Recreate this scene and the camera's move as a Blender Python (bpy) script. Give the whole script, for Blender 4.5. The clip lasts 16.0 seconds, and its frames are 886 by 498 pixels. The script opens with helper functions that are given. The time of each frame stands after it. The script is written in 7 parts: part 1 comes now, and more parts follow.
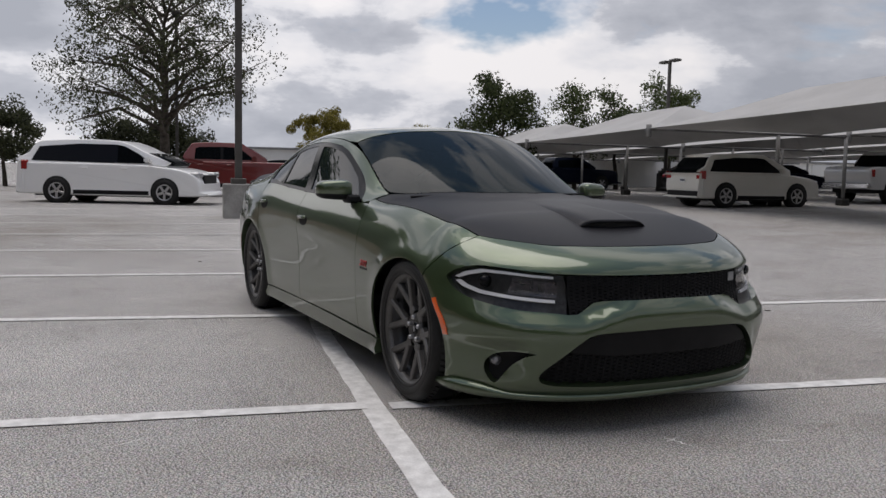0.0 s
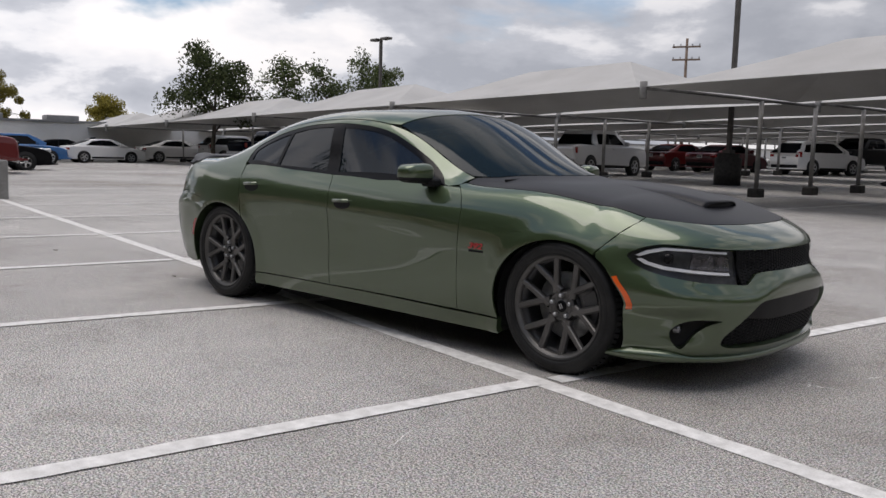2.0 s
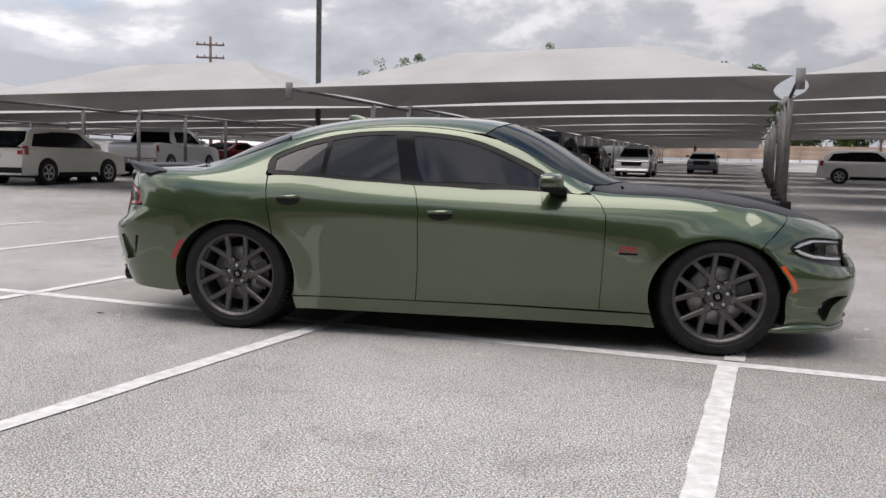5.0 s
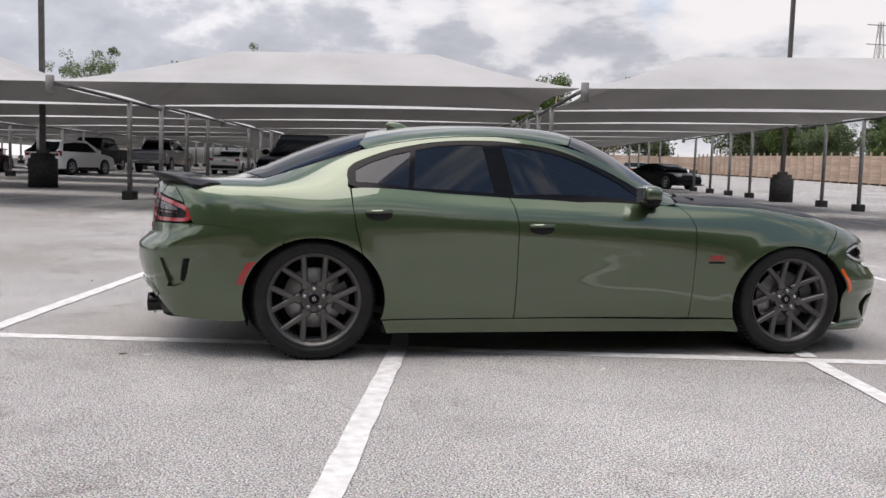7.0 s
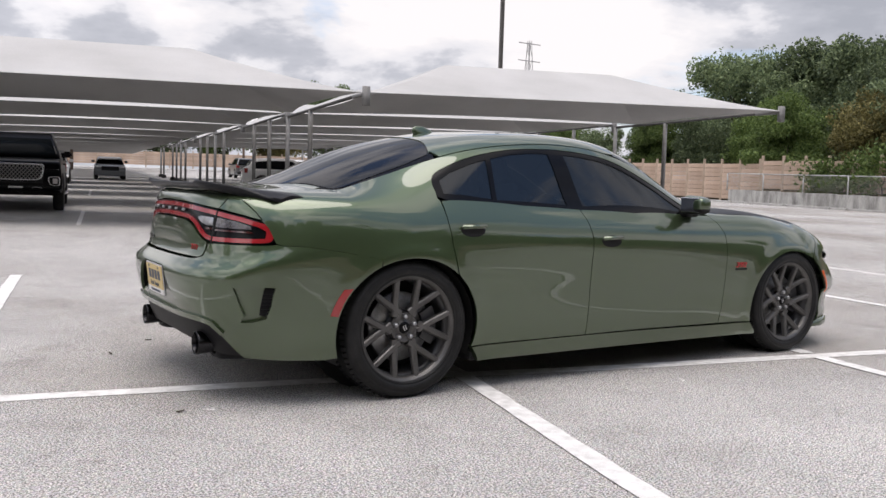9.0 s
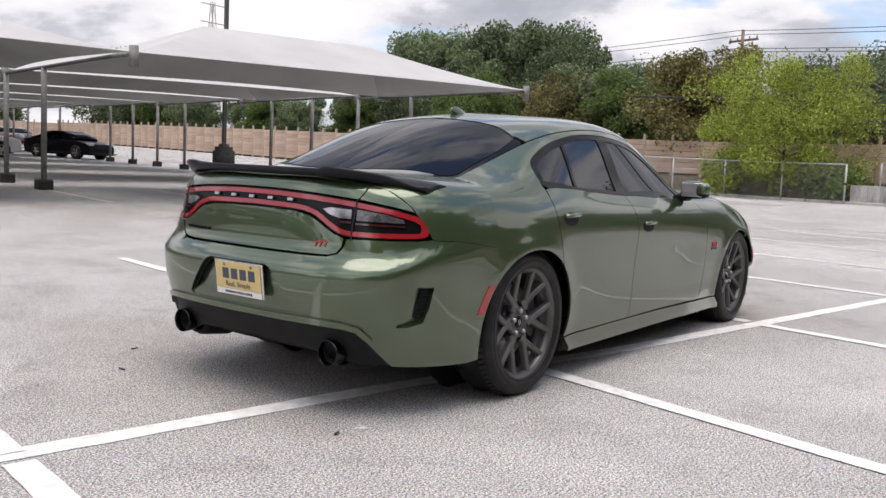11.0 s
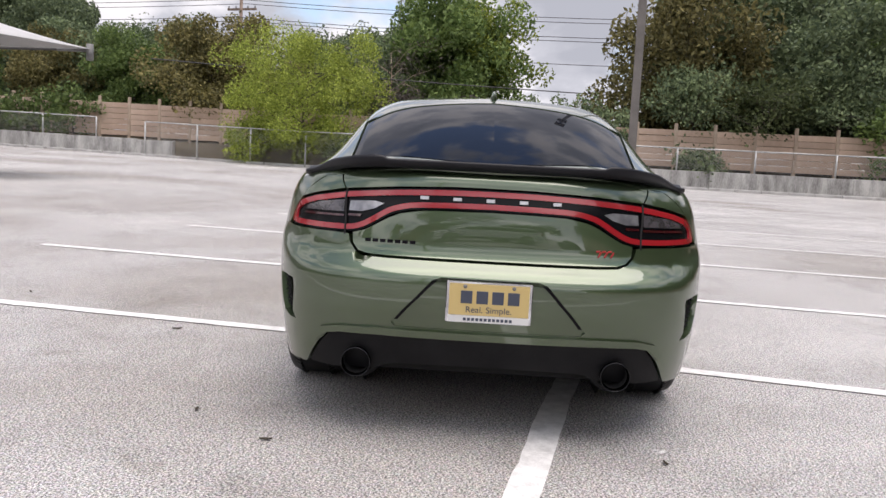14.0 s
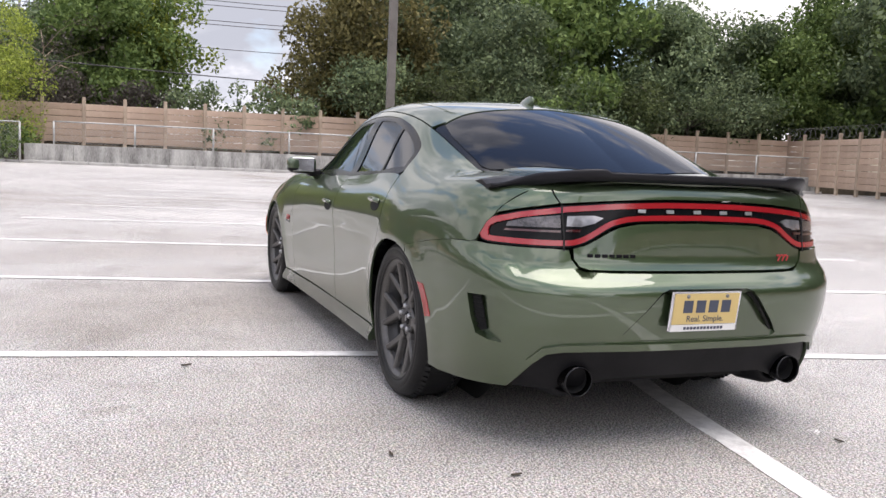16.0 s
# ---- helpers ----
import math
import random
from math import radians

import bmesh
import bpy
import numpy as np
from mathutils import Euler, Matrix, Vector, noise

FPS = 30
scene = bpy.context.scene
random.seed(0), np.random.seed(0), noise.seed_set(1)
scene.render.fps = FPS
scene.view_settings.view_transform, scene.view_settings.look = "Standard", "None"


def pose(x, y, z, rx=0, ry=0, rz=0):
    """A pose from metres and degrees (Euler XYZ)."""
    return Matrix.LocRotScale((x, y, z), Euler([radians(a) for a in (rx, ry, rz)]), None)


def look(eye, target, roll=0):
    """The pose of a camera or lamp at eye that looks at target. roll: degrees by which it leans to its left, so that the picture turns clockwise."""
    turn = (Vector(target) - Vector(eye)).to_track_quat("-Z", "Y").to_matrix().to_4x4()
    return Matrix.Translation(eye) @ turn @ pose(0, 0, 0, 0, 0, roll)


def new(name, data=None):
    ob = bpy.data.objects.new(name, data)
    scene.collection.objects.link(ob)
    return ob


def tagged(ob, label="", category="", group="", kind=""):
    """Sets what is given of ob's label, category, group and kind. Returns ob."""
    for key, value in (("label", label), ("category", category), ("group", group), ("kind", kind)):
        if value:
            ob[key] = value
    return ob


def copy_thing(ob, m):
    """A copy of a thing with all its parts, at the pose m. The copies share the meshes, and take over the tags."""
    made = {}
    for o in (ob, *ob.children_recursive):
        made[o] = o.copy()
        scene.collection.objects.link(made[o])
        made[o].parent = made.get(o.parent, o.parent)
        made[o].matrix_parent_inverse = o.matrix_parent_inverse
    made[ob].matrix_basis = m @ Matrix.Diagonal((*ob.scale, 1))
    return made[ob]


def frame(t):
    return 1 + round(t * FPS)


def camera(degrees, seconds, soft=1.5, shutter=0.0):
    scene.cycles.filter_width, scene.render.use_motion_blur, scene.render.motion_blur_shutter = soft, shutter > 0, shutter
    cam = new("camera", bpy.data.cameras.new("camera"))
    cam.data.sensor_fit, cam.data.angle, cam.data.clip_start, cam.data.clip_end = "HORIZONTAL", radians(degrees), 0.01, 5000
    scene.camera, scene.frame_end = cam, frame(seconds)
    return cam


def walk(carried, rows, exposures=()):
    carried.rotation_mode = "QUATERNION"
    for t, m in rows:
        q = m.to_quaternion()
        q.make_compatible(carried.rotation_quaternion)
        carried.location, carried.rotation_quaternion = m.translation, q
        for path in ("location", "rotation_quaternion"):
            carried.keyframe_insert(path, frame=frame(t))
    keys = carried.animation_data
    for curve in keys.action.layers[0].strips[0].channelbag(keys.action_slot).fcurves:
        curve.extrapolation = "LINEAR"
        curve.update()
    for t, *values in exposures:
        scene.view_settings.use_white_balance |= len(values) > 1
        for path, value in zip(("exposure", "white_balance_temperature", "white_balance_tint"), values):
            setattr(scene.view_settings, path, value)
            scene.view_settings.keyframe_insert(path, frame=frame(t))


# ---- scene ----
cam = camera(54.3, 16.0)

PATH = [
    (0, (6.9, -2.593, 1.142), (5.113, -1.714, 0.959), 1.2),
    (0.5, (6.694, -3.149, 1.142), (4.984, -2.13, 0.942), 1.2),
    (1, (6.39, -3.668, 1.157), (4.785, -2.493, 0.945), 1.5),
    (1.5, (6.042, -4.145, 1.161), (4.565, -2.813, 0.95), 1.7),
    (2, (5.603, -4.57, 1.148), (4.262, -3.103, 0.922), 1.6),
    (2.5, (5.133, -4.996, 1.15), (3.955, -3.394, 0.93), 1.7),
    (3, (4.599, -5.363, 1.131), (3.568, -3.664, 0.909), 2.1),
    (3.5, (4.056, -5.695, 1.131), (3.175, -3.91, 0.935), 1.9),
    (4, (3.471, -5.92, 1.119), (2.757, -4.063, 0.919), 1.7),
    (4.5, (2.871, -6.143, 1.116), (2.352, -4.223, 0.91), 1.8),
    (4.7, (2.633, -6.192, 1.127), (2.192, -4.253, 0.919), 1.6),
    (7, (-0.238, -5.898, 1.117), (0.148, -3.943, 0.939), 1.7),
    (7.5, (-0.78, -5.609, 1.119), (-0.207, -3.702, 0.936), 1.5),
    (8, (-1.277, -5.382, 1.142), (-0.536, -3.536, 0.934), 1.6),
    (8.2, (-1.475, -5.234, 1.087), (-0.657, -3.418, 0.898), 1.6),
    (10.3, (-3.163, -3.644, 1.11), (-1.753, -2.238, 0.923), 2.5),
    (10.5, (-3.293, -3.471, 1.092), (-1.825, -2.125, 0.902), 2.5),
    (11, (-3.586, -3.02, 1.107), (-1.987, -1.836, 0.912), 2.6),
    (11.5, (-3.827, -2.541, 1.114), (-2.12, -1.517, 0.919), 2.4),
    (12, (-3.999, -2.039, 1.115), (-2.216, -1.155, 0.914), 2.4),
    (12.5, (-4.143, -1.52, 1.12), (-2.274, -0.839, 0.909), 2.4),
    (13, (-4.191, -0.997, 1.112), (-2.252, -0.55, 0.918), 2.4),
    (13.5, (-4.234, -0.45, 1.1), (-2.262, -0.182, 0.903), 3.0),
    (14, (-4.192, 0.075, 1.087), (-2.204, 0.141, 0.872), 3.0),
    (14.5, (-4.134, 0.608, 1.083), (-2.151, 0.467, 0.863), 3.6),
    (15, (-4.044, 1.128, 1.082), (-2.087, 0.776, 0.863), 2.8),
    (15.5, (-3.879, 1.636, 1.086), (-1.967, 1.088, 0.876), 2.3),
    (16, (-3.709, 2.133, 1.089), (-1.857, 1.408, 0.882), 2.5),
]
EXPOSURES = [(0, -0.4, 6550, 14), (1.5, -0.2, 6600, 14), (2.5, -0.07, 6600, 14), (3, 0.07, 6630, 14), (4.5, 0.22, 6700, 14), (7, 0.33, 6600, 15), (8, 0.4, 6600, 15), (11, 0.55, 6600, 16), (12.5, 0.55, 6650, 17), (14.5, 0.72, 6630, 17), (16, 0.92, 6570, 17)]
walk(cam, [(t, look(eye, target, roll)) for t, eye, target, roll in PATH], EXPOSURES)

# ---- world and sun ----
SUN_EL, SUN_AZ = 81.0, 225.0     # degrees: height, and bearing from +x towards +y
BRIGHT_EL, BRIGHT_AZ = 45.0, 190.0     # where the cloud deck is thinnest and brightest
world = bpy.data.worlds.new("sky")
scene.world = world
world.use_nodes = True
wn, wl = world.node_tree.nodes, world.node_tree.links
wn.clear()
w_out = wn.new("ShaderNodeOutputWorld")
w_bg = wn.new("ShaderNodeBackground")
w_sky = wn.new("ShaderNodeTexSky")
w_sky.sky_type, w_sky.sun_disc = "NISHITA", False
w_sky.sun_elevation, w_sky.sun_rotation = radians(SUN_EL), radians(90 - SUN_AZ)
w_gain = wn.new("ShaderNodeVectorMath"); w_gain.operation = "SCALE"; w_gain.inputs["Scale"].default_value = 0.10
wl.new(w_sky.outputs["Color"], w_gain.inputs[0])
w_tc = wn.new("ShaderNodeTexCoord")
# clouds: puffs drawn out along the horizon
w_div = wn.new("ShaderNodeVectorMath"); w_div.operation = "MULTIPLY"
w_div.inputs[1].default_value = (1.0, 1.0, 2.3)
wl.new(w_tc.outputs["Generated"], w_div.inputs[0])


def w_noise(scale, detail, rough, distort, shift):
    m = wn.new("ShaderNodeMapping"); m.inputs["Location"].default_value = shift
    n = wn.new("ShaderNodeTexNoise")
    n.inputs["Scale"].default_value, n.inputs["Detail"].default_value = scale, detail
    n.inputs["Roughness"].default_value, n.inputs["Distortion"].default_value = rough, distort
    wl.new(w_div.outputs[0], m.inputs["Vector"]); wl.new(m.outputs[0], n.inputs["Vector"])
    return n.outputs["Fac"]


def w_ramp(fac, stops):
    r = wn.new("ShaderNodeValToRGB")
    while len(r.color_ramp.elements) < len(stops):
        r.color_ramp.elements.new(0.5)
    for e, (p, c) in zip(r.color_ramp.elements, stops):
        e.position, e.color = p, (*c, 1)
    wl.new(fac, r.inputs[0])
    return r.outputs[0]


cloud = w_ramp(w_noise(3.0, 10.0, 0.55, 0.15, (3.1, 7.7, 1.0)),
               [(0.40, (0.40, 0.43, 0.48)), (0.475, (0.52, 0.55, 0.60)), (0.51, (0.76, 0.78, 0.81)), (0.575, (0.91, 0.91, 0.91))])
# the deck is brighter where it is thin
w_dot = wn.new("ShaderNodeVectorMath"); w_dot.operation = "DOT_PRODUCT"
w_dot.inputs[1].default_value = (math.cos(radians(BRIGHT_EL)) * math.cos(radians(BRIGHT_AZ)), math.cos(radians(BRIGHT_EL)) * math.sin(radians(BRIGHT_AZ)), math.sin(radians(BRIGHT_EL)))
wl.new(w_tc.outputs["Generated"], w_dot.inputs[0])
w_near = wn.new("ShaderNodeMapRange")
w_near.inputs["From Min"].default_value, w_near.inputs["From Max"].default_value = -0.2, 1.0
w_near.inputs["To Min"].default_value, w_near.inputs["To Max"].default_value = 0.60, 1.12
wl.new(w_dot.outputs["Value"], w_near.inputs["Value"])
w_glow = wn.new("ShaderNodeVectorMath"); w_glow.operation = "SCALE"
wl.new(cloud, w_glow.inputs[0]); wl.new(w_near.outputs[0], w_glow.inputs["Scale"])
cloud = w_glow.outputs[0]
# overhead the deck is broken and shows blue; towards the horizon the clouds close up
w_xyz = wn.new("ShaderNodeSeparateXYZ")
wl.new(w_tc.outputs["Generated"], w_xyz.inputs[0])
w_high = wn.new("ShaderNodeMapRange")
w_high.inputs["From Min"].default_value, w_high.inputs["From Max"].default_value = 0.30, 0.60
w_high.inputs["To Min"].default_value, w_high.inputs["To Max"].default_value = 0.0, 0.12
wl.new(w_xyz.outputs["Z"], w_high.inputs["Value"])
w_open = wn.new("ShaderNodeMath"); w_open.operation = "SUBTRACT"
wl.new(w_noise(2.4, 6.0, 0.55, 0.2, (9.3, 1.2, 4.0)), w_open.inputs[0]); wl.new(w_high.outputs[0], w_open.inputs[1])
cover = w_ramp(w_open.outputs[0], [(0.33, (0, 0, 0)), (0.40, (1, 1, 1))])
w_mix = wn.new("ShaderNodeMix"); w_mix.data_type = "RGBA"
wl.new(cover, w_mix.inputs[0]); wl.new(w_gain.outputs[0], w_mix.inputs[6]); wl.new(cloud, w_mix.inputs[7])
wl.new(w_mix.outputs[2], w_bg.inputs["Color"])
w_bg.inputs["Strength"].default_value = 1.3
wl.new(w_bg.outputs[0], w_out.inputs[0])

sun_data = bpy.data.lights.new("sun", "SUN")
sun_data.energy, sun_data.angle, sun_data.color = 1.85, radians(54), (1.0, 0.955, 0.885)
sun = new("sun", sun_data)
sun.matrix_world = look((0, 0, 0), (-math.cos(radians(SUN_EL)) * math.cos(radians(SUN_AZ)),
                                    -math.cos(radians(SUN_EL)) * math.sin(radians(SUN_AZ)), -math.sin(radians(SUN_EL))))

# ---- materials ----
def shader(name):
    m = bpy.data.materials.new(name)
    m.use_nodes = True
    return m, m.node_tree.nodes, m.node_tree.links, m.node_tree.nodes["Principled BSDF"]


def surface(name, dark, light, scale=8.0, rough=0.6, metal=0.0, bump=0.1, fine=120.0, coat=0.0, each=0.0, spec=0.5, blotch=0.0, stretch=1.0):
    """A worn surface: two colours mixed by noise at two scales, a fine relief, and a tint of its own for each object."""
    m, n, l, b = shader(name)
    tc = n.new("ShaderNodeTexCoord")
    big = n.new("ShaderNodeTexNoise"); big.inputs["Scale"].default_value = scale; big.inputs["Detail"].default_value = 6
    small = n.new("ShaderNodeTexNoise"); small.inputs["Scale"].default_value = fine; small.inputs["Detail"].default_value = 3
    mp = n.new("ShaderNodeMapping"); mp.inputs["Scale"].default_value = (1, 1, stretch)
    l.new(tc.outputs["Object"], mp.inputs["Vector"])
    for k in (big, small):
        l.new(mp.outputs[0], k.inputs["Vector"])
    add = n.new("ShaderNodeMath"); add.operation = "MULTIPLY_ADD"
    add.inputs[1].default_value = 0.45
    l.new(small.outputs["Fac"], add.inputs[0]); l.new(big.outputs["Fac"], add.inputs[2])
    rng = n.new("ShaderNodeMapRange")
    rng.inputs["From Min"].default_value, rng.inputs["From Max"].default_value = 0.5, 0.95
    l.new(add.outputs[0], rng.inputs["Value"])
    mix = n.new("ShaderNodeMix"); mix.data_type = "RGBA"
    mix.inputs[6].default_value, mix.inputs[7].default_value = (*dark, 1), (*light, 1)
    l.new(rng.outputs[0], mix.inputs[0])
    col = mix.outputs[2]
    if each:
        info = n.new("ShaderNodeObjectInfo")
        hue = n.new("ShaderNodeHueSaturation")
        vr = n.new("ShaderNodeMapRange")
        vr.inputs["To Min"].default_value, vr.inputs["To Max"].default_value = 1 - each, 1 + each
        l.new(info.outputs["Random"], vr.inputs["Value"]); l.new(vr.outputs[0], hue.inputs["Value"])
        l.new(col, hue.inputs["Color"]); col = hue.outputs[0]
    l.new(col, b.inputs["Base Color"])
    b.inputs["Roughness"].default_value, b.inputs["Metallic"].default_value = rough, metal
    b.inputs["Coat Weight"].default_value, b.inputs["Coat Roughness"].default_value = coat, 0.03
    b.inputs["Specular IOR Level"].default_value = spec
    if bump:
        bp = n.new("ShaderNodeBump"); bp.inputs["Strength"].default_value = bump; bp.inputs["Distance"].default_value = 0.01
        l.new(small.outputs["Fac"], bp.inputs["Height"]); l.new(bp.outputs[0], b.inputs["Normal"])
    return m


def plain(name, colour, rough=0.5, metal=0.0, coat=0.0, emit=0.0, spec=0.5):
    m, n, l, b = shader(name)
    b.inputs["Base Color"].default_value = (*colour, 1)
    b.inputs["Roughness"].default_value, b.inputs["Metallic"].default_value = rough, metal
    b.inputs["Coat Weight"].default_value, b.inputs["Coat Roughness"].default_value = coat, 0.03
    b.inputs["Specular IOR Level"].default_value = spec
    if emit:
        b.inputs["Emission Color"].default_value, b.inputs["Emission Strength"].default_value = (*colour, 1), emit
    return m


def glass(name, tint, seen=0.25, gloss=0.5, clear_tint=(0.75, 0.8, 0.82)):
    """Tinted pane: a clear coat over a dark film that lets a little light through."""
    m, n, l, b = shader(name)
    b.inputs["Base Color"].default_value = (*tint, 1)
    b.inputs["Roughness"].default_value, b.inputs["IOR"].default_value = 0.02, 1.5
    b.inputs["Transmission Weight"].default_value = 0.0
    b.inputs["Specular IOR Level"].default_value = gloss
    clear = n.new("ShaderNodeBsdfTransparent"); clear.inputs[0].default_value = (*clear_tint, 1)
    mix = n.new("ShaderNodeMixShader"); mix.inputs[0].default_value = seen
    l.new(b.outputs[0], mix.inputs[1]); l.new(clear.outputs[0], mix.inputs[2])
    l.new(mix.outputs[0], n["Material Output"].inputs["Surface"])
    return m


def asphalt():
    m, n, l, b = shader("weathered_asphalt")
    tc = n.new("ShaderNodeTexCoord")

    def noise_at(scale, detail, rough=0.5, distort=0.0):
        k = n.new("ShaderNodeTexNoise")
        k.inputs["Scale"].default_value, k.inputs["Detail"].default_value = scale, detail
        k.inputs["Roughness"].default_value, k.inputs["Distortion"].default_value = rough, distort
        l.new(tc.outputs["Object"], k.inputs["Vector"])
        return k.outputs["Fac"]

    def ramp(fac, stops):
        r = n.new("ShaderNodeValToRGB")
        while len(r.color_ramp.elements) < len(stops):
            r.color_ramp.elements.new(0.5)
        for e, (p, c) in zip(r.color_ramp.elements, stops):
            e.position, e.color = p, (*c, 1)
        l.new(fac, r.inputs[0])
        return r.outputs[0]

    def blend(kind, fac, a, c):
        k = n.new("ShaderNodeMix"); k.data_type, k.blend_type = "RGBA", kind
        if isinstance(fac, float):
            k.inputs[0].default_value = fac
        else:
            l.new(fac, k.inputs[0])
        l.new(a, k.inputs[6]); l.new(c, k.inputs[7])
        return k.outputs[2]

    vor = n.new("ShaderNodeTexVoronoi"); vor.inputs["Scale"].default_value = 85.0
    l.new(tc.outputs["Object"], vor.inputs["Vector"])
    grain = ramp(noise_at(120, 4, 0.8), [(0.40, (0.045, 0.041, 0.037)), (0.50, (0.315, 0.298, 0.275)), (0.60, (0.76, 0.725, 0.68))])
    stone = blend("OVERLAY", 0.35, grain, vor.outputs["Color"])
    hue = n.new("ShaderNodeHueSaturation"); hue.inputs["Saturation"].default_value = 0.22
    l.new(stone, hue.inputs["Color"])
    wide = ramp(noise_at(0.16, 5, 0.6, 0.6), [(0.32, (0.70, 0.655, 0.60)), (0.5, (0.96, 0.94, 0.915)), (0.65, (1.15, 1.13, 1.10))])
    patch = ramp(noise_at(1.6, 6, 0.65, 0.5), [(0.33, (0.84, 0.83, 0.82)), (0.48, (1, 1, 1)), (0.75, (1.06, 1.05, 1.04))])
    stain = ramp(noise_at(2.7, 3, 0.5, 1.2), [(0.27, (0.82, 0.80, 0.78)), (0.33, (1, 1, 1))])
    col = blend("MULTIPLY", 1.0, hue.outputs[0], wide)
    col = blend("MULTIPLY", 1.0, col, patch)
    col = blend("MULTIPLY", 1.0, col, stain)
    l.new(col, b.inputs["Base Color"])
    b.inputs["Roughness"].default_value = 0.85
    b.inputs["Specular IOR Level"].default_value = 0.3
    bp = n.new("ShaderNodeBump"); bp.inputs["Strength"].default_value = 0.5; bp.inputs["Distance"].default_value = 0.006
    l.new(noise_at(110, 4, 0.7), bp.inputs["Height"]); l.new(bp.outputs[0], b.inputs["Normal"])
    return m


def leafy(name, dark, light):
    m, n, l, b = shader(name)
    info = n.new("ShaderNodeObjectInfo")
    geo = n.new("ShaderNodeNewGeometry")
    ramp = n.new("ShaderNodeMix"); ramp.data_type = "RGBA"
    ramp.inputs[6].default_value, ramp.inputs[7].default_value = (*dark, 1), (*light, 1)
    l.new(geo.outputs["Random Per Island"], ramp.inputs[0])
    hue = n.new("ShaderNodeHueSaturation")
    vr = n.new("ShaderNodeMapRange"); vr.inputs["To Min"].default_value, vr.inputs["To Max"].default_value = 0.75, 1.25
    l.new(info.outputs["Random"], vr.inputs["Value"]); l.new(vr.outputs[0], hue.inputs["Value"])
    l.new(ramp.outputs[2], hue.inputs["Color"]); l.new(hue.outputs[0], b.inputs["Base Color"])
    b.inputs["Roughness"].default_value, b.inputs["Specular IOR Level"].default_value = 0.6, 0.25
    tr = n.new("ShaderNodeBsdfTranslucent"); l.new(hue.outputs[0], tr.inputs[0])
    mix = n.new("ShaderNodeMixShader"); mix.inputs[0].default_value = 0.3
    l.new(b.outputs[0], mix.inputs[1]); l.new(tr.outputs[0], mix.inputs[2])
    l.new(mix.outputs[0], n["Material Output"].inputs["Surface"])
    return m


M_ASPHALT = asphalt()
M_LINE = surface("worn_white_road_paint", (0.55, 0.54, 0.52), (0.84, 0.83, 0.81), scale=14, rough=0.8, fine=160, bump=0.3)
M_FABRIC = surface("white_shade_fabric", (0.41, 0.405, 0.395), (0.50, 0.495, 0.485), scale=0.7, rough=0.85, fine=30, bump=0.05)
fab_n, fab_l = M_FABRIC.node_tree.nodes, M_FABRIC.node_tree.links
fab_t = fab_n.new("ShaderNodeBsdfTranslucent"); fab_t.inputs[0].default_value = (0.55, 0.54, 0.51, 1)
fab_m = fab_n.new("ShaderNodeMixShader"); fab_m.inputs[0].default_value = 0.05
fab_l.new(fab_n["Principled BSDF"].outputs[0], fab_m.inputs[1]); fab_l.new(fab_t.outputs[0], fab_m.inputs[2])
fab_l.new(fab_m.outputs[0], fab_n["Material Output"].inputs["Surface"])
M_GALV = surface("galvanised_steel", (0.15, 0.148, 0.143), (0.26, 0.256, 0.25), scale=6, rough=0.7, metal=0.15, fine=60)
M_RAIL = surface("pale_galvanised_pipe", (0.34, 0.34, 0.335), (0.52, 0.52, 0.51), scale=6, rough=0.5, metal=0.3, fine=60)
M_BEAM = surface("dull_canopy_beam", (0.055, 0.052, 0.048), (0.10, 0.097, 0.092), scale=5, rough=0.7, metal=0.1, fine=50)
M_DARKPOST = surface("dark_bronze_pole_paint", (0.045, 0.04, 0.035), (0.085, 0.078, 0.07), scale=3, rough=0.5, fine=40)
M_TANPOST = surface("taupe_pole_paint", (0.10, 0.09, 0.08), (0.16, 0.145, 0.13), scale=3, rough=0.5, fine=40)
M_RUBBER = surface("black_rubber_base", (0.012, 0.012, 0.012), (0.04, 0.038, 0.036), scale=9, rough=0.8)
M_CONCRETE = surface("stained_concrete", (0.17, 0.165, 0.155), (0.40, 0.39, 0.37), scale=2.2, rough=0.9, fine=50, bump=0.25)
M_WALL = surface("streaked_pale_concrete", (0.16, 0.155, 0.145), (0.52, 0.51, 0.48), scale=2.6, stretch=0.25, rough=0.9, fine=30, bump=0.25)
M_KERB = surface("pale_concrete", (0.30, 0.29, 0.275), (0.5, 0.49, 0.47), scale=3, rough=0.9, fine=60, bump=0.2)
M_PLANK = surface("tan_concrete_plank", (0.37, 0.262, 0.192), (0.53, 0.40, 0.308), scale=0.9, rough=0.85, fine=25, bump=0.2, each=0.12)
M_FPOST = surface("tan_concrete_fence_post", (0.32, 0.24, 0.175), (0.46, 0.37, 0.285), scale=2, rough=0.85, fine=25, bump=0.2, each=0.08)
M_BARK = surface("rough_bark", (0.035, 0.028, 0.022), (0.12, 0.1, 0.08), scale=5, rough=0.95, fine=40, bump=0.6)
M_POLEWOOD = surface("weathered_pole_wood", (0.12, 0.085, 0.065), (0.24, 0.18, 0.14), scale=4, rough=0.9, fine=30)
M_WIRE = plain("black_cable", (0.02, 0.02, 0.02), 0.6)
M_LEAF_OAK = leafy("oak_leaf", (0.022, 0.027, 0.015), (0.085, 0.095, 0.045))
M_LEAF_DARK = leafy("dark_evergreen_leaf", (0.060, 0.090, 0.050), (0.22, 0.275, 0.135))
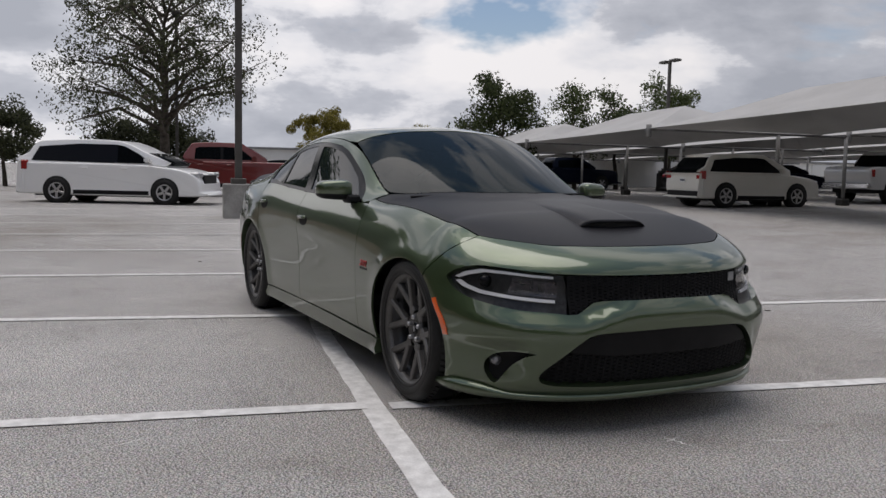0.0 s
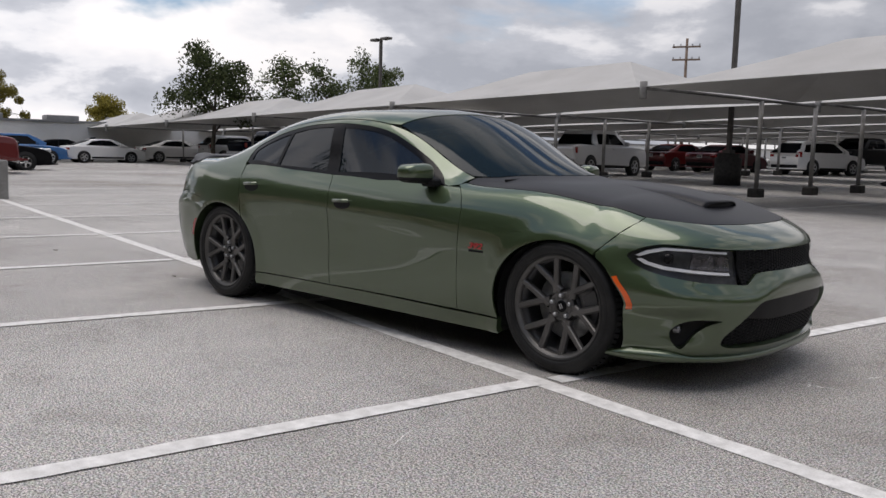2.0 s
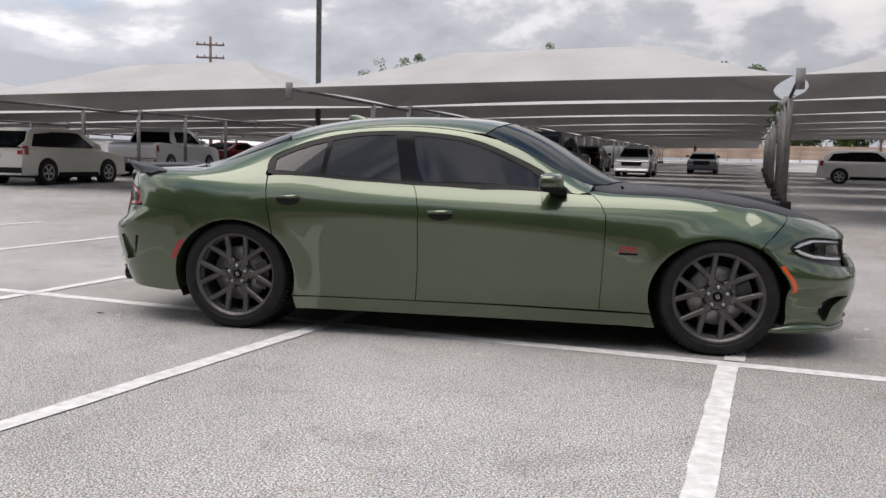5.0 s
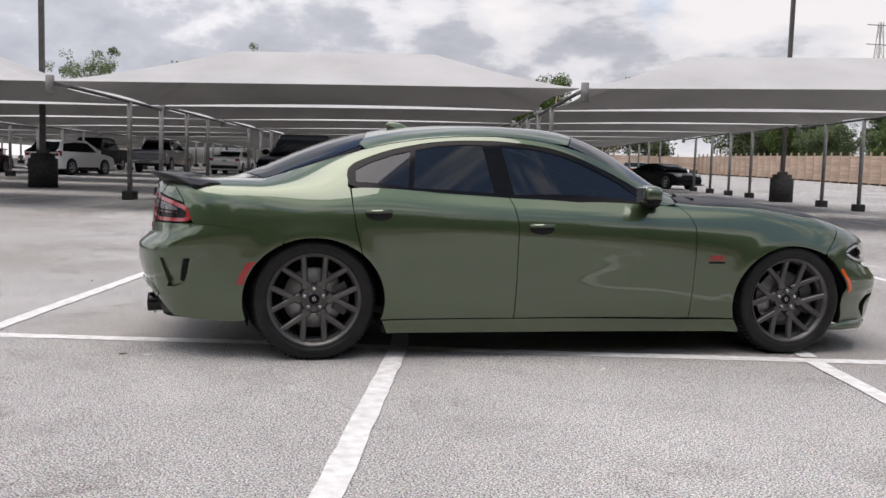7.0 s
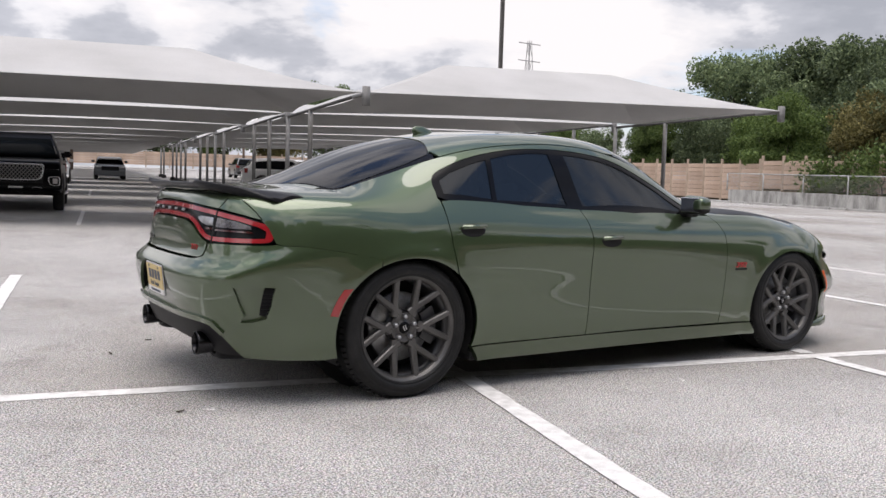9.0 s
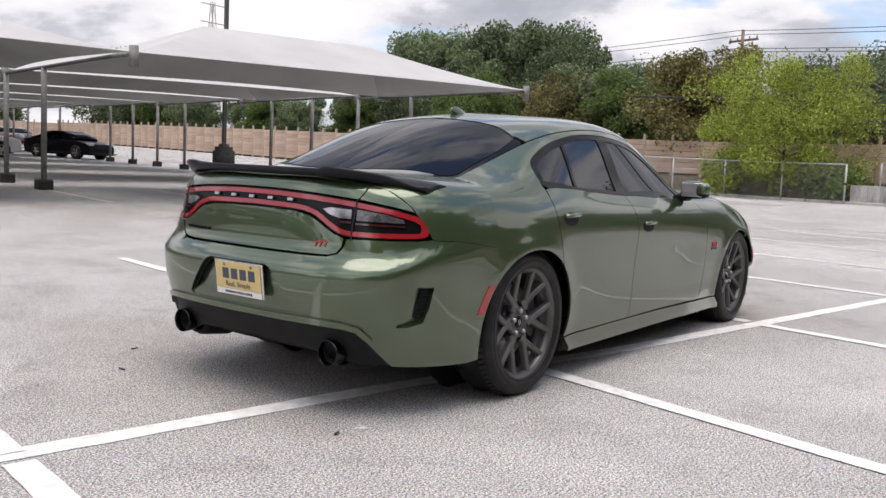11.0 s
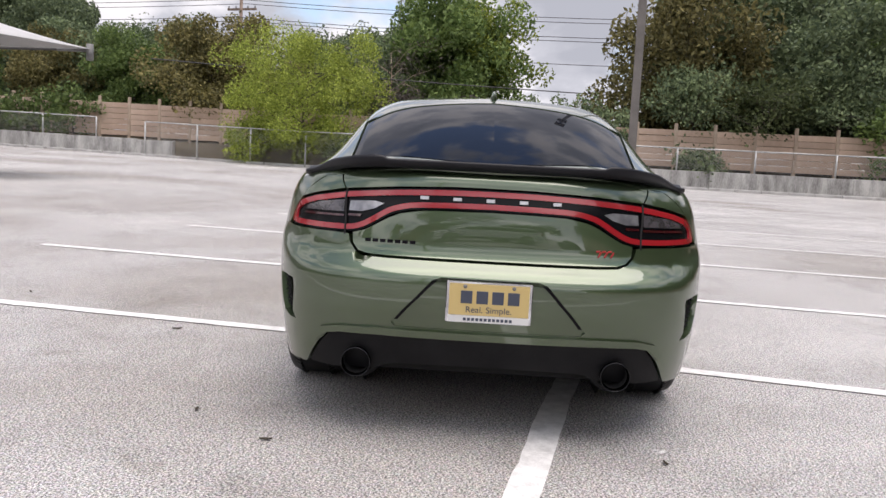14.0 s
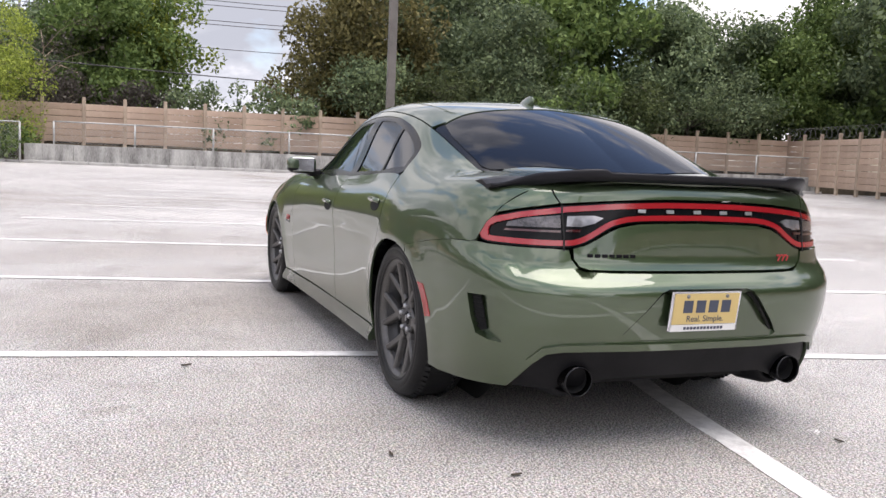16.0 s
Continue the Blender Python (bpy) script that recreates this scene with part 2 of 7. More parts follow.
M_LEAF_RUST = leafy("rusting_autumn_leaf", (0.072, 0.070, 0.028), (0.30, 0.262, 0.098))
M_LEAF_LIME = leafy("fresh_lime_leaf", (0.12, 0.165, 0.028), (0.40, 0.46, 0.085))
M_LEAF_MID = leafy("green_leaf", (0.048, 0.085, 0.024), (0.187, 0.255, 0.076))
M_LEAF_DUSK = leafy("dusky_green_leaf", (0.028, 0.042, 0.016), (0.125, 0.155, 0.058))
M_LEAF_GOLD = leafy("golden_green_leaf", (0.119, 0.102, 0.020), (0.340, 0.289, 0.060))
M_SHRUB = leafy("bare_brown_twig", (0.05, 0.042, 0.035), (0.13, 0.115, 0.095))
M_STUCCO = surface("off_white_painted_wall", (0.74, 0.73, 0.70), (0.85, 0.84, 0.81), scale=0.5, rough=0.85, fine=12)
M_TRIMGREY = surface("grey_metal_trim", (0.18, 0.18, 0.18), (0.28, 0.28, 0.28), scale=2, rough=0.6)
# dark tone meant for the shade inside an open bay
M_DARKVOID = plain("doorway_shade", (0.012, 0.012, 0.013), 0.9)
M_ROOFGREEN = surface("pale_green_metal_roof", (0.35, 0.42, 0.39), (0.45, 0.52, 0.48), scale=1, rough=0.5)
M_TYRE = surface("black_tyre_rubber", (0.006, 0.006, 0.0065), (0.017, 0.017, 0.017), scale=12, rough=0.5, fine=90, spec=0.3)
M_RIM_SILVER = surface("silver_alloy", (0.38, 0.38, 0.39), (0.55, 0.55, 0.56), scale=6, rough=0.3, metal=0.8, bump=0)
M_GLASS_CAR = glass("dark_car_glass", (0.004, 0.005, 0.006), 0.04, 0.05)
M_BLACKPLASTIC = surface("black_plastic_trim", (0.006, 0.006, 0.007), (0.012, 0.012, 0.013), scale=8, rough=0.5, fine=150, bump=0.05, spec=0.16)
M_CHROME = plain("bright_chrome", (0.6, 0.6, 0.62), 0.12, 1.0)
M_GLASS_CAR.node_tree.nodes["Principled BSDF"].inputs["IOR"].default_value = 1.2
M_LAMP_RED = plain("red_lamp_lens", (0.28, 0.012, 0.012), 0.12, 0, 0.8)
M_LAMP_CLEAR = plain("clear_lamp_lens", (0.55, 0.56, 0.57), 0.12, 0.3, 0.8)
M_PLATE_BAR = plain("dark_plate_marking", (0.05, 0.06, 0.09), 0.5)
M_PLATE_WHITE = plain("white_plate", (0.7, 0.7, 0.68), 0.4)


def paint(name, colour, flake=0.35, rough=0.35, coat=1.0):
    m, n, l, b = shader(name)
    tc = n.new("ShaderNodeTexCoord")
    k = n.new("ShaderNodeTexNoise"); k.inputs["Scale"].default_value, k.inputs["Detail"].default_value = 900, 1
    big = n.new("ShaderNodeTexNoise"); big.inputs["Scale"].default_value, big.inputs["Detail"].default_value = 2.5, 5
    for q in (k, big):
        l.new(tc.outputs["Object"], q.inputs["Vector"])
    mix = n.new("ShaderNodeMix"); mix.data_type = "RGBA"
    mix.inputs[6].default_value = (*[c * 0.8 for c in colour], 1)
    mix.inputs[7].default_value = (*[min(1, c * 1.2) for c in colour], 1)
    l.new(k.outputs["Fac"], mix.inputs[0]); l.new(mix.outputs[2], b.inputs["Base Color"])
    b.inputs["Metallic"].default_value, b.inputs["Roughness"].default_value = flake, rough
    b.inputs["Coat IOR"].default_value = 1.75
    if max(colour) < 0.03:
        b.inputs["Specular IOR Level"].default_value = 0.06
    cr = n.new("ShaderNodeMapRange")
    cr.inputs["To Min"].default_value, cr.inputs["To Max"].default_value = 0.004, 0.03
    l.new(big.outputs["Fac"], cr.inputs["Value"])
    l.new(cr.outputs[0], b.inputs["Coat Roughness"]); b.inputs["Coat Weight"].default_value = coat
    return m

# ---- helpers for meshes ----
def mesh_object(name, bm, material, smooth=False):
    me = bpy.data.meshes.new(name)
    bm.normal_update()
    bm.to_mesh(me)
    bm.free()
    for m in (material if isinstance(material, (list, tuple)) else [material]):
        me.materials.append(m)
    if smooth:
        me.shade_smooth()
    return new(name, me)


def part(name, bm, material, parent, label="", smooth=False):
    """Links a bmesh as one mesh object under a thing or under a part."""
    ob = mesh_object(name, bm, material, smooth)
    ob.parent = parent
    return tagged(ob, label)


def thing(name, label, category, group="", kind="", at=None):
    ob = new(name)
    ob.empty_display_size = 0.2
    if at is not None:
        ob.matrix_world = at
    return tagged(ob, label, category, group, kind)


def box(bm, x0, x1, y0, y1, z0, z1, m=None, bevel=0.0, segments=1):
    r = bmesh.ops.create_cube(bm, size=1.0)
    vs = r["verts"]
    for v in vs:
        v.co = Vector((x0 + (v.co.x + 0.5) * (x1 - x0), y0 + (v.co.y + 0.5) * (y1 - y0), z0 + (v.co.z + 0.5) * (z1 - z0)))
    if bevel:
        es = list({e for v in vs for e in v.link_edges})
        vs = list(bmesh.ops.bevel(bm, geom=es, offset=bevel, segments=segments, affect="EDGES")["verts"]) + [v for v in vs if v.is_valid]
    if m is not None:
        bmesh.ops.transform(bm, matrix=m, verts=list({v for v in vs if v.is_valid}))
    return bm


def tube(bm, a, b, ra, rb=None, n=8, caps=True):
    a, b = Vector(a), Vector(b)
    rb = ra if rb is None else rb
    q = (b - a).to_track_quat("Z", "Y")
    rings = []
    for p, r in ((a, ra), (b, rb)):
        rings.append([bm.verts.new(p + q @ Vector((r * math.cos(2 * math.pi * i / n), r * math.sin(2 * math.pi * i / n), 0))) for i in range(n)])
    for i in range(n):
        bm.faces.new((rings[0][i], rings[0][(i + 1) % n], rings[1][(i + 1) % n], rings[1][i])).smooth = True
    if caps:
        bm.faces.new(rings[0][::-1]); bm.faces.new(rings[1])
    return bm


def lathe(bm, profile, n=32, axis="y", at=(0, 0, 0), closed=False):
    """Turns a profile of (radius, along) round an axis."""
    rings = []
    for r, h in profile:
        ring = []
        for i in range(n):
            c, s = r * math.cos(2 * math.pi * i / n), r * math.sin(2 * math.pi * i / n)
            p = (c, h, s) if axis == "y" else (c, s, h) if axis == "z" else (h, c, s)
            ring.append(bm.verts.new(Vector(p) + Vector(at)))
        rings.append(ring)
    pairs = list(zip(rings, rings[1:])) + ([(rings[-1], rings[0])] if closed else [])
    for p, q in pairs:
        for i in range(n):
            f = bm.faces.new((p[i], p[(i + 1) % n], q[(i + 1) % n], q[i]))
            f.smooth = True
    return bm


# ---- the lot: its own axes, turned from the car's ----
LOT = Matrix.Translation((3.13, -1.06, 0)) @ Matrix.Rotation(radians(-10.0), 4, "Z")


def lot(u, v, z=0.0):
    return LOT @ Vector((u, v, z))


def rise(u, w=4.0, far=200.0):
    if u <= 0:
        return 0.0
    s = u * u / (u + w)
    return s / (1 + s / far)


def ground_z(x, y):
    return 0.006 * rise(x - 6) + 0.017 * rise(y - 8) + 0.010 * rise(y - 40) - 0.02 * rise(-25 - x)


LINES = Matrix.Translation((3.10, -1.06, 0)) @ Matrix.Rotation(radians(-10.9), 4, "Z")


def on_line(u, v):
    p = LINES @ Vector((u, v, 0))
    p.z = ground_z(p.x, p.y)
    return p


def on_ground(u, v):
    p = lot(u, v)
    p.z = ground_z(p.x, p.y)
    return p


def lot_pose(u, v, turn=0.0, z=0.0):
    p = on_ground(u, v)
    return Matrix.Translation((p.x, p.y, p.z + z)) @ Matrix.Rotation(radians(-10.0 + turn), 4, "Z")


def build_ground():
    steps = [i * 1.0 for i in range(0, 60)] + [60 * 1.12 ** i for i in range(0, 33)]
    xs = sorted({round(s, 3) for s in steps} | {round(-s, 3) for s in steps})
    bm = bmesh.new()
    grid = [[bm.verts.new((x, y, ground_z(x, y))) for y in xs] for x in xs]
    for i in range(len(xs) - 1):
        for j in range(len(xs) - 1):
            bm.faces.new((grid[i][j], grid[i + 1][j], grid[i + 1][j + 1], grid[i][j + 1]))
    tagged(mesh_object("ground", bm, M_ASPHALT, True), "sun-bleached grey asphalt parking lot with speckled aggregate", "ground", kind="structure")


build_ground()


def paint_line(u0, v0, u1, v1, width=0.115, lift=0.006):
    """A painted stripe with ragged edges, 4 mm above the ground."""
    a, b = Vector((u0, v0)), Vector((u1, v1))
    d = b - a
    n = max(2, int(d.length / 0.12))
    side = Vector((-d.y, d.x)).normalized()
    bm = bmesh.new()
    last = None
    for i in range(n + 1):
        p = a + d * i / n
        row = []
        for s in (-1, 1):
            q = p + side * s * (width / 2 + random.gauss(0, 0.003))
            g = on_line(q.x, q.y)
            row.append(bm.verts.new((g.x, g.y, g.z + lift)))
        if last:
            bm.faces.new((last[0], row[0], row[1], last[1]))
        last = row
    for f in bm.faces:
        if f.normal.z < 0:
            f.normal_flip()
    return tagged(mesh_object("parking_line", bm, M_LINE), "worn white painted parking line on asphalt", "road marking", "parking lines", "structure")


STALLS = [-2.60 - 2.68 * k for k in range(0, 14)] + [2.82 * k for k in range(0, 12)]
paint_line(-41.0, 0.04, -3.4, 0.045, 0.12, 0.003)
paint_line(-3.4, 0.045, -1.8, -0.025, 0.12, 0.003)
paint_line(-1.8, -0.025, 31.0, -0.015, 0.12, 0.003)
for u in STALLS:
    lean = 0.27 if u == STALLS[0] else 0.03
    paint_line(u - lean, -5.5, u, -0.0575)
    paint_line(u + (0.03 if u >= 0 else 0.0), 0.0575, u + (0.06 if u >= 0 else -0.08), 5.5)
for k in range(-14, 5):
    u = 0.6 + 2.78 * k
    paint_line(u, 14.0, u, 19.2, 0.09)
    paint_line(u, 29.5, u, 35.0, 0.09)


# ---- scraps and scuffs on the asphalt ----
M_SCRAP = surface("dry_brown_leaf_scrap", (0.035, 0.028, 0.020), (0.10, 0.08, 0.055), scale=30, rough=0.9, fine=200)


def leaf_scrap(x, y, size, turn):
    """A curled dry leaf, thin but with a fold of its own."""
    bm = bmesh.new()
    top_, low_ = [], []
    for i in range(7):
        f = -1 + i / 3
        w = 0.30 * (1 - f * f) + 0.04
        row = [(f * size, w * size * g, 0.004 + size * (0.18 * abs(g) + 0.10 * f * f)) for g in (-1, 0, 1)]
        top_.append([bm.verts.new((a, b, c + 0.0015)) for a, b, c in row]); low_.append([bm.verts.new((a, b, c)) for a, b, c in row])
    for grid, flip in ((top_, False), (low_, True)):
        for p, q in zip(grid, grid[1:]):
            for k in range(2):
                vs = (p[k], q[k], q[k + 1], p[k + 1])
                bm.faces.new(vs[::-1] if flip else vs)
    ob = mesh_object("leaf_scrap", bm, M_SCRAP)
    ob.matrix_world = Matrix.Translation((x, y, ground_z(x, y))) @ Matrix.Rotation(turn, 4, "Z")
    return tagged(ob, "small curled dry brown leaf lying on the asphalt", "leaf", "leaf scraps")


for k, (x, y, size) in enumerate([(-0.79, 1.16, 0.022), (-1.10, 0.80, 0.024), (-1.09, -0.68, 0.022), (0.70, 1.76, 0.028), (-3.4, -0.7, 0.03), (-1.9, 2.6, 0.02), (1.6, 3.1, 0.025), (5.3, -3.9, 0.02)]):
    leaf_scrap(x, y, size, 1.7 * k)


def scuff(x, y, length, width, turn, seed):
    """A ragged pale scrape left on the asphalt."""
    rng = random.Random(seed)
    bm = bmesh.new()
    last = None
    for i in range(13):
        f = i / 12
        w = width * math.sin(math.pi * (0.06 + 0.88 * f)) * rng.uniform(0.4, 1.2)
        c = rng.gauss(0, width * 0.5)
        row = [bm.verts.new((f * length, c - w / 2, 0.003)), bm.verts.new((f * length, c + w / 2, 0.003))]
        if last:
            bm.faces.new((last[0], row[0], row[1], last[1]))
        last = row
    ob = mesh_object("scuff_mark", bm, M_LINE)
    ob.matrix_world = Matrix.Translation((x, y, ground_z(x, y))) @ Matrix.Rotation(turn, 4, "Z")
    return tagged(ob, "pale ragged scuff mark on the asphalt", "road marking", "scuff marks", "structure")


for k, row in enumerate([(4.02, -0.10, 0.20, 0.012, 0.2), (4.06, -0.02, 0.12, 0.010, -1.3), (4.24, 0.28, 0.14, 0.012, 1.2), (-0.98, -0.69, 0.06, 0.03, 0.3), (1.62, -1.26, 0.10, 0.02, 0.9), (3.2, -2.1, 0.24, 0.008, -1.2)]):
    scuff(*row, 400 + k)


# ---- light poles ----
def light_pole(u, v, base, height, post_mat, heads=2, turn=0.0):
    root = thing("light_pole", "tall dark square steel parking light pole on a %s" % ("concrete plinth" if base == "block" else "round black base"), "light pole", "light poles",
                 at=lot_pose(u, v, turn))
    bm = bmesh.new()
    if base == "block":
        box(bm, -0.33, 0.33, -0.33, 0.33, -0.1, 0.74, bevel=0.02)
        part("plinth", bm, M_CONCRETE, root, "stained concrete plinth")
        top = 0.74
    else:
        lathe(bm, [(0.001, 0), (0.46, 0), (0.46, 0.95), (0.38, 0.97), (0.38, 1.12), (0.001, 1.12)], 20, "z")
        part("plinth", bm, M_RUBBER, root, "round black base cover")
        top = 1.12
    bm = bmesh.new()
    box(bm, -0.16, 0.16, -0.16, 0.16, top, top + 0.12, bevel=0.01)
    part("base_plate", bm, post_mat, root)
    bm = bmesh.new()
    box(bm, -0.075, 0.075, -0.075, 0.075, top, height, bevel=0.008)
    part("pole", bm, post_mat, root)
    for k in range(heads):
        s = 1 if k == 0 else -1
        bm = bmesh.new()
        box(bm, min(0.2 * s, 0.85 * s), max(0.2 * s, 0.85 * s), -0.2, 0.2, height - 0.05, height + 0.08, bevel=0.02)
        head = part("lamp_head", bm, post_mat, root)
        bm = bmesh.new()
        box(bm, min(0.05 * s, 0.22 * s), max(0.05 * s, 0.22 * s), -0.04, 0.04, height - 0.03, height + 0.04)
        part("arm", bm, post_mat, head)
    return root


light_pole(-15.4, 0.1, "block", 8.6, M_DARKPOST)
light_pole(8.7, -0.15, "block", 8.6, M_TANPOST)
light_pole(-15.2, 23.6, "round", 9.0, M_DARKPOST)
light_pole(12.0, 29.8, "round", 9.0, M_DARKPOST)
light_pole(-38.3, 24.0, "round", 7.0, M_DARKPOST)
light_pole(-41.0, -1.6, "round", 8.6, M_DARKPOST)


# ---- shade canopies over the parked cars ----
COLS = [-63.0, -52.5, -42.0, -31.5, -21.0, -10.5, 0.75, 12.1]
ROWS = [13.1 + 7.7 * k for k in range(13)]


POST_V = [18.0 + 15.4 * k + 2.74 * j for k in range(7) for j in range(4)]


def edge_z(u, r):
    return 2.77 + 0.017 * (u + 10.5) + 0.05 * r + 0.1 * min(1.0, max(0.0, (u - 0.75) / 11.35))


def canopy(c, r):
    u0, u1, v0, v1 = COLS[c] + 0.06, COLS[c + 1] - 0.06, ROWS[r], ROWS[r + 1] - 1.15
    root = thing("shade_canopy", "white fabric hip-roofed shade canopy on slim steel posts", "canopy", "shade canopies", at=Matrix.Identity(4))
    bm = bmesh.new()
    hip = 3.1
    mid = (v0 + v1) / 2

    def place(a, b, h):
        """A point over the eaves' place (a, b), drawn in towards the ridge by h."""
        u, v = u0 + a * (u1 - u0), v0 + b * (v1 - v0)
        ru = min(max(u, u0 + hip), u1 - hip) if 0 < b < 1 else u0 + hip + a * (u1 - u0 - 2 * hip)
        x, y = u + (ru - u) * h, v + (mid - v) * h
        sag = (1 - h) ** 1.5
        x += 0.30 * math.sin(math.pi * b) * (1 - 2 * a) * sag
        y += 0.42 * math.sin(math.pi * a) * (1 - 2 * b) * sag
        p = lot(x, y)
        return Vector((p.x, p.y, edge_z(x, r) + 1.10 * (0.35 * h + 0.65 * h ** 1.3) + 0.05 * math.sin(math.pi * a) * sag))

    n, m = 16, 8
    for edge_ in range(4):
        grid = []
        for i in range(n + 1):
            f = i / n
            a, b = ((f, 0.0), (f, 1.0), (0.0, f), (1.0, f))[edge_]
            grid.append([bm.verts.new(place(a, b, j / m)) for j in range(m + 1)])
        for i in range(n):
            for j in range(m):
                bm.faces.new((grid[i][j], grid[i + 1][j], grid[i + 1][j + 1], grid[i][j + 1]))
    bmesh.ops.remove_doubles(bm, verts=bm.verts, dist=0.002)
    bmesh.ops.recalc_face_normals(bm, faces=bm.faces)
    bmesh.ops.solidify(bm, geom=bm.faces, thickness=0.012)
    part("fabric", bm, M_FABRIC, root, "white stretched shade fabric")
    # beams that carry the corners, and the posts
    for u, shown in ((u0, True), (u1, c == len(COLS) - 2)):
        if not shown:
            continue
        bm = bmesh.new()
        za = edge_z(u, r)
        tube(bm, lot(u, v0 + 0.9, za - 0.02), lot(u, v1 + 1.1, za - 0.06), 0.042, n=8)
        part("beam", bm, M_BEAM, root)
        bm = bmesh.new()
        tube(bm, lot(u, v0 + 0.02, za - 0.03), lot(u, v0 + 0.95, za - 0.02), 0.05, n=8)
        part("beam_end", bm, M_GALV, root, "pale steel end of the beam")
        bm = bmesh.new()
        tube(bm, lot(u, v0 + 0.04, za - 0.28), lot(u, v0 + 0.04, za + 0.12), 0.09, n=8)
        part("corner_bracket", bm, M_GALV, root, "pale steel corner bracket")
        for v in [w for w in POST_V if v0 <= w < v0 + 7.7]:
            g = on_ground(u, v)
            bm = bmesh.new()
            tube(bm, g, lot(u, v, za - 0.06), 0.065, n=10)
            post = part("post", bm, M_GALV, root)
            bm = bmesh.new()
            box(bm, -0.17, 0.17, -0.17, 0.17, -0.02, 0.24, bevel=0.03, m=lot_pose(u, v))
            part("post_base", bm, M_RUBBER, post, "black rubber post base")
    return root


for c in range(len(COLS) - 1):
    for r in range(len(ROWS) - 1):
        if r < 3 or (r < 4 and c < 6) or 1 < c < 6 or (c == 6 and r < 7):
            canopy(c, r)


# ---- low wall, rail and plank fence on the east side ----
WALL_U = 33.5


def low_wall(v0, v1, name):
    bm = bmesh.new()
    n = max(1, int((v1 - v0) / 2.0))
    for i in range(n):
        a, b = v0 + (v1 - v0) * i / n, v0 + (v1 - v0) * (i + 1) / n
        z = on_ground(WALL_U, a).z
        box(bm, WALL_U, WALL_U + 0.3, a + 0.004, b - 0.004, z - 0.3, z + 0.85 + 0.01 * math.sin(i * 2.1), bevel=0.01)
    bmesh.ops.transform(bm, matrix=LOT, verts=bm.verts)
    tagged(mesh_object(name, bm, M_WALL), "low streaked grey concrete retaining wall", "wall", kind="structure")


low_wall(23.0, 40.0, "wall_north")
low_wall(-26.0, 12.6, "wall_east")

bm = bmesh.new()
for i in range(60):
    a = -26 + i * 1.12
    z = on_ground(WALL_U - 0.6, a).z
    box(bm, WALL_U - 0.62 + 0.1 * math.sin(i * 1.7), WALL_U - 0.46, a, a + 1.1, z - 0.1, z + 0.13, bevel=0.02)
bmesh.ops.transform(bm, matrix=LOT, verts=bm.verts)
tagged(mesh_object("kerb", bm, M_KERB), "pale weathered concrete kerb along the wall", "kerb", kind="structure")

# raised bed behind the wall
bm = bmesh.new()
vs_a = [bm.verts.new(on_ground(WALL_U + (0.3 if v < 40 else 2.9), v) + Vector((0, 0, 0.8))) for v in range(-60, 124, 3)]
vs_0 = [bm.verts.new(on_ground(WALL_U + (0.3 if v < 40 else 2.9), v) - Vector((0, 0, 0.2))) for v in range(-60, 124, 3)]
vs_b = [bm.verts.new(on_ground(WALL_U + 14, v) + Vector((0, 0, 1.0))) for v in range(-60, 124, 3)]
vs_c = [bm.verts.new(on_ground(WALL_U + 60, v) + Vector((0, 0, 1.0))) for v in range(-60, 124, 3)]
for p, q in ((vs_0, vs_a), (vs_a, vs_b), (vs_b, vs_c)):
    for i in range(len(p) - 1):
        bm.faces.new((p[i], q[i], q[i + 1], p[i + 1]))
M_EARTH = surface("leaf_littered_earth", (0.05, 0.04, 0.028), (0.13, 0.105, 0.07), scale=1.5, rough=0.95, fine=20, bump=0.4)
tagged(mesh_object("planting_bed", bm, M_EARTH, True), "brown leaf-littered earth behind the retaining wall", "ground", kind="structure")

# ---- trees ----
def branch_tree(bm, base, top_h, trunk_r, limbs, spread, rng, droop=0.0, start=0.3):
    """A tapered trunk with limbs and twigs; returns the twig ends."""
    tips = []
    lean = Vector((rng.uniform(-0.05, 0.05), rng.uniform(-0.05, 0.05), 1))
    pts = [Vector(base) + lean * top_h * k / 5 + Vector((rng.uniform(-0.12, 0.12), rng.uniform(-0.12, 0.12), 0)) * (k > 0) for k in range(6)]
    for k in range(5):
        tube(bm, pts[k], pts[k + 1], trunk_r * (1 - 0.17 * k), trunk_r * (1 - 0.17 * (k + 1)), 7, False)
    for i in range(limbs):
        f = start + (1 - start) * (i + rng.random()) / limbs
        k = min(4, int(f * 5))
        p = pts[k].lerp(pts[k + 1], f * 5 - k)
        ang = i * 2.4 + rng.uniform(-0.4, 0.4)
        reach = spread * (1.0 - 0.55 * abs(f - 0.55)) * rng.uniform(0.7, 1.1)
        mid = p + Vector((math.cos(ang), math.sin(ang), 0)) * reach * 0.5 + Vector((0, 0, top_h * rng.uniform(0.08, 0.2)))
        end = p + Vector((math.cos(ang), math.sin(ang), 0)) * reach + Vector((0, 0, top_h * rng.uniform(0.05, 0.3) - droop * reach * 0.4))
        r = trunk_r * (0.5 - 0.25 * f)
        tube(bm, p, mid, r, r * 0.6, 5, False); tube(bm, mid, end, r * 0.6, r * 0.2, 5, False)
        tips += [mid, end]
        for _ in range(4):
            q = mid.lerp(end, rng.random())
            t = q + Vector((rng.gauss(0, 1), rng.gauss(0, 1), rng.gauss(0.3, 0.7) - droop)) * reach * 0.28
            tube(bm, q, t, r * 0.25, r * 0.08, 4, False)
            tips.append(t)
    tips.append(pts[-1])
    return tips


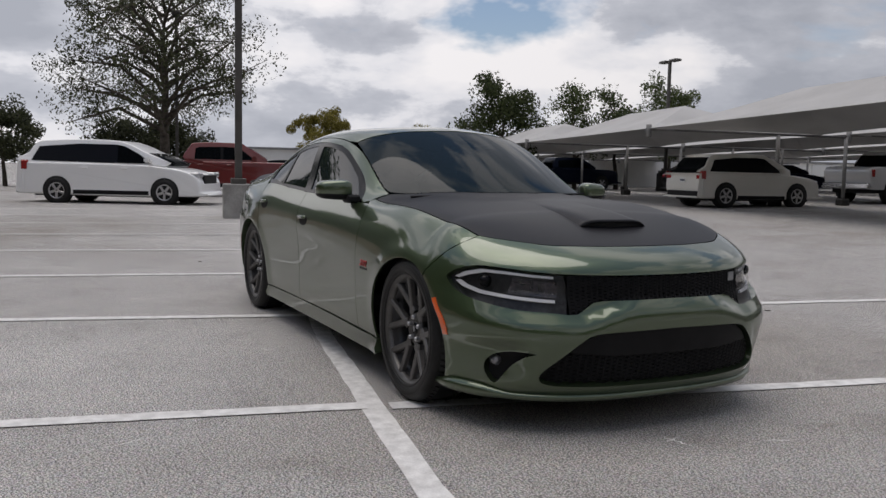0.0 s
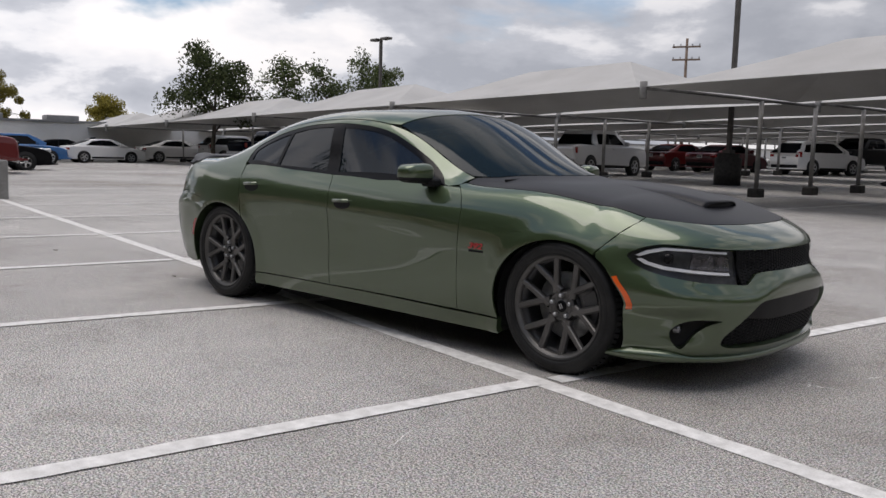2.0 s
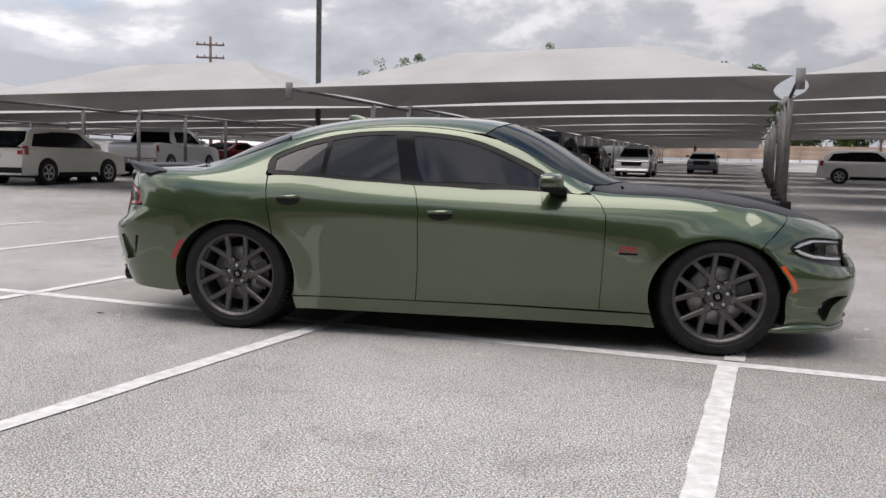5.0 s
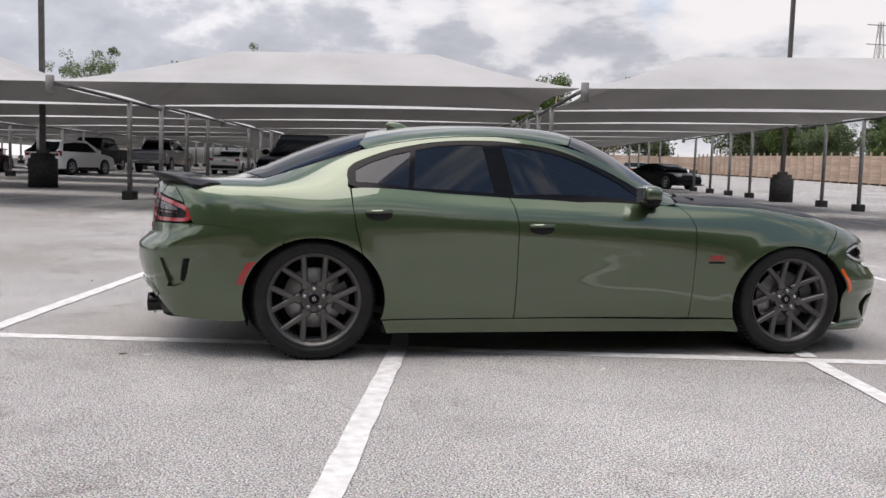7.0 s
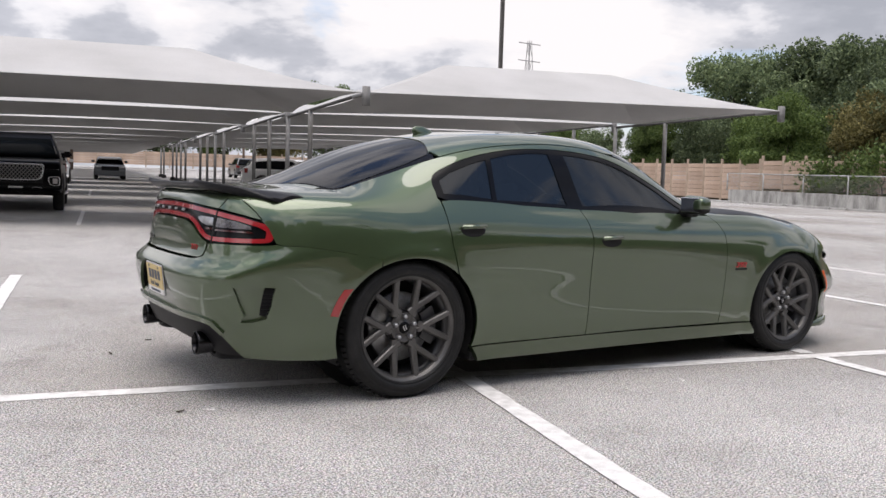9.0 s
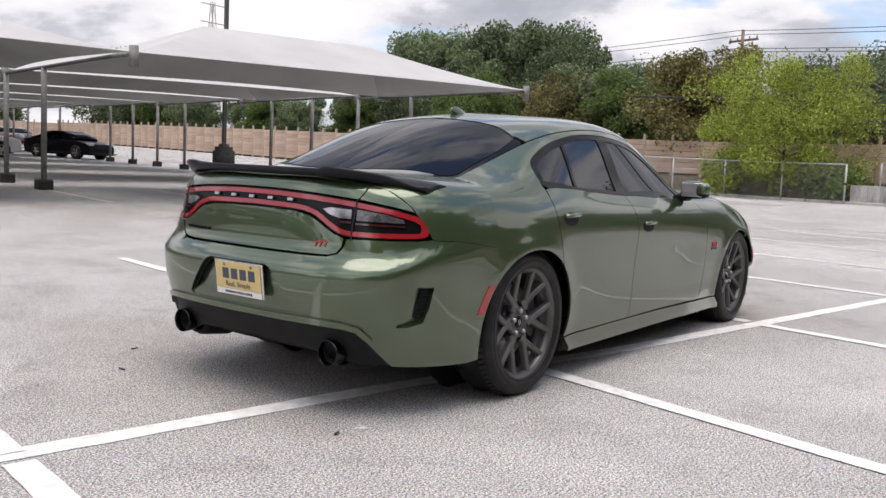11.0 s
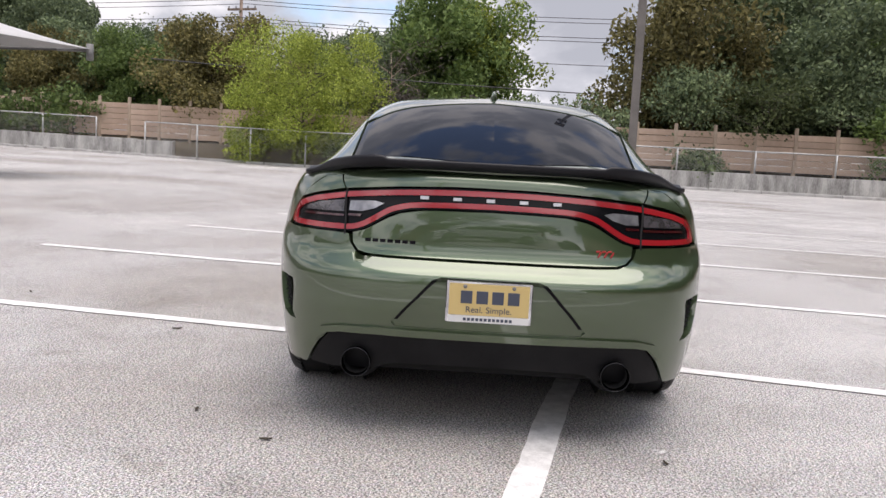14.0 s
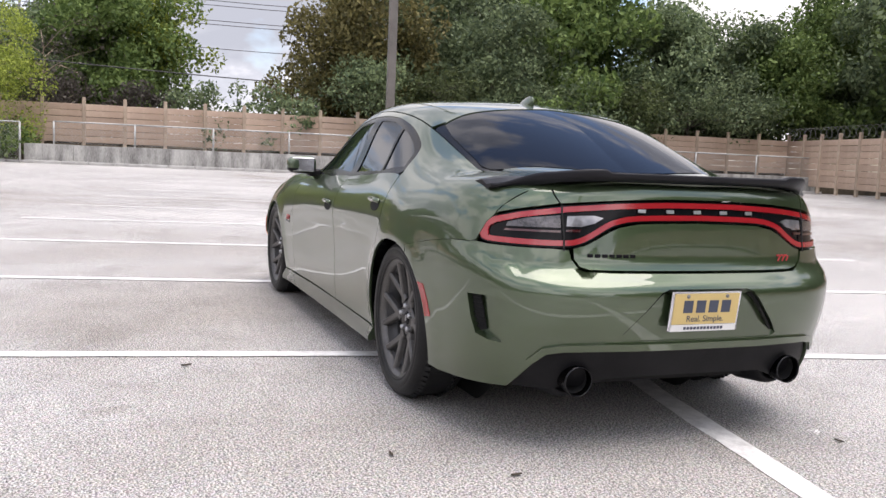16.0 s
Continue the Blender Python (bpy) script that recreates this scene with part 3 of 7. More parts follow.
def leaf_cloud(tips, count, size, blob, rng, droop=0.0, long=1.6):
    """Many small leaf sprigs gathered round the twig ends."""
    verts, faces = [], []
    per = max(1, count // len(tips))
    for t in tips:
        own = blob * rng.uniform(0.6, 1.3)
        for _ in range(int(per * rng.uniform(0.5, 1.5))):
            d = Vector((rng.gauss(0, 1), rng.gauss(0, 1), rng.gauss(0, 0.75) - droop * abs(rng.gauss(0, 1))))
            d *= min(1.0, 1.55 / max(0.01, d.length))
            c = t + d * own * 0.62
            a = Vector((rng.gauss(0, 1), rng.gauss(0, 1), rng.gauss(0, 1) - droop * 2)).normalized()
            b = a.cross(Vector((rng.gauss(0, 1), rng.gauss(0, 1), rng.gauss(0, 1)))).normalized()
            s = size * rng.uniform(0.5, 1.3)
            i = len(verts)
            verts += [c - a * s * long * 0.5, c + b * s * 0.4, c + a * s * long * 0.5, c - b * s * 0.4]
            faces.append((i, i + 1, i + 2, i + 3))
    return verts, faces


def tree(name, label, height, spread, leaf_mat, seed, count=5000, leaf=0.16, blob=0.9, limbs=11, trunk=0.2, droop=0.0, start=0.3, at=None, wood=None):
    rng = random.Random(seed)
    root = thing(name, label, "tree", "", at=at or Matrix.Identity(4))
    bm = bmesh.new()
    tips = branch_tree(bm, (0, 0, -0.2), height * 0.8, trunk, limbs, spread, rng, droop, start)
    part("trunk", bm, wood or M_BARK, root)
    v, f = leaf_cloud(tips, count, leaf, blob, rng, droop)
    me = bpy.data.meshes.new("crown")
    me.from_pydata(v, [], f)
    me.materials.append(leaf_mat)
    crown = new("crown", me)
    crown.parent = root
    return root


def stand(p, scale=1.0, turn=0.0, tall=1.0):
    return Matrix.Translation(p) @ Matrix.Rotation(turn, 4, "Z") @ Matrix.Diagonal((scale, scale, scale * tall, 1))


def away(u, v, dz=0.9):
    p = on_ground(u, v)
    return Vector((p.x, p.y, p.z + dz))


rng_t = random.Random(5)
# the live oak and the small trees of the west side
tree("oak_tree", "spreading live oak with sparse dark hanging foliage", 11.5, 4.9, M_LEAF_OAK, 11, 25000, 0.10, 0.82, 40, 0.30, 0.22, 0.3, stand(on_ground(-41.0, -2.2)))
WEST = [(-42.5, 16.0, 6.6, 2.3, M_LEAF_DUSK, 0.10, "leafy green"), (-44.0, 21.3, 6.6, 1.3, M_LEAF_DUSK, 0.05, "thin sparse green"), (-44.8, 24.4, 6.3, 1.2, M_LEAF_DUSK, 0.04, "thin sparse green"),
        (-46.5, 29.0, 6.8, 2.2, M_LEAF_DUSK, 0.1, "dense green"), (-84, 12, 7.6, 3.2, M_LEAF_GOLD, 0.26, "golden-leaved"), (-84, 22.5, 6.2, 2.2, M_LEAF_GOLD, 0.2, "golden-leaved"),
        (-58, -17, 6.0, 4.4, M_LEAF_OAK, 0.2, "dark rounded"), (-55, -12, 5.4, 3.0, M_LEAF_OAK, 0.2, "dark rounded"), (-52, -5.0, 4.2, 2.2, M_LEAF_OAK, 0.12, "dark low"), (-51, -2.0, 4.2, 2.2, M_LEAF_OAK, 0.12, "dark low"),
        (-33, 74, 10.5, 4.0, M_LEAF_DARK, 0.1, "dark rounded"), (-24, 88, 11.5, 5.0, M_LEAF_DARK, 0.1, "dark rounded")]
for k, (u, v, h, s, mt, dens, word) in enumerate(WEST):
    tree("tree", "%s tree beyond the parking lot" % word, h, s, mt, 30 + k, int(80000 * dens) if dens > 0.06 else 3200, 0.13, 0.62, 11, 0.16, 0, 0.35, stand(on_ground(u, v)))

# the wood behind the plank fence
KINDS = [
    tree("tree", "dark evergreen tree behind the plank fence", 9.5, 3.6, M_LEAF_DARK, 101, 30000, 0.19, 1.15, 16, 0.2, 0, 0.12, stand(away(41, -20))),
    tree("tree", "rust-tinged autumn tree behind the plank fence", 8.0, 3.8, M_LEAF_RUST, 102, 30000, 0.18, 1.15, 16, 0.18, 0, 0.1, stand(away(40, 24), 0.84)),
    tree("tree", "green broadleaf tree behind the plank fence", 9.0, 3.4, M_LEAF_MID, 103, 28000, 0.18, 1.1, 15, 0.18, 0, 0.12, stand(away(47, 12.5))),
    tree("tree", "dark evergreen tree behind the plank fence", 8.6, 4.0, M_LEAF_DARK, 104, 30000, 0.19, 1.2, 16, 0.2, 0.1, 0.08, stand(away(43, 34), 0.84)),
]
WOOD = [(0, 45, -38, 1.2), (2, 41, -31, 1.2), (2, 39, -27, 1.05), (3, 41, -23, 1.2), (2, 41, -15, 1.25), (3, 40, -9.5, 1.15), (0, 44, -6, 1.25), (1, 40, -2.5, 1.1), (0, 46, -12, 1.3),
        (2, 45, 11, 1.05), (3, 46, 15, 0.95), (0, 49, 20, 1.15), (0, 53, 16.5, 1.25), (3, 54, 23, 1.25), (1, 41, 20, 0.85), (3, 45, 26, 0.95), (2, 40, 29, 0.95), (1, 41, 35, 1.0), (0, 47, 31, 1.15), (2, 40, 41, 0.9), (2, 42, 47, 0.9), (0, 47, 40, 1.2),
        (3, 43, 53, 1.0), (2, 41, 59, 0.8), (0, 45, 62, 1.1), (3, 42, 68, 0.9), (2, 42, 75, 0.9), (0, 44, 82, 1.0), (3, 42, 90, 1.0), (0, 48, 50, 1.2), (0, 50, 44, 1.6), (0, 51, 50, 1.55), (3, 49, 38.5, 1.45), (0, 47, 56, 1.5),
        (0, 36, -34, 1.15), (2, 30, -33, 1.2), (3, 33, -37, 1.2), (2, 25, -31, 1.1), (0, 22, -30, 1.5), (2, 17, -29, 1.3), (0, 12, -28, 1.5), (3, 6.5, -27.5, 1.4), (0, 1, -26.5, 1.55), (3, -5, -25.5, 1.45), (2, -10, -25, 1.4), (0, -15, -24.5, 1.55), (3, -21, -23.5, 1.45), (0, -27, -23, 1.5), (3, -33, -22, 1.4), (0, -39, -23, 1.4)]
for k, u, v, s in WOOD:
    copy_thing(KINDS[k], stand(away(u + rng_t.uniform(-0.6, 0.6), v + rng_t.uniform(-0.8, 0.8)), s * (0.77 if 15 < v < 37 else 0.74 if v > 37 else 0.95 if u > 30 and v < -5 else 1.0) * rng_t.uniform(0.94, 1.06), rng_t.uniform(0, 6.28), rng_t.uniform(0.95, 1.1)))
for k, (u, v, s) in enumerate([(30, 124, 1.3), (22, 126, 1.2), (14, 124, 1.35), (6, 127, 1.2), (-2, 124, 1.3), (-11, 126, 1.2), (-20, 124, 1.3), (-29, 126, 1.25), (-38, 124, 1.3), (-47, 125, 1.2), (42, 98, 1.1), (43, 106, 1.2), (42, 114, 1.2)]):
    copy_thing(KINDS[k % 4], stand(away(u, v), s, k * 1.7))
# lime-green tree and its undergrowth at the gap in the wall
tree("tree", "bright lime-green young tree at the chain-link fence", 7.0, 3.9, M_LEAF_LIME, 201, 52000, 0.085, 0.72, 30, 0.1, 0.15, 0.06, stand(on_ground(34.9, 16.4)))
tree("tree", "bright green tall tree behind the plank fence", 9.8, 2.6, M_LEAF_LIME, 202, 6000, 0.18, 0.9, 12, 0.16, 0, 0.35, stand(away(46, 8.8)))
tree("tree", "leafless pale grey brushwood tree behind the plank fence", 6.5, 3.0, M_SHRUB, 203, 1500, 0.12, 1.0, 22, 0.08, 0, 0.05, stand(away(41, 13.5)), M_FPOST)
for k, (u, v, h, s, mt) in enumerate([(34.7, 18.5, 1.9, 1.5, M_LEAF_LIME), (34.6, 15.4, 2.0, 1.6, M_LEAF_LIME), (34.4, 13.6, 1.6, 1.2, M_LEAF_MID), (39.5, 12.5, 3.4, 1.9, M_SHRUB), (39.5, 9.0, 3.2, 1.9, M_SHRUB),
                                     (38, 5.0, 3.4, 2.2, M_LEAF_DARK), (37.6, 1.5, 3.2, 2.2, M_LEAF_DARK), (36.5, -12, 3.6, 2.4, M_LEAF_MID), (35, -14.5, 2.6, 2.0, M_LEAF_DARK), (36, 30.5, 2.4, 2.0, M_LEAF_MID), (34.7, -3.4, 1.7, 1.2, M_LEAF_DARK), (34.6, -17.5, 1.2, 1.0, M_LEAF_DARK), (35.4, 33.5, 2.0, 1.8, M_LEAF_MID)]):
    tree("bush", "dense leafy bush against the fence", h, s, mt, 220 + k, 3200, 0.15, 0.6, 10, 0.05, 0, 0.03, stand(away(u, v, 0.0 if u < 35 else 0.8)))

# dark boughs that hang over the plank fence
for k, (v, h, s) in enumerate([(-3.2, 5.0, 2.0), (-6.6, 4.6, 2.4), (-9.8, 5.2, 2.6), (-13.4, 4.6, 2.4), (-17.0, 4.8, 2.6), (-20.6, 5.0, 2.8), (-24.0, 4.6, 2.4)]):
    tree("tree", "low dark tree with boughs hanging over the plank fence", h, s, M_LEAF_DUSK if k % 3 == 1 else M_LEAF_DARK, 260 + k, 6000, 0.13, 0.72, 18, 0.10, 0.12, 0.50, stand(away(37.3, v)))

# ---- buildings of the distance ----
def building():
    root = thing("building", "long low off-white commercial building with flat roof", "building", at=LOT.copy())
    bm = bmesh.new()
    box(bm, -80, -58, -0.5, 110, -2.5, 2.3)
    part("wall", bm, M_STUCCO, root)
    bm = bmesh.new()
    box(bm, -80.2, -57.85, -0.7, 110.2, 2.3, 2.45)
    part("roof", bm, M_TRIMGREY, root, "grey metal roof edge")
    for v in (27, 31.5, 36, 40.5, 45, 49.5, 54, 58.5, 63, 67.5):
        bm = bmesh.new()
        box(bm, -57.99, -57.9, v, v + 3.2, -1.2, 2.2)
        part("door", bm, M_DARKVOID if int(v * 2) % 3 else M_PLATE_WHITE, root, "flat slab in place of a service bay opening")
    for v, w in ((8, 1.6), (17, 1.8), (12.5, 2.2)):
        bm = bmesh.new()
        box(bm, -66, -64.4, v, v + w, 2.45, 2.95, bevel=0.05)
        part("roof_vent", bm, M_TRIMGREY, root, "grey rooftop vent unit")
    return root


building()


def far_shed():
    root = thing("shed", "far low building with pale green metal roof", "building", at=lot_pose(-22, 92))
    bm = bmesh.new(); box(bm, -9, 9, -3, 3, -1, 3.0); part("wall", bm, M_STUCCO, root)
    bm = bmesh.new()
    for s in (-1, 1):
        q = [bm.verts.new(p) for p in ((-9.5, s * 3.6, 2.9), (9.5, s * 3.6, 2.9), (9.5, 0, 4.4), (-9.5, 0, 4.4))]
        bm.faces.new(q)
    bmesh.ops.solidify(bm, geom=bm.faces, thickness=0.1)
    part("roof", bm, M_ROOFGREEN, root, "pale green metal roof")


far_shed()


# ---- utility poles and cables ----
def utility_pole(p, height, turn, arms=1):
    root = thing("utility_pole", "weathered wooden utility pole with crossarm and insulators", "utility pole", "utility poles",
                 at=Matrix.Translation(p) @ Matrix.Rotation(turn, 4, "Z"))
    bm = bmesh.new(); tube(bm, (0, 0, -0.5), (0, 0, height), 0.17, 0.11, 10); part("pole", bm, M_POLEWOOD, root)
    for k in range(arms):
        bm = bmesh.new(); box(bm, -1.2, 1.2, -0.16, -0.06, height - 0.8 - k * 1.1, height - 0.65 - k * 1.1); arm = part("crossarm", bm, M_POLEWOOD, root)
        for x in (-1.1, -0.5, 0.5, 1.1):
            bm = bmesh.new(); lathe(bm, [(0.001, 0), (0.05, 0.0), (0.05, 0.16), (0.001, 0.2)], 8, "z", (x, -0.1, height - 0.65 - k * 1.1))
            part("insulator", bm, M_TRIMGREY, arm)
    return root


def cable(a, b, sag, r=0.022):
    a, b = Vector(a), Vector(b)
    bm = bmesh.new()
    pts = [a.lerp(b, i / 14) - Vector((0, 0, sag * 4 * (i / 14) * (1 - i / 14))) for i in range(15)]
    rings = []
    for i, p in enumerate(pts):
        rings.append([bm.verts.new(p + Vector((0, 0, 1)) * r * math.sin(k * 1.2566) + (b - a).cross(Vector((0, 0, 1))).normalized() * r * math.cos(k * 1.2566)) for k in range(5)])
    for p, q in zip(rings, rings[1:]):
        for k in range(5):
            bm.faces.new((p[k], p[(k + 1) % 5], q[(k + 1) % 5], q[k]))
    return tagged(mesh_object("overhead_cable", bm, M_WIRE), "thin black overhead power cable", "cable", "overhead cables")


P_A = away(50.5, 27.5, 0.6)
utility_pole(P_A, 10.4, radians(70), 2)
utility_pole(lot(-45, 60, 0.4), 11.0, 0.3, 2)
utility_pole(lot(-6, 93, 1.0), 10.5, 0.4, 1)
utility_pole(lot(14, 108, 1.4), 11.0, 0.2, 1)
for z in (10.2, 9.0, 7.4):
    for du in (-0.9, 0.9) if z > 8 else (0,):
        a, b, c = lot(50.5 + du, 27.5), lot(49 + du, -30), lot(52 + du, 90)
        cable((a.x, a.y, P_A.z + z), (b.x, b.y, P_A.z + z - 0.3), 0.9)
        cable((a.x, a.y, P_A.z + z), (c.x, c.y, P_A.z + z + 0.8), 0.9)
cable(lot(33.0, 24.0, 5.2), lot(47, -14, 5.0), 0.25, 0.03)


def pylon(p, h):
    root = thing("pylon", "far grey lattice transmission tower", "pylon", at=Matrix.Translation(p))
    bm = bmesh.new()
    for sx in (-1, 1):
        for sy in (-1, 1):
            tube(bm, (sx * 2.4, sy * 2.4, 0), (sx * 0.4, sy * 0.4, h), 0.16, 0.1, 5)
    for k in range(8):
        f0, f1 = k / 8, (k + 1) / 8
        a, b = 2.4 - 2 * f0, 2.4 - 2 * f1
        for sx in (-1, 1):
            tube(bm, (sx * a, -a, h * f0), (-sx * b, -b, h * f1), 0.07, 0.07, 4)
            tube(bm, (-a, sx * a, h * f0), (-b, -sx * b, h * f1), 0.07, 0.07, 4)
    part("tower", bm, M_TRIMGREY, root)
    for z in (0.72, 0.86, 0.98):
        bm = bmesh.new(); tube(bm, (-4, 0, h * z), (4, 0, h * z), 0.14, 0.14, 5); part("crossarm", bm, M_TRIMGREY, root)


pylon((157, 201, 2), 42)
pylon((150, 14, 2), 30)


# ---- chain-link rail and plank fence ----
def rail_run(points, height, base, name, label, mesh=False):
    root = thing(name, label, "fence", "pipe rails", "structure")
    tops = []
    for u, v in points:
        g = away(u, v, base)
        tops.append(g + Vector((0, 0, height)))
        bm = bmesh.new(); tube(bm, g - Vector((0, 0, 0.1)), tops[-1], 0.042, n=8)
        part("post", bm, M_RAIL, root)
    for a, b in zip(tops, tops[1:]):
        bm = bmesh.new(); tube(bm, a, b, 0.034, n=6)
        part("rail", bm, M_RAIL, root)
        bm = bmesh.new()
        n = int((b - a).length / 0.14)
        lo = Vector((0, 0, -height + 0.05))
        for i in range(-int(height / 0.14), n):
            for s in (0, 1):
                x0, x1 = i * 0.14, i * 0.14 + height
                z0, z1 = 0.0, 1.0
                c0, c1 = max(0.0, x0), min((b - a).length, x1)
                if c1 <= c0:
                    continue
                f0, f1 = (c0 - x0) / height, (c1 - x0) / height
                if s:
                    f0, f1 = 1 - f0, 1 - f1
                d = (b - a).normalized()
                tube(bm, a + d * c0 + lo * (1 - f0), a + d * c1 + lo * (1 - f1), 0.0042, n=3, caps=False)
        tagged(part("chain_link", bm, M_RAIL, root, "fine chain-link mesh"), kind="stuff")
    return root


rail_run([(WALL_U + 0.15, -26 + 3.4 * k) for k in range(12)], 1.0, 0.85, "pipe_rail", "galvanised pipe rail with chain link on the concrete wall")
rail_run([(WALL_U - 0.6, 12.6 + 2.9 * k) for k in range(5)], 1.75, 0.0, "chain_link_fence", "galvanised chain-link fence across the planted gap")
rail_run([(WALL_U + 0.15, 27.5 + 3.2 * k) for k in range(5)], 1.0, 0.85, "pipe_rail", "galvanised pipe rail with chain link on the concrete wall")

PLANK = {}


def plank_mesh(length):
    key = round(length, 2)
    if key not in PLANK:
        bm = bmesh.new()
        box(bm, 0, key - 0.12, -0.03, 0.03, 0.0, 0.285, bevel=0.012)
        me = bpy.data.meshes.new("plank"); bm.to_mesh(me); bm.free()
        me.materials.append(M_PLANK)
        PLANK[key] = me
    return PLANK[key]


bm = bmesh.new(); box(bm, -0.07, 0.07, -0.08, 0.08, -0.3, 2.72, bevel=0.015)
POST_LOW = bpy.data.meshes.new("fence_post"); low_bm = bmesh.new(); box(low_bm, -0.07, 0.07, -0.08, 0.08, -0.3, 2.12, bevel=0.015); low_bm.to_mesh(POST_LOW); low_bm.free(); POST_LOW.materials.append(M_FPOST)
POST_ME = bpy.data.meshes.new("fence_post"); bm.to_mesh(POST_ME); bm.free(); POST_ME.materials.append(M_FPOST)


def plank_fence(a, b, base, name, step=1.85, courses=8):
    """Upright posts with loose planks stacked between them."""
    root = thing(name, "tan stacked-plank boundary fence with upright posts", "fence", kind="structure")
    a, b = Vector(a), Vector(b)
    n = round((b - a).length / step)
    step = (b - a).length / n
    spots = [away(*(a + (b - a) * i / n), base) for i in range(n + 1)]
    many = n * courses > 300
    rest = bmesh.new()
    for i, p in enumerate(spots):
        ob = new("post", POST_ME if courses > 6 else POST_LOW); ob.parent = root
        ob.matrix_world = Matrix.Translation(p)
        if i == n:
            break
        d = spots[i + 1] - p
        q = Matrix.Translation(p) @ Matrix.Rotation(math.atan2(d.y, d.x), 4, "Z")
        for k in range(courses):
            m = q @ Matrix.Translation((0.06, random.gauss(0, 0.006), 0.02 + 0.3 * k)) @ Matrix.Rotation(random.gauss(0, 0.0025), 4, "Y")
            if not many or i < 37:
                ob = new("plank", plank_mesh(step)); ob.parent = root; ob.matrix_world = m
            else:
                box(rest, 0, step - 0.12, -0.03, 0.03, 0, 0.285, m=m)
    if len(rest.verts):
        tagged(part("plank_run", rest, M_PLANK, root, "far stretch of stacked planks"), kind="stuff")
    else:
        rest.free()
    return root


plank_fence((36.2, -26), (36.2, 40), 0.95, "plank_fence_east", 1.85, 6)
plank_fence((36.2, 40.2), (36.2, 118), 0.15, "plank_fence_far_east", 1.85, 8)
plank_fence((36.2, 118), (-58.0, 118), 0.6, "plank_fence_north", 3.0, 6)
plank_fence((36.2, -26), (-34.0, -16.0), 0.35, "plank_fence_south")

# coil of razor wire over the south fence
bm = bmesh.new()
pts = []
for i in range(0, 700):
    f = i / 700
    g = away(36.2 - 35.1 * f, -26 + 5 * f, 0.35 + 2.78)
    w = f * 2 * math.pi * 62
    pts.append(g + Vector((0, 0.28 * math.cos(w), 0.28 * math.sin(w))))
for p, q in zip(pts, pts[1:]):
    tube(bm, p, q, 0.008, 0.008, 3, False)
tagged(mesh_object("razor_wire", bm, M_TRIMGREY), "coiled grey razor wire along the fence top", "wire")

# ---- the green saloon: its skin as one smooth form, cut into panels ----
from mathutils.geometry import delaunay_2d_cdt


def spline(xs, ys):
    """Natural cubic spline through the keys."""
    xs, ys = np.array(xs, float), np.array(ys, float)
    n = len(xs)
    h = np.diff(xs)
    a = np.zeros((n, n)); r = np.zeros(n)
    a[0, 0] = a[-1, -1] = 1
    for i in range(1, n - 1):
        a[i, i - 1], a[i, i], a[i, i + 1] = h[i - 1], 2 * (h[i - 1] + h[i]), h[i]
        r[i] = 6 * ((ys[i + 1] - ys[i]) / h[i] - (ys[i] - ys[i - 1]) / h[i - 1])
    m = np.linalg.solve(a, r)

    def f(x):
        x = np.clip(np.asarray(x, float), xs[0], xs[-1])
        i = np.clip(np.searchsorted(xs, x) - 1, 0, n - 2)
        d, e = x - xs[i], xs[i + 1] - x
        return (m[i] * e ** 3 + m[i + 1] * d ** 3) / (6 * h[i]) + (ys[i] / h[i] - m[i] * h[i] / 6) * e + (ys[i + 1] / h[i] - m[i + 1] * h[i] / 6) * d
    return f


def smooth(a, b, x):
    t = np.clip((np.asarray(x, float) - a) / (b - a), 0, 1)
    return t * t * (3 - 2 * t)


X_REAR, X_FRONT = -0.30, 3.20
KEY_X = [-0.30, 0.0, 0.35, 0.8, 1.3, 1.8, 2.1, 2.35, 2.6, 2.9, 3.2]
FORM = [  # from the sill up to the middle of the roof: how far out, how high
    (spline(KEY_X, [0.858] * 11), spline(KEY_X, [0.165] * 11)),
    (spline(KEY_X, [.890, .890, .886, .882, .880, .880, .883, .888, .890, .890, .886]), spline(KEY_X, [0.30] * 11)),
    (spline(KEY_X, [.912, .919, .910, .900, .896, .897, .901, .908, .915, .919, .914]), spline(KEY_X, [0.55] * 11)),
    (spline(KEY_X, [.886, .897, .888, .878, .874, .874, .875, .879, .884, .888, .877]), spline(KEY_X, [.875, .900, .915, .905, .888, .868, .852, .838, .818, .785, .75])),
    (spline(KEY_X, [.832, .838, .834, .824, .820, .815, .806, .800, .800, .795, .765]), spline(KEY_X, [.985, .995, 1.01, .99, .968, .953, .947, .940, .935, .920, .880])),
    (spline(KEY_X, [.640, .645, .650, .645, .638, .640, .665, .675, .660, .640, .615]), spline(KEY_X, [1.045, 1.145, 1.255, 1.330, 1.338, 1.222, 1.070, .982, .975, .962, .922])),
    (spline(KEY_X, [.36] * 11), spline(KEY_X, [1.105, 1.235, 1.343, 1.408, 1.418, 1.345, 1.195, 1.050, .992, .978, .940])),
    (spline(KEY_X, [.0] * 11), spline(KEY_X, [1.132, 1.268, 1.368, 1.428, 1.438, 1.378, 1.232, 1.085, .998, .985, .950])),
]


def section(x):
    """The half outline across the car at x, from the sill to the middle."""
    py = np.array([float(f(x)) for f, _ in FORM]); pz = np.array([float(g(x)) for _, g in FORM])
    k = np.concatenate([[0], np.cumsum(np.hypot(np.diff(py), np.diff(pz)))])
    s = np.linspace(0, k[-1], 240)
    return np.maximum(0, spline(k, py)(s)), np.minimum(spline(k, pz)(s), pz[-1] + 0.0)


SEC_R, SEC_F = section(X_REAR), section(X_FRONT)


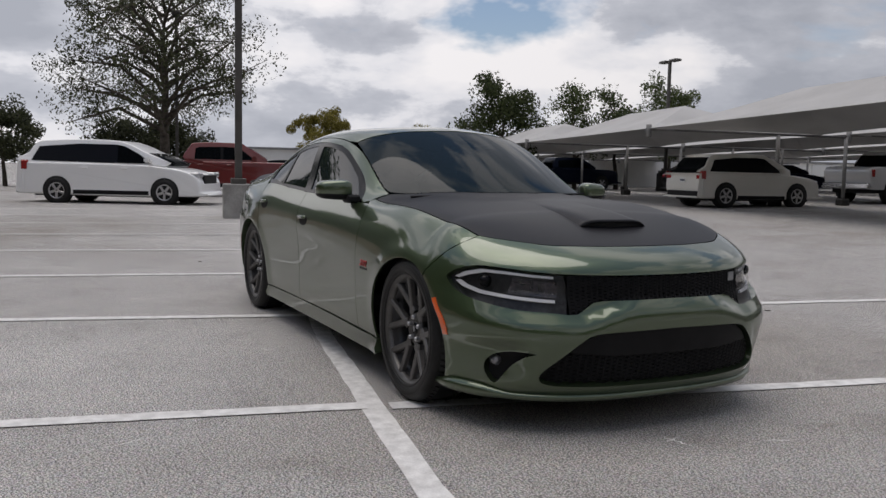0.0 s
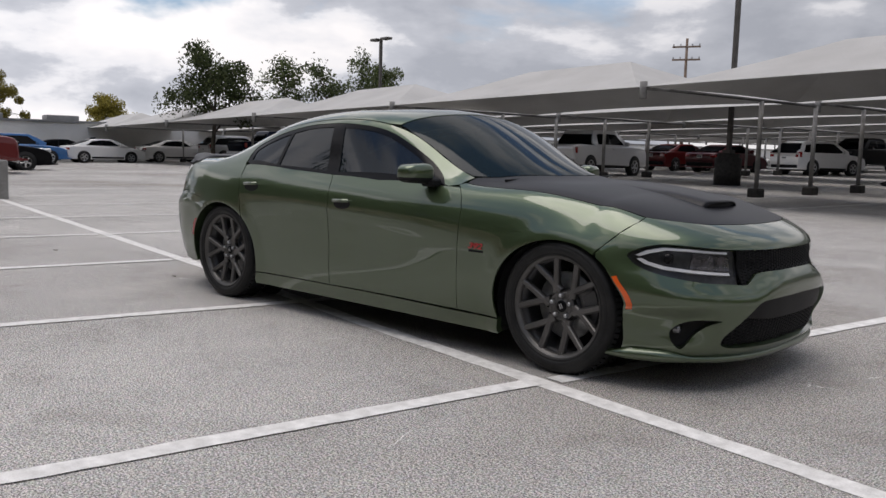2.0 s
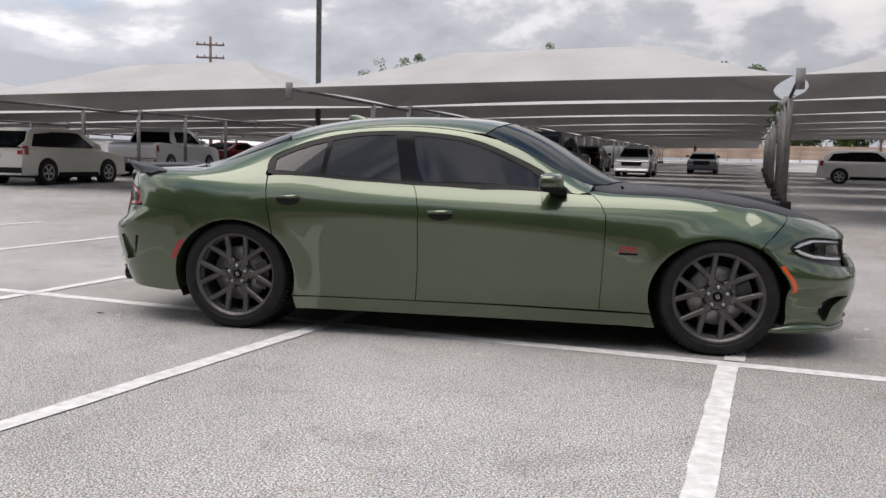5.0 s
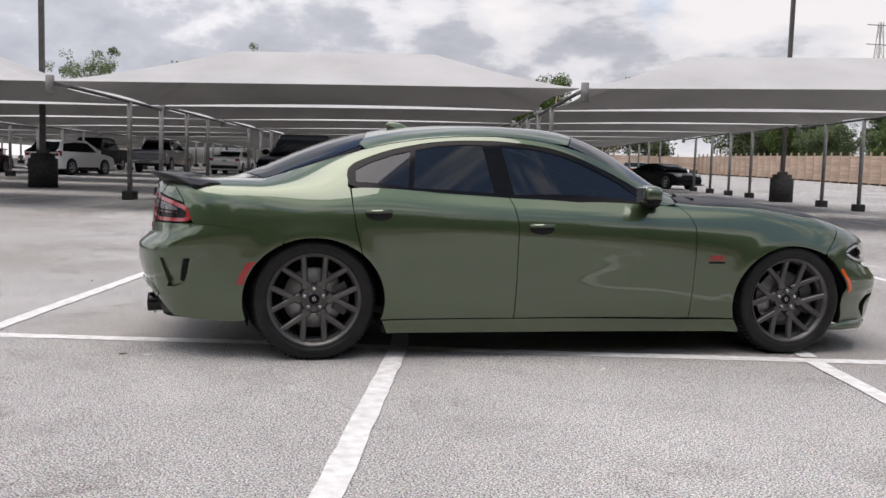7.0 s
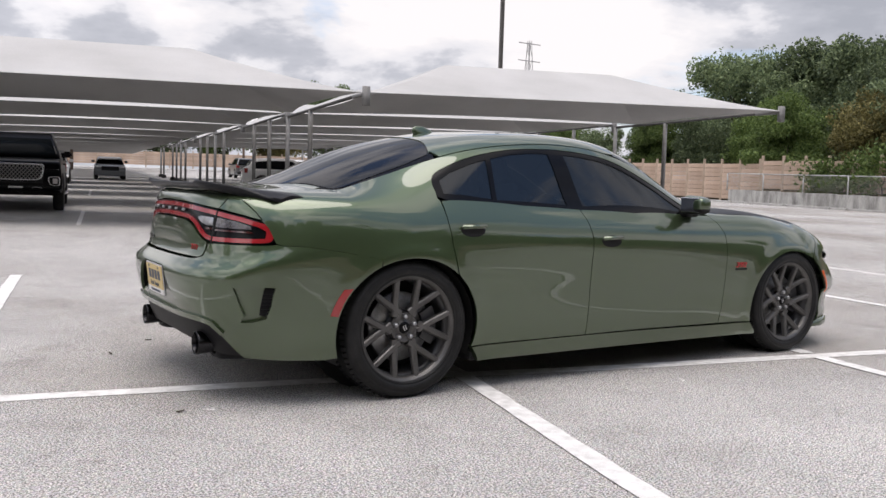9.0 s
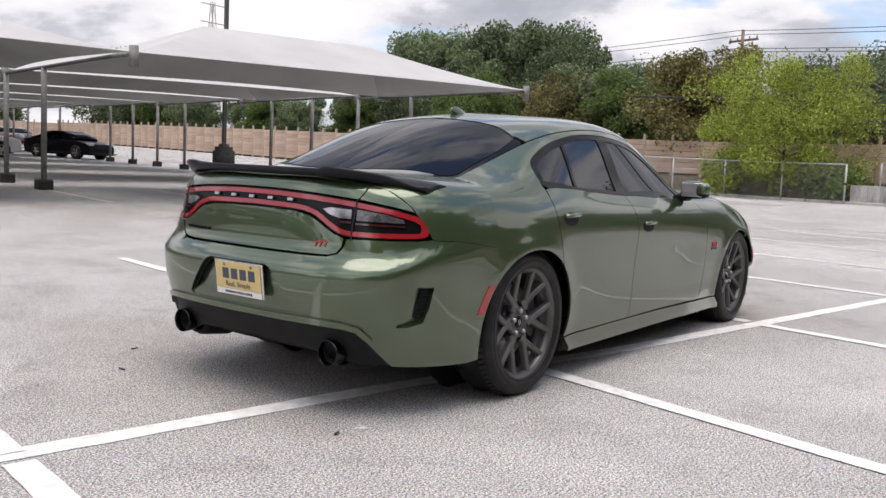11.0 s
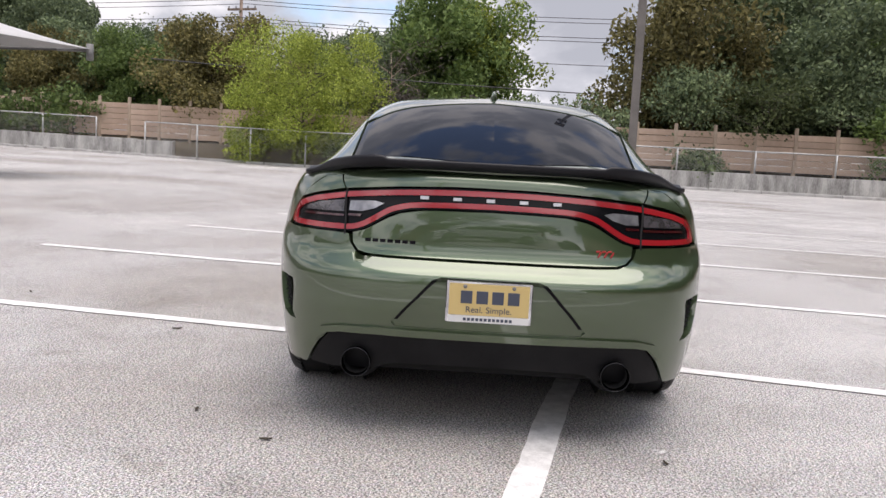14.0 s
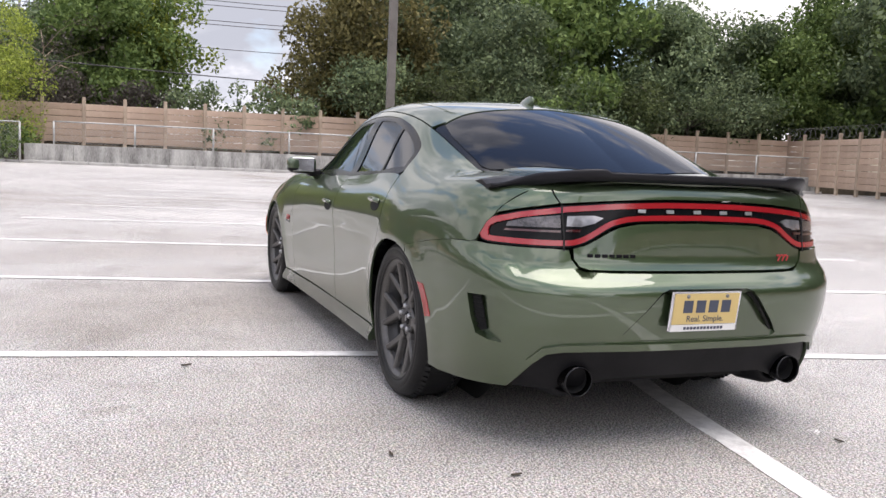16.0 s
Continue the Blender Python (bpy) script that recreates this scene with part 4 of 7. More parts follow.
def half_width(sec, z):
    i = int(np.argmax(sec[1]))
    return np.interp(z, sec[1][:i + 1], sec[0][:i + 1])


NOSE = spline([.15, .20, .27, .36, .45, .53, .565, .60, .64, .68, .72, .76, .80, .84, .88, .915, .9501],
              [3.88, 3.925, 3.95, 3.968, 3.978, 3.980, 3.968, 3.935, 3.925, 3.922, 3.910, 3.865, 3.780, 3.662, 3.52, 3.375, 3.20])
TAIL_LOW = spline([.15, .22, .30, .38, .46, .56, .63, .656, .678, .71], [-.90, -.930, -.970, -1.000, -1.028, -1.052, -1.055, -1.043, -1.013, -.985])
TAIL_HIGH = spline([.15, .60, .70, .80, .90, .97, 1.0, 1.015, 1.025, 1.031, 1.036, 1.042, 1.05, 1.066, 1.098, 1.1325],
                   [-.98, -.978, -.976, -.974, -.966, -.954, -.948, -.940, -.925, -.895, -.84, -.74, -.60, -.475, -.38, -.30])


def tail(z):
    return np.where(np.asarray(z) < 0.70, TAIL_LOW(z), TAIL_HIGH(z))


def blunt(z, front):
    return (2.25 + 0.45 * smooth(0.64, 0.50, z)) if front else (3.7 - 0.35 * smooth(0.68, 0.85, z) - 0.15 * smooth(0.9, 1.05, z))


def taper(front):
    """How far the sides draw in towards the very end."""
    return 0.0 if front else 0.085


N_X, N_S = 640, 200
GRID_X = np.linspace(-0.93, 3.80, N_X)


def full_section(x):
    if x < X_REAR or x > X_FRONT:
        front = x > X_FRONT
        sec, tip, xj = (SEC_F, NOSE, X_FRONT) if front else (SEC_R, tail, X_REAR)
        zz = np.concatenate([np.linspace(0.165, 0.80, 120), np.linspace(0.801, float(sec[1].max()), 400)])
        reach = (x - xj) / (tip(zz) - xj)
        ok = reach < 1
        zz = zz[ok]; reach = np.clip(reach[ok], 0, 1)
        n = blunt(zz, front)
        y = half_width(sec, zz) * (1 - reach ** n) ** (1 / n) * (1 - taper(front) * reach)
        y = np.append(y, 0.0); z = np.append(zz, zz[-1] + 1e-4)
    else:
        y, z = section(x)
    # a scooped door and soft flares over the wheels
    hollow = smooth(0.40, 1.25, x) * smooth(2.35, 1.75, x)
    crease = 0.755 - 0.065 * (x - 0.8)
    y = y - 0.007 * hollow * smooth(0.22, 0.60, z) * smooth(crease + 0.02, crease - 0.05, z) * (z < 0.95)
    for cx in (0.0, 3.05):
        r = np.hypot(x - cx, (z - 0.35) * 1.08)
        y = y + 0.012 * np.exp(-((r - 0.40) / 0.07) ** 2) * (z < 0.86) * smooth(0.86, 0.74, z)
    d = np.concatenate([[0], np.cumsum(np.hypot(np.diff(y), np.diff(z)))])
    s = np.linspace(0, d[-1], N_S)
    return np.interp(s, d, y), np.interp(s, d, z)


TAB = np.array([np.stack(full_section(x), 1) for x in GRID_X])      # x, s -> y, z
S_LEN = 1.9


class Skin:
    """The body's surface over (x, s): s runs from the sill to the car's middle line."""
    def at(self, p):
        fx = np.clip((p[:, 0] - GRID_X[0]) / (GRID_X[-1] - GRID_X[0]) * (N_X - 1), 0, N_X - 1.001)
        fs = np.clip(p[:, 1] / S_LEN * (N_S - 1), 0, N_S - 1.001)
        i, j = fx.astype(int), fs.astype(int)
        a, b = (fx - i)[:, None], (fs - j)[:, None]
        yz = TAB[i, j] * (1 - a) * (1 - b) + TAB[i + 1, j] * a * (1 - b) + TAB[i, j + 1] * (1 - a) * b + TAB[i + 1, j + 1] * a * b
        return np.column_stack([p[:, 0], yz])

    def column(self, x):
        f = min(max((x - GRID_X[0]) / (GRID_X[-1] - GRID_X[0]) * (N_X - 1), 0), N_X - 1.001)
        i = int(f)
        return TAB[i] * (1 - (f - i)) + TAB[i + 1] * (f - i)

    def z(self, x, z):
        c = self.column(x)
        m = int(np.argmax(c[:, 1]))
        return (x, float(np.interp(z, c[:m + 1, 1], np.arange(m + 1))) / (N_S - 1) * S_LEN)

    def y(self, x, y):
        c = self.column(x)
        k = int(np.argmax(c[:, 0]))
        k = max(k, int(np.searchsorted(c[:, 1], 0.7)))
        return (x, float(np.interp(-y, -c[k:, 0], np.arange(k, N_S))) / (N_S - 1) * S_LEN)


class Cap:
    """The nose or tail over (t, z): t is 0 in the middle and 1 where the sides begin, its sign the side."""
    def __init__(self, front):
        self.front = front
        self.sec, self.tip, self.xj = (SEC_F, NOSE, X_FRONT) if front else (SEC_R, tail, X_REAR)
        self.way = 1 if front else -1

    def at(self, p):
        t, z = p[:, 0], p[:, 1]
        at = np.abs(t)
        n = blunt(z, self.front)
        phi = (1 - np.minimum(at, 1)) * math.pi / 2
        w = half_width(self.sec, z)
        y = w * np.maximum(np.cos(phi), 1e-9) ** (2 / n) * (1 - taper(self.front) * np.sin(phi) ** (2 / n))
        x = self.xj + (self.tip(self.bent(at, z)) - self.xj) * np.sin(phi) ** (2 / n)
        if self.front:
            # the hollow round the fog lamps, under a crease
            d = 0.030 * smooth(0.425, 0.385, z) * smooth(0.21, 0.33, z) * smooth(0.42, 0.56, at) * smooth(1.0, 0.86, at)
            x, y = x - d, y - d * 0.5
        for cx in (0.0, 3.05):
            r = np.hypot(x - cx, (z - 0.35) * 1.08)
            y = y + 0.012 * np.exp(-((r - 0.40) / 0.07) ** 2) * smooth(0.86, 0.74, z) * np.minimum(1, at * 3)
        out = np.column_stack([x, y * np.sign(t), z])
        past = at > 1
        if past.any():
            q = []
            for tt, zz in zip(at[past], z[past]):
                xx = self.xj - self.way * (tt - 1) * 1.2
                q.append((xx, SKIN.z(xx, zz)[1]))
            r = SKIN.at(np.array(q))
            r[:, 1] *= np.sign(t[past])
            out[past] = r
        return out

    def bent(self, t, z):
        """The tail's shelf climbs towards the corners."""
        if self.front:      # the shelf over the bumper dips under the headlights
            return z + 0.072 * smooth(0.10, 0.27, t) * smooth(0.68, 0.60, z) * smooth(0.28, 0.48, z)
        return z - 0.075 * smooth(0.50, 0.92, t) * smooth(0.56, 0.67, z)

    def y(self, y, z):
        w, n = float(half_width(self.sec, z)), float(blunt(z, self.front))
        a, b = min(1.0, abs(y) / w), 0.0
        for _ in range(12):
            b = min(1.0, a / (1 - taper(self.front) * (1 - min(1.0, b) ** n) ** (1 / n)))
        return (math.copysign(1 - math.acos(b ** (n / 2)) / (math.pi / 2), y), z)

    def x(self, x, z, side=1):
        f = (x - self.xj) / (float(self.tip(z)) - self.xj)
        if f <= 0:
            return (side * (1 + abs(x - self.xj) / 1.2), z)
        n = float(blunt(z, self.front))
        return (side * (1 - math.asin(min(1.0, f) ** (n / 2)) / (math.pi / 2)), z)


SKIN = Skin()
FRONT_CAP, REAR_CAP = Cap(True), Cap(False)


def normals(surf, p, e=0.012):
    a = surf.at(p + [e, 0]) - surf.at(p - [e, 0])
    b = surf.at(p + [0, e]) - surf.at(p - [0, e])
    n = np.cross(a, b)
    n /= np.maximum(1e-12, np.linalg.norm(n, axis=1))[:, None]
    q = surf.at(p)
    mid = np.column_stack([np.clip(q[:, 0], 0.2, 2.9), np.zeros(len(q)), np.full(len(q), 0.6)])
    flip = np.sum(n * (q - mid), 1) < 0
    n[flip] *= -1
    return n


def inside(poly, pts):
    x, y = pts[:, 0], pts[:, 1]
    r = np.zeros(len(pts), bool)
    j = len(poly) - 1
    for i in range(len(poly)):
        (xi, yi), (xj, yj) = poly[i], poly[j]
        if yi != yj:
            r ^= ((yi > y) != (yj > y)) & (x < (xj - xi) * (y - yi) / (yj - yi) + xi)
        j = i
    return r


def dense(loop, step):
    out = []
    for a, b in zip(loop, loop[1:] + loop[:1]):
        a, b = Vector(a), Vector(b)
        n = max(1, int((b - a).length / step))
        out += [tuple(a.lerp(b, k / n)) for k in range(n)]
    return out


def curved(pts, n=6, closed=False):
    """A smooth curve through the points (Catmull-Rom)."""
    p = [Vector(q) for q in pts]
    out = []
    m = len(p)
    for i in range(m if closed else m - 1):
        a, b, c, d = (p[(i + k) % m] if closed else p[min(max(i + k, 0), m - 1)] for k in (-1, 0, 1, 2))
        for k in range(n):
            t = k / n
            out.append(tuple(0.5 * (2 * b + (c - a) * t + (2 * a - 5 * b + 4 * c - d) * t * t + (3 * b - a - 3 * c + d) * t ** 3)))
    if not closed:
        out.append(tuple(p[-1]))
    return out


def panel(name, surf, outer, holes, material, parent, label="", offset=0.0, rim=0.012, hole_rim=None, step=0.03, mirror=False, soft=0.018, even=None):
    """A skin panel: its outline in the surface's own plane, filled finely, with folded edges."""
    sx = 1.0 if isinstance(surf, Skin) else 0.8       # evens out the two directions
    loops = [dense([(a * sx, b) for a, b in l], step * 0.7) for l in [outer] + list(holes)]
    pts, edges = [], []
    for l in loops:
        k = len(pts)
        pts += l
        edges += [(k + i, k + (i + 1) % len(l)) for i in range(len(l))]
    arr = np.array(loops[0])
    lo, hi = arr.min(0), arr.max(0)
    gx, gy = np.meshgrid(np.arange(lo[0], hi[0], step), np.arange(lo[1], hi[1], step))
    gx[1::2] += step / 2
    g = np.column_stack([gx.ravel(), gy.ravel()])
    ok = inside(loops[0], g)
    for l in loops[1:]:
        ok &= ~inside(l, g)
    g = g[ok]
    edge_pts = np.array(pts)
    if len(g):
        keep = np.ones(len(g), bool)
        for c in np.array_split(np.arange(len(g)), max(1, len(g) // 400)):
            d = np.min(np.hypot(g[c][:, None, 0] - edge_pts[None, :, 0], g[c][:, None, 1] - edge_pts[None, :, 1]), 1)
            keep[c] = d > step * 0.45
        g = g[keep]
    vs, _, fs, _, _, _ = delaunay_2d_cdt([Vector(p) for p in pts] + [Vector(p) for p in g], edges, [], 0, 1e-6)
    v2 = np.array([tuple(v) for v in vs])
    cen = np.array([v2[list(f)].mean(0) for f in fs])
    ok = inside(loops[0], cen)
    for l in loops[1:]:
        ok &= ~inside(l, cen)
    fs = [f for f, k in zip(fs, ok) if k and len(f) == 3]
    q = v2 / [sx, 1]
    nor = normals(surf, q, soft)
    pos = surf.at(q)
    if even is not None:       # glass: one even curve over the whole pane
        i, j, k = even
        a, b = pos[:, i] - pos[:, i].mean(), pos[:, j] - (pos[:, j].mean() if j == 2 else 0)
        base = np.column_stack([np.ones(len(a)), a, b, a * a, a * b, b * b])
        c = np.linalg.lstsq(base, pos[:, k], rcond=None)[0]
        flat = np.zeros_like(nor)
        flat[:, k] = 1
        flat[:, i] = -(c[1] + 2 * c[3] * a + c[4] * b)
        flat[:, j] = -(c[2] + c[4] * a + 2 * c[5] * b)
        flat /= np.linalg.norm(flat, axis=1)[:, None]
        nor = flat * np.sign(np.sum(flat * nor, 1))[:, None]
    pos = pos + nor * (offset(pos)[:, None] if callable(offset) else offset)
    if mirror:
        pos[:, 1] *= -1; nor[:, 1] *= -1
    faces = []
    for a, b, c in fs:
        n = np.cross(pos[b] - pos[a], pos[c] - pos[a])
        faces.append((a, b, c) if np.dot(n, nor[a] + nor[b] + nor[c]) > 0 else (a, c, b))
    count = {}
    for f in faces:
        for a, b in zip(f, f[1:] + f[:1]):
            count[(a, b)] = True
    border = [(a, b) for a, b in count if (b, a) not in count]
    verts = [tuple(p) for p in pos]
    low = {}
    hole_set = np.zeros(len(v2), bool)
    if hole_rim is not None and len(loops) > 1:
        hole_pts = np.array([p for l in loops[1:] for p in l])
        for i in {a for e in border for a in e}:
            hole_set[i] = np.min(np.hypot(*(hole_pts - v2[i]).T)) < 1e-5
    main = len(faces)
    for a, b in border:
        for i in (a, b):
            if i not in low:
                low[i] = len(verts)
                verts.append(tuple(pos[i] - nor[i] * (hole_rim if hole_set[i] else rim)))
        faces.append((b, a, low[a], low[b]))
    me = bpy.data.meshes.new(name)
    me.from_pydata(verts, [], faces)
    me.materials.append(material)
    me.shade_smooth()
    loop_n = []
    for k, poly in enumerate(me.polygons):
        fn = poly.normal
        for vi in poly.vertices:
            loop_n.append(tuple(nor[vi]) if k < main else tuple(fn))
    me.normals_split_custom_set(loop_n)
    ob = new(name, me)
    ob.parent = parent
    return tagged(ob, label)


def both(name, *a, **k):
    return panel(name, *a, **k), panel(name, *a, mirror=True, **k)


M_GREEN = paint("metallic_olive_green_paint", (0.065, 0.096, 0.046), 0.75, 0.38)
M_MATTE = surface("satin_black_wrap", (0.008, 0.008, 0.0105), (0.013, 0.013, 0.016), scale=3, spec=0.22, rough=0.42, fine=200, bump=0.03)
M_TINT = glass("smoked_window_glass", (0.005, 0.009, 0.014), 0.06, 0.5)
M_WINDSHIELD = glass("windshield_glass", (0.006, 0.015, 0.019), 0.07, 0.25)
M_WINDSHIELD.node_tree.nodes["Principled BSDF"].inputs["IOR"].default_value = 1.38
M_REARGLASS = glass("dark_rear_glass", (0.004, 0.006, 0.011), 0.06, 0.15)
M_LENS = glass("clear_lamp_cover", (0.01, 0.01, 0.01), 0.88, 0.4, (1, 1, 1))
M_TRIM = plain("gloss_black_trim", (0.006, 0.006, 0.007), 0.15, 0, 0.0, 0.0, 0.14)
M_RED = plain("red_light_bar", (0.27, 0.011, 0.016), 0.15, 0, 0.8, emit=0.04)
M_SMOKE = plain("smoked_red_lens", (0.045, 0.006, 0.008), 0.06, 0, 1.0)
M_CLEAR_DARK = surface("smoky_reflector_lens", (0.03, 0.028, 0.03), (0.11, 0.10, 0.11), scale=30, rough=0.15, metal=0.4, coat=1.0, fine=90, bump=0.4)
M_CLEAR = surface("clear_reflector_lens", (0.10, 0.10, 0.11), (0.42, 0.42, 0.44), scale=9, rough=0.12, metal=0.5, coat=1.0, fine=25, bump=0.12)
M_LAMPBED = surface("dark_lamp_housing", (0.012, 0.012, 0.013), (0.05, 0.05, 0.052), scale=14, rough=0.3, metal=0.3, fine=60, bump=0.05)
M_ORANGE = plain("orange_side_marker", (0.75, 0.11, 0.012), 0.2, 0, 0.8)
M_RED_MARK = plain("red_side_marker", (0.30, 0.012, 0.012), 0.2, 0, 0.8)
M_WHEEL = surface("dark_grey_forged_alloy", (0.080, 0.077, 0.074), (0.130, 0.126, 0.122), scale=8, rough=0.38, metal=0.6, fine=120, bump=0.03)
M_DISC = surface("brushed_brake_disc", (0.20, 0.20, 0.20), (0.38, 0.38, 0.38), scale=20, rough=0.4, metal=0.7, fine=200)
M_CALIPER = plain("dark_brake_caliper", (0.045, 0.045, 0.047), 0.4)
M_CABIN = surface("black_cabin_cloth", (0.008, 0.008, 0.009), (0.02, 0.02, 0.021), scale=8, rough=0.9)
M_PALE = plain("pale_light_guide", (0.80, 0.80, 0.82), 0.25, 0, 0.6)
M_YELLOW = plain("yellow_plate", (0.60, 0.45, 0.18), 0.4)
M_BADGE_RED = plain("red_badge", (0.36, 0.025, 0.025), 0.3)
# for the underbody, and for dark sheets that imitate shade in openings
M_UNDER = plain("underbody_and_shade_black", (0.008, 0.008, 0.008), 0.9)

car = thing("saloon_car", "olive green four-door sports saloon with a satin black hood", "car")

G = 0.0025          # half a shut line
AR, AF = (0.41, 0.370), (0.415, 0.358)


def arch(cx, r, a0, a1, n=26):
    return [(cx + r[0] * math.cos(radians(a0 + (a1 - a0) * k / n)), 0.35 + r[1] * math.sin(radians(a0 + (a1 - a0) * k / n))) for k in range(n + 1)]


def side(points):
    return [SKIN.z(x, z) for x, z in points]


def top(points):
    return [SKIN.y(x, y) for x, y in points]


DLO_LOW = [(0.195, 1.028), (0.25, 1.012), (0.75, 0.990), (1.17, 0.971), (1.61, 0.955), (2.12, 0.946)]
DLO_UP = curved([(2.155, 0.952), (2.08, 1.015), (1.92, 1.108), (1.69, 1.212), (1.55, 1.262), (1.41, 1.291), (1.2, 1.311), (1.0, 1.315), (0.74, 1.299), (0.47, 1.246), (0.28, 1.178), (0.205, 1.135), (0.184, 1.09), (0.188, 1.05)], 4)
DLO = DLO_LOW + DLO_UP

# doors, fenders, body side
both("front_door", SKIN, side([(1.205 + G, 0.244), (2.35 - G, 0.244), (2.362 - G, 0.5), (2.368 - G, 0.70), (2.368 - G, 0.82), (2.335 - G, 0.89), (2.285 - G, 0.94), (2.14, 0.944)] + [(1.61, 0.953), (1.168 + G, 0.969), (1.19 + G, 0.92), (1.212 + G, 0.81), (1.214 + G, 0.46)]), [], M_GREEN, car)
both("rear_door", SKIN, side([(1.205 - G, 0.244), (1.214 - G, 0.46), (1.212 - G, 0.81), (1.19 - G, 0.92), (1.168 - G, 0.969), (0.75, 0.988), (0.25, 1.010), (0.205 + G, 1.004), (0.213 + G, 0.90), (0.232 + G, 0.78), (0.268 + G, 0.635)]
                             + [p for p in arch(0.0, AR, 46, -17.5, 12)]), [], M_GREEN, car)
FEN_TOP = [(x, y) for x, y in curved([(2.29, 0.762), (2.55, 0.778), (2.9, 0.770), (3.15, 0.754), (3.32, 0.736), (3.415, 0.722), (3.440, 0.716)], 3)]
both("front_fender", SKIN, side([(2.35 + G, 0.244), (2.36 + G, 0.5), (2.368 + G, 0.70), (2.368 + G, 0.82), (2.335 + G, 0.89), (2.285 + G, 0.94), (2.262, 0.953)]) + top(FEN_TOP)
     + side(curved([(3.436, 0.824), (3.412, 0.806), (3.375, 0.769), (3.325, 0.716), (3.272, 0.662)], 3)[1:-1]) + side(arch(3.05, AF, 58, 198)), [], M_GREEN, car)
both("sill", SKIN, side([(0.42, 0.168), (2.685, 0.168), (2.658, 0.232), (0.395, 0.232)]), [], M_GREEN, car, "protruding side skirt", offset=lambda p: 0.004 + 0.034 * smooth(0.236, 0.185, p[:, 2]), rim=0.04, step=0.02)

ROOF_EDGE = [(x, float(FORM[5][0](x)) + 0.004) for x in np.linspace(2.285, -0.28, 44)]
body_outline = (side([(0.268 - G, 0.628), (0.232 - G, 0.78), (0.213 - G, 0.90), (0.2 - G, 1.004), (0.185, 1.02)] + DLO_UP[::-1] + [(2.19, 0.944), (2.268, 0.957)])
                + top(ROOF_EDGE) + top([(-0.40, 0.600), (-0.55, 0.577), (-0.78, 0.574), (-0.855, 0.572)])
                + side([(-0.80, 0.99), (-0.755, 0.93), (-0.715, 0.86), (-0.69, 0.79), (-0.66, 0.782)] + curved([(-0.56, 0.778), (-0.40, 0.757), (-0.18, 0.716)], 3) + arch(0.0, AR, 116, 50, 14)))
both("body_side", SKIN, body_outline, [], M_GREEN, car)

# glass and black frames of the side windows
PANES = [[(1.205, 0.990), (2.035, 0.966), (2.05, 0.985), (1.895, 1.083), (1.675, 1.184), (1.54, 1.234), (1.41, 1.263), (1.26, 1.279), (1.132, 1.285)],
         [(0.575, 1.017), (1.082, 0.996), (1.017, 1.288), (0.90, 1.287), (0.75, 1.274), (0.60, 1.244)],
         [(0.235, 1.046), (0.545, 1.020), (0.568, 1.236), (0.47, 1.213), (0.32, 1.160), (0.235, 1.115)]]
for mir in (False, True):
    frame_ob = panel("window_trim", SKIN, side(DLO), [side(p) for p in PANES], M_TRIM, car, "gloss black window surround", offset=-0.003, mirror=mir)
    for nm, p in zip(("front_door_glass", "rear_door_glass", "quarter_glass"), PANES):
        panel(nm, SKIN, side(p), [], M_TINT, frame_ob, "smoked tinted glass", offset=-0.008, rim=0.004, mirror=mir, even=(0, 2, 1))


def whole(name, half, holes, material, label="", offset=0.0, rim=0.012, step=0.035, soft=0.03, even=None):
    """A top panel over both halves: the half outline starts and ends on the middle line."""
    a = panel(name, SKIN, half, holes, material, car, label, offset, rim, None, step, False, soft, even)
    b = panel(name, SKIN, half, holes, material, car, label, offset, rim, None, step, True, soft, even)
    me = a.data
    bm = bmesh.new(); bm.from_mesh(me); bm.from_mesh(b.data)
    mid = [f for f in bm.faces if all(abs(v.co.y) < 0.003 for v in f.verts)]
    bmesh.ops.delete(bm, geom=mid, context="FACES")
    bmesh.ops.remove_doubles(bm, verts=[v for v in bm.verts if abs(v.co.y) < 0.003], dist=0.002)
    for v in bm.verts:
        if abs(v.co.y) < 0.003:
            v.co.y = 0
    bm.to_mesh(me); bm.free()
    me.shade_smooth()
    old = b.data
    bpy.data.objects.remove(b); bpy.data.meshes.remove(old)
    return a


WS_TOP = curved([(1.73, 0.0), (1.72, 0.2), (1.68, 0.42), (1.63, 0.56), (1.60, 0.615)], 3)
WS_LOW = curved([(2.262, 0.660), (2.36, 0.56), (2.44, 0.36), (2.49, 0.18), (2.51, 0.0)], 3)
edge = lambda x, d: (x, float(FORM[5][0](x)) + d)
whole("windshield", top(WS_TOP + [edge(x, -0.004) for x in (1.75, 1.95, 2.1, 2.2)] + WS_LOW), [], M_WINDSHIELD, "dark sloping windshield glass", -0.004, 0.006, even=(0, 1, 2))
RG_TOP = curved([(0.355, 0.0), (0.345, 0.2), (0.315, 0.42), (0.27, 0.56), (0.25, 0.60)], 3)
RG_LOW = curved([(-0.245, 0.615), (-0.32, 0.56), (-0.405, 0.36), (-0.455, 0.18), (-0.47, 0.0)], 3)
whole("rear_window", top(RG_TOP + [edge(x, -0.03) for x in (0.1, -0.05, -0.16)] + RG_LOW), [], M_REARGLASS, "dark tinted rear window", -0.004, 0.006, even=(0, 1, 2))
whole("rear_window_border", top([(0.375, 0.0), (0.33, 0.42)] + [edge(x, -0.003) for x in (0.27, 0.1, -0.05, -0.2, -0.27)] + [(-0.345, 0.56), (-0.43, 0.36), (-0.48, 0.18), (-0.495, 0.0)]), [], M_TRIM, "black glass border", -0.007, 0.004)
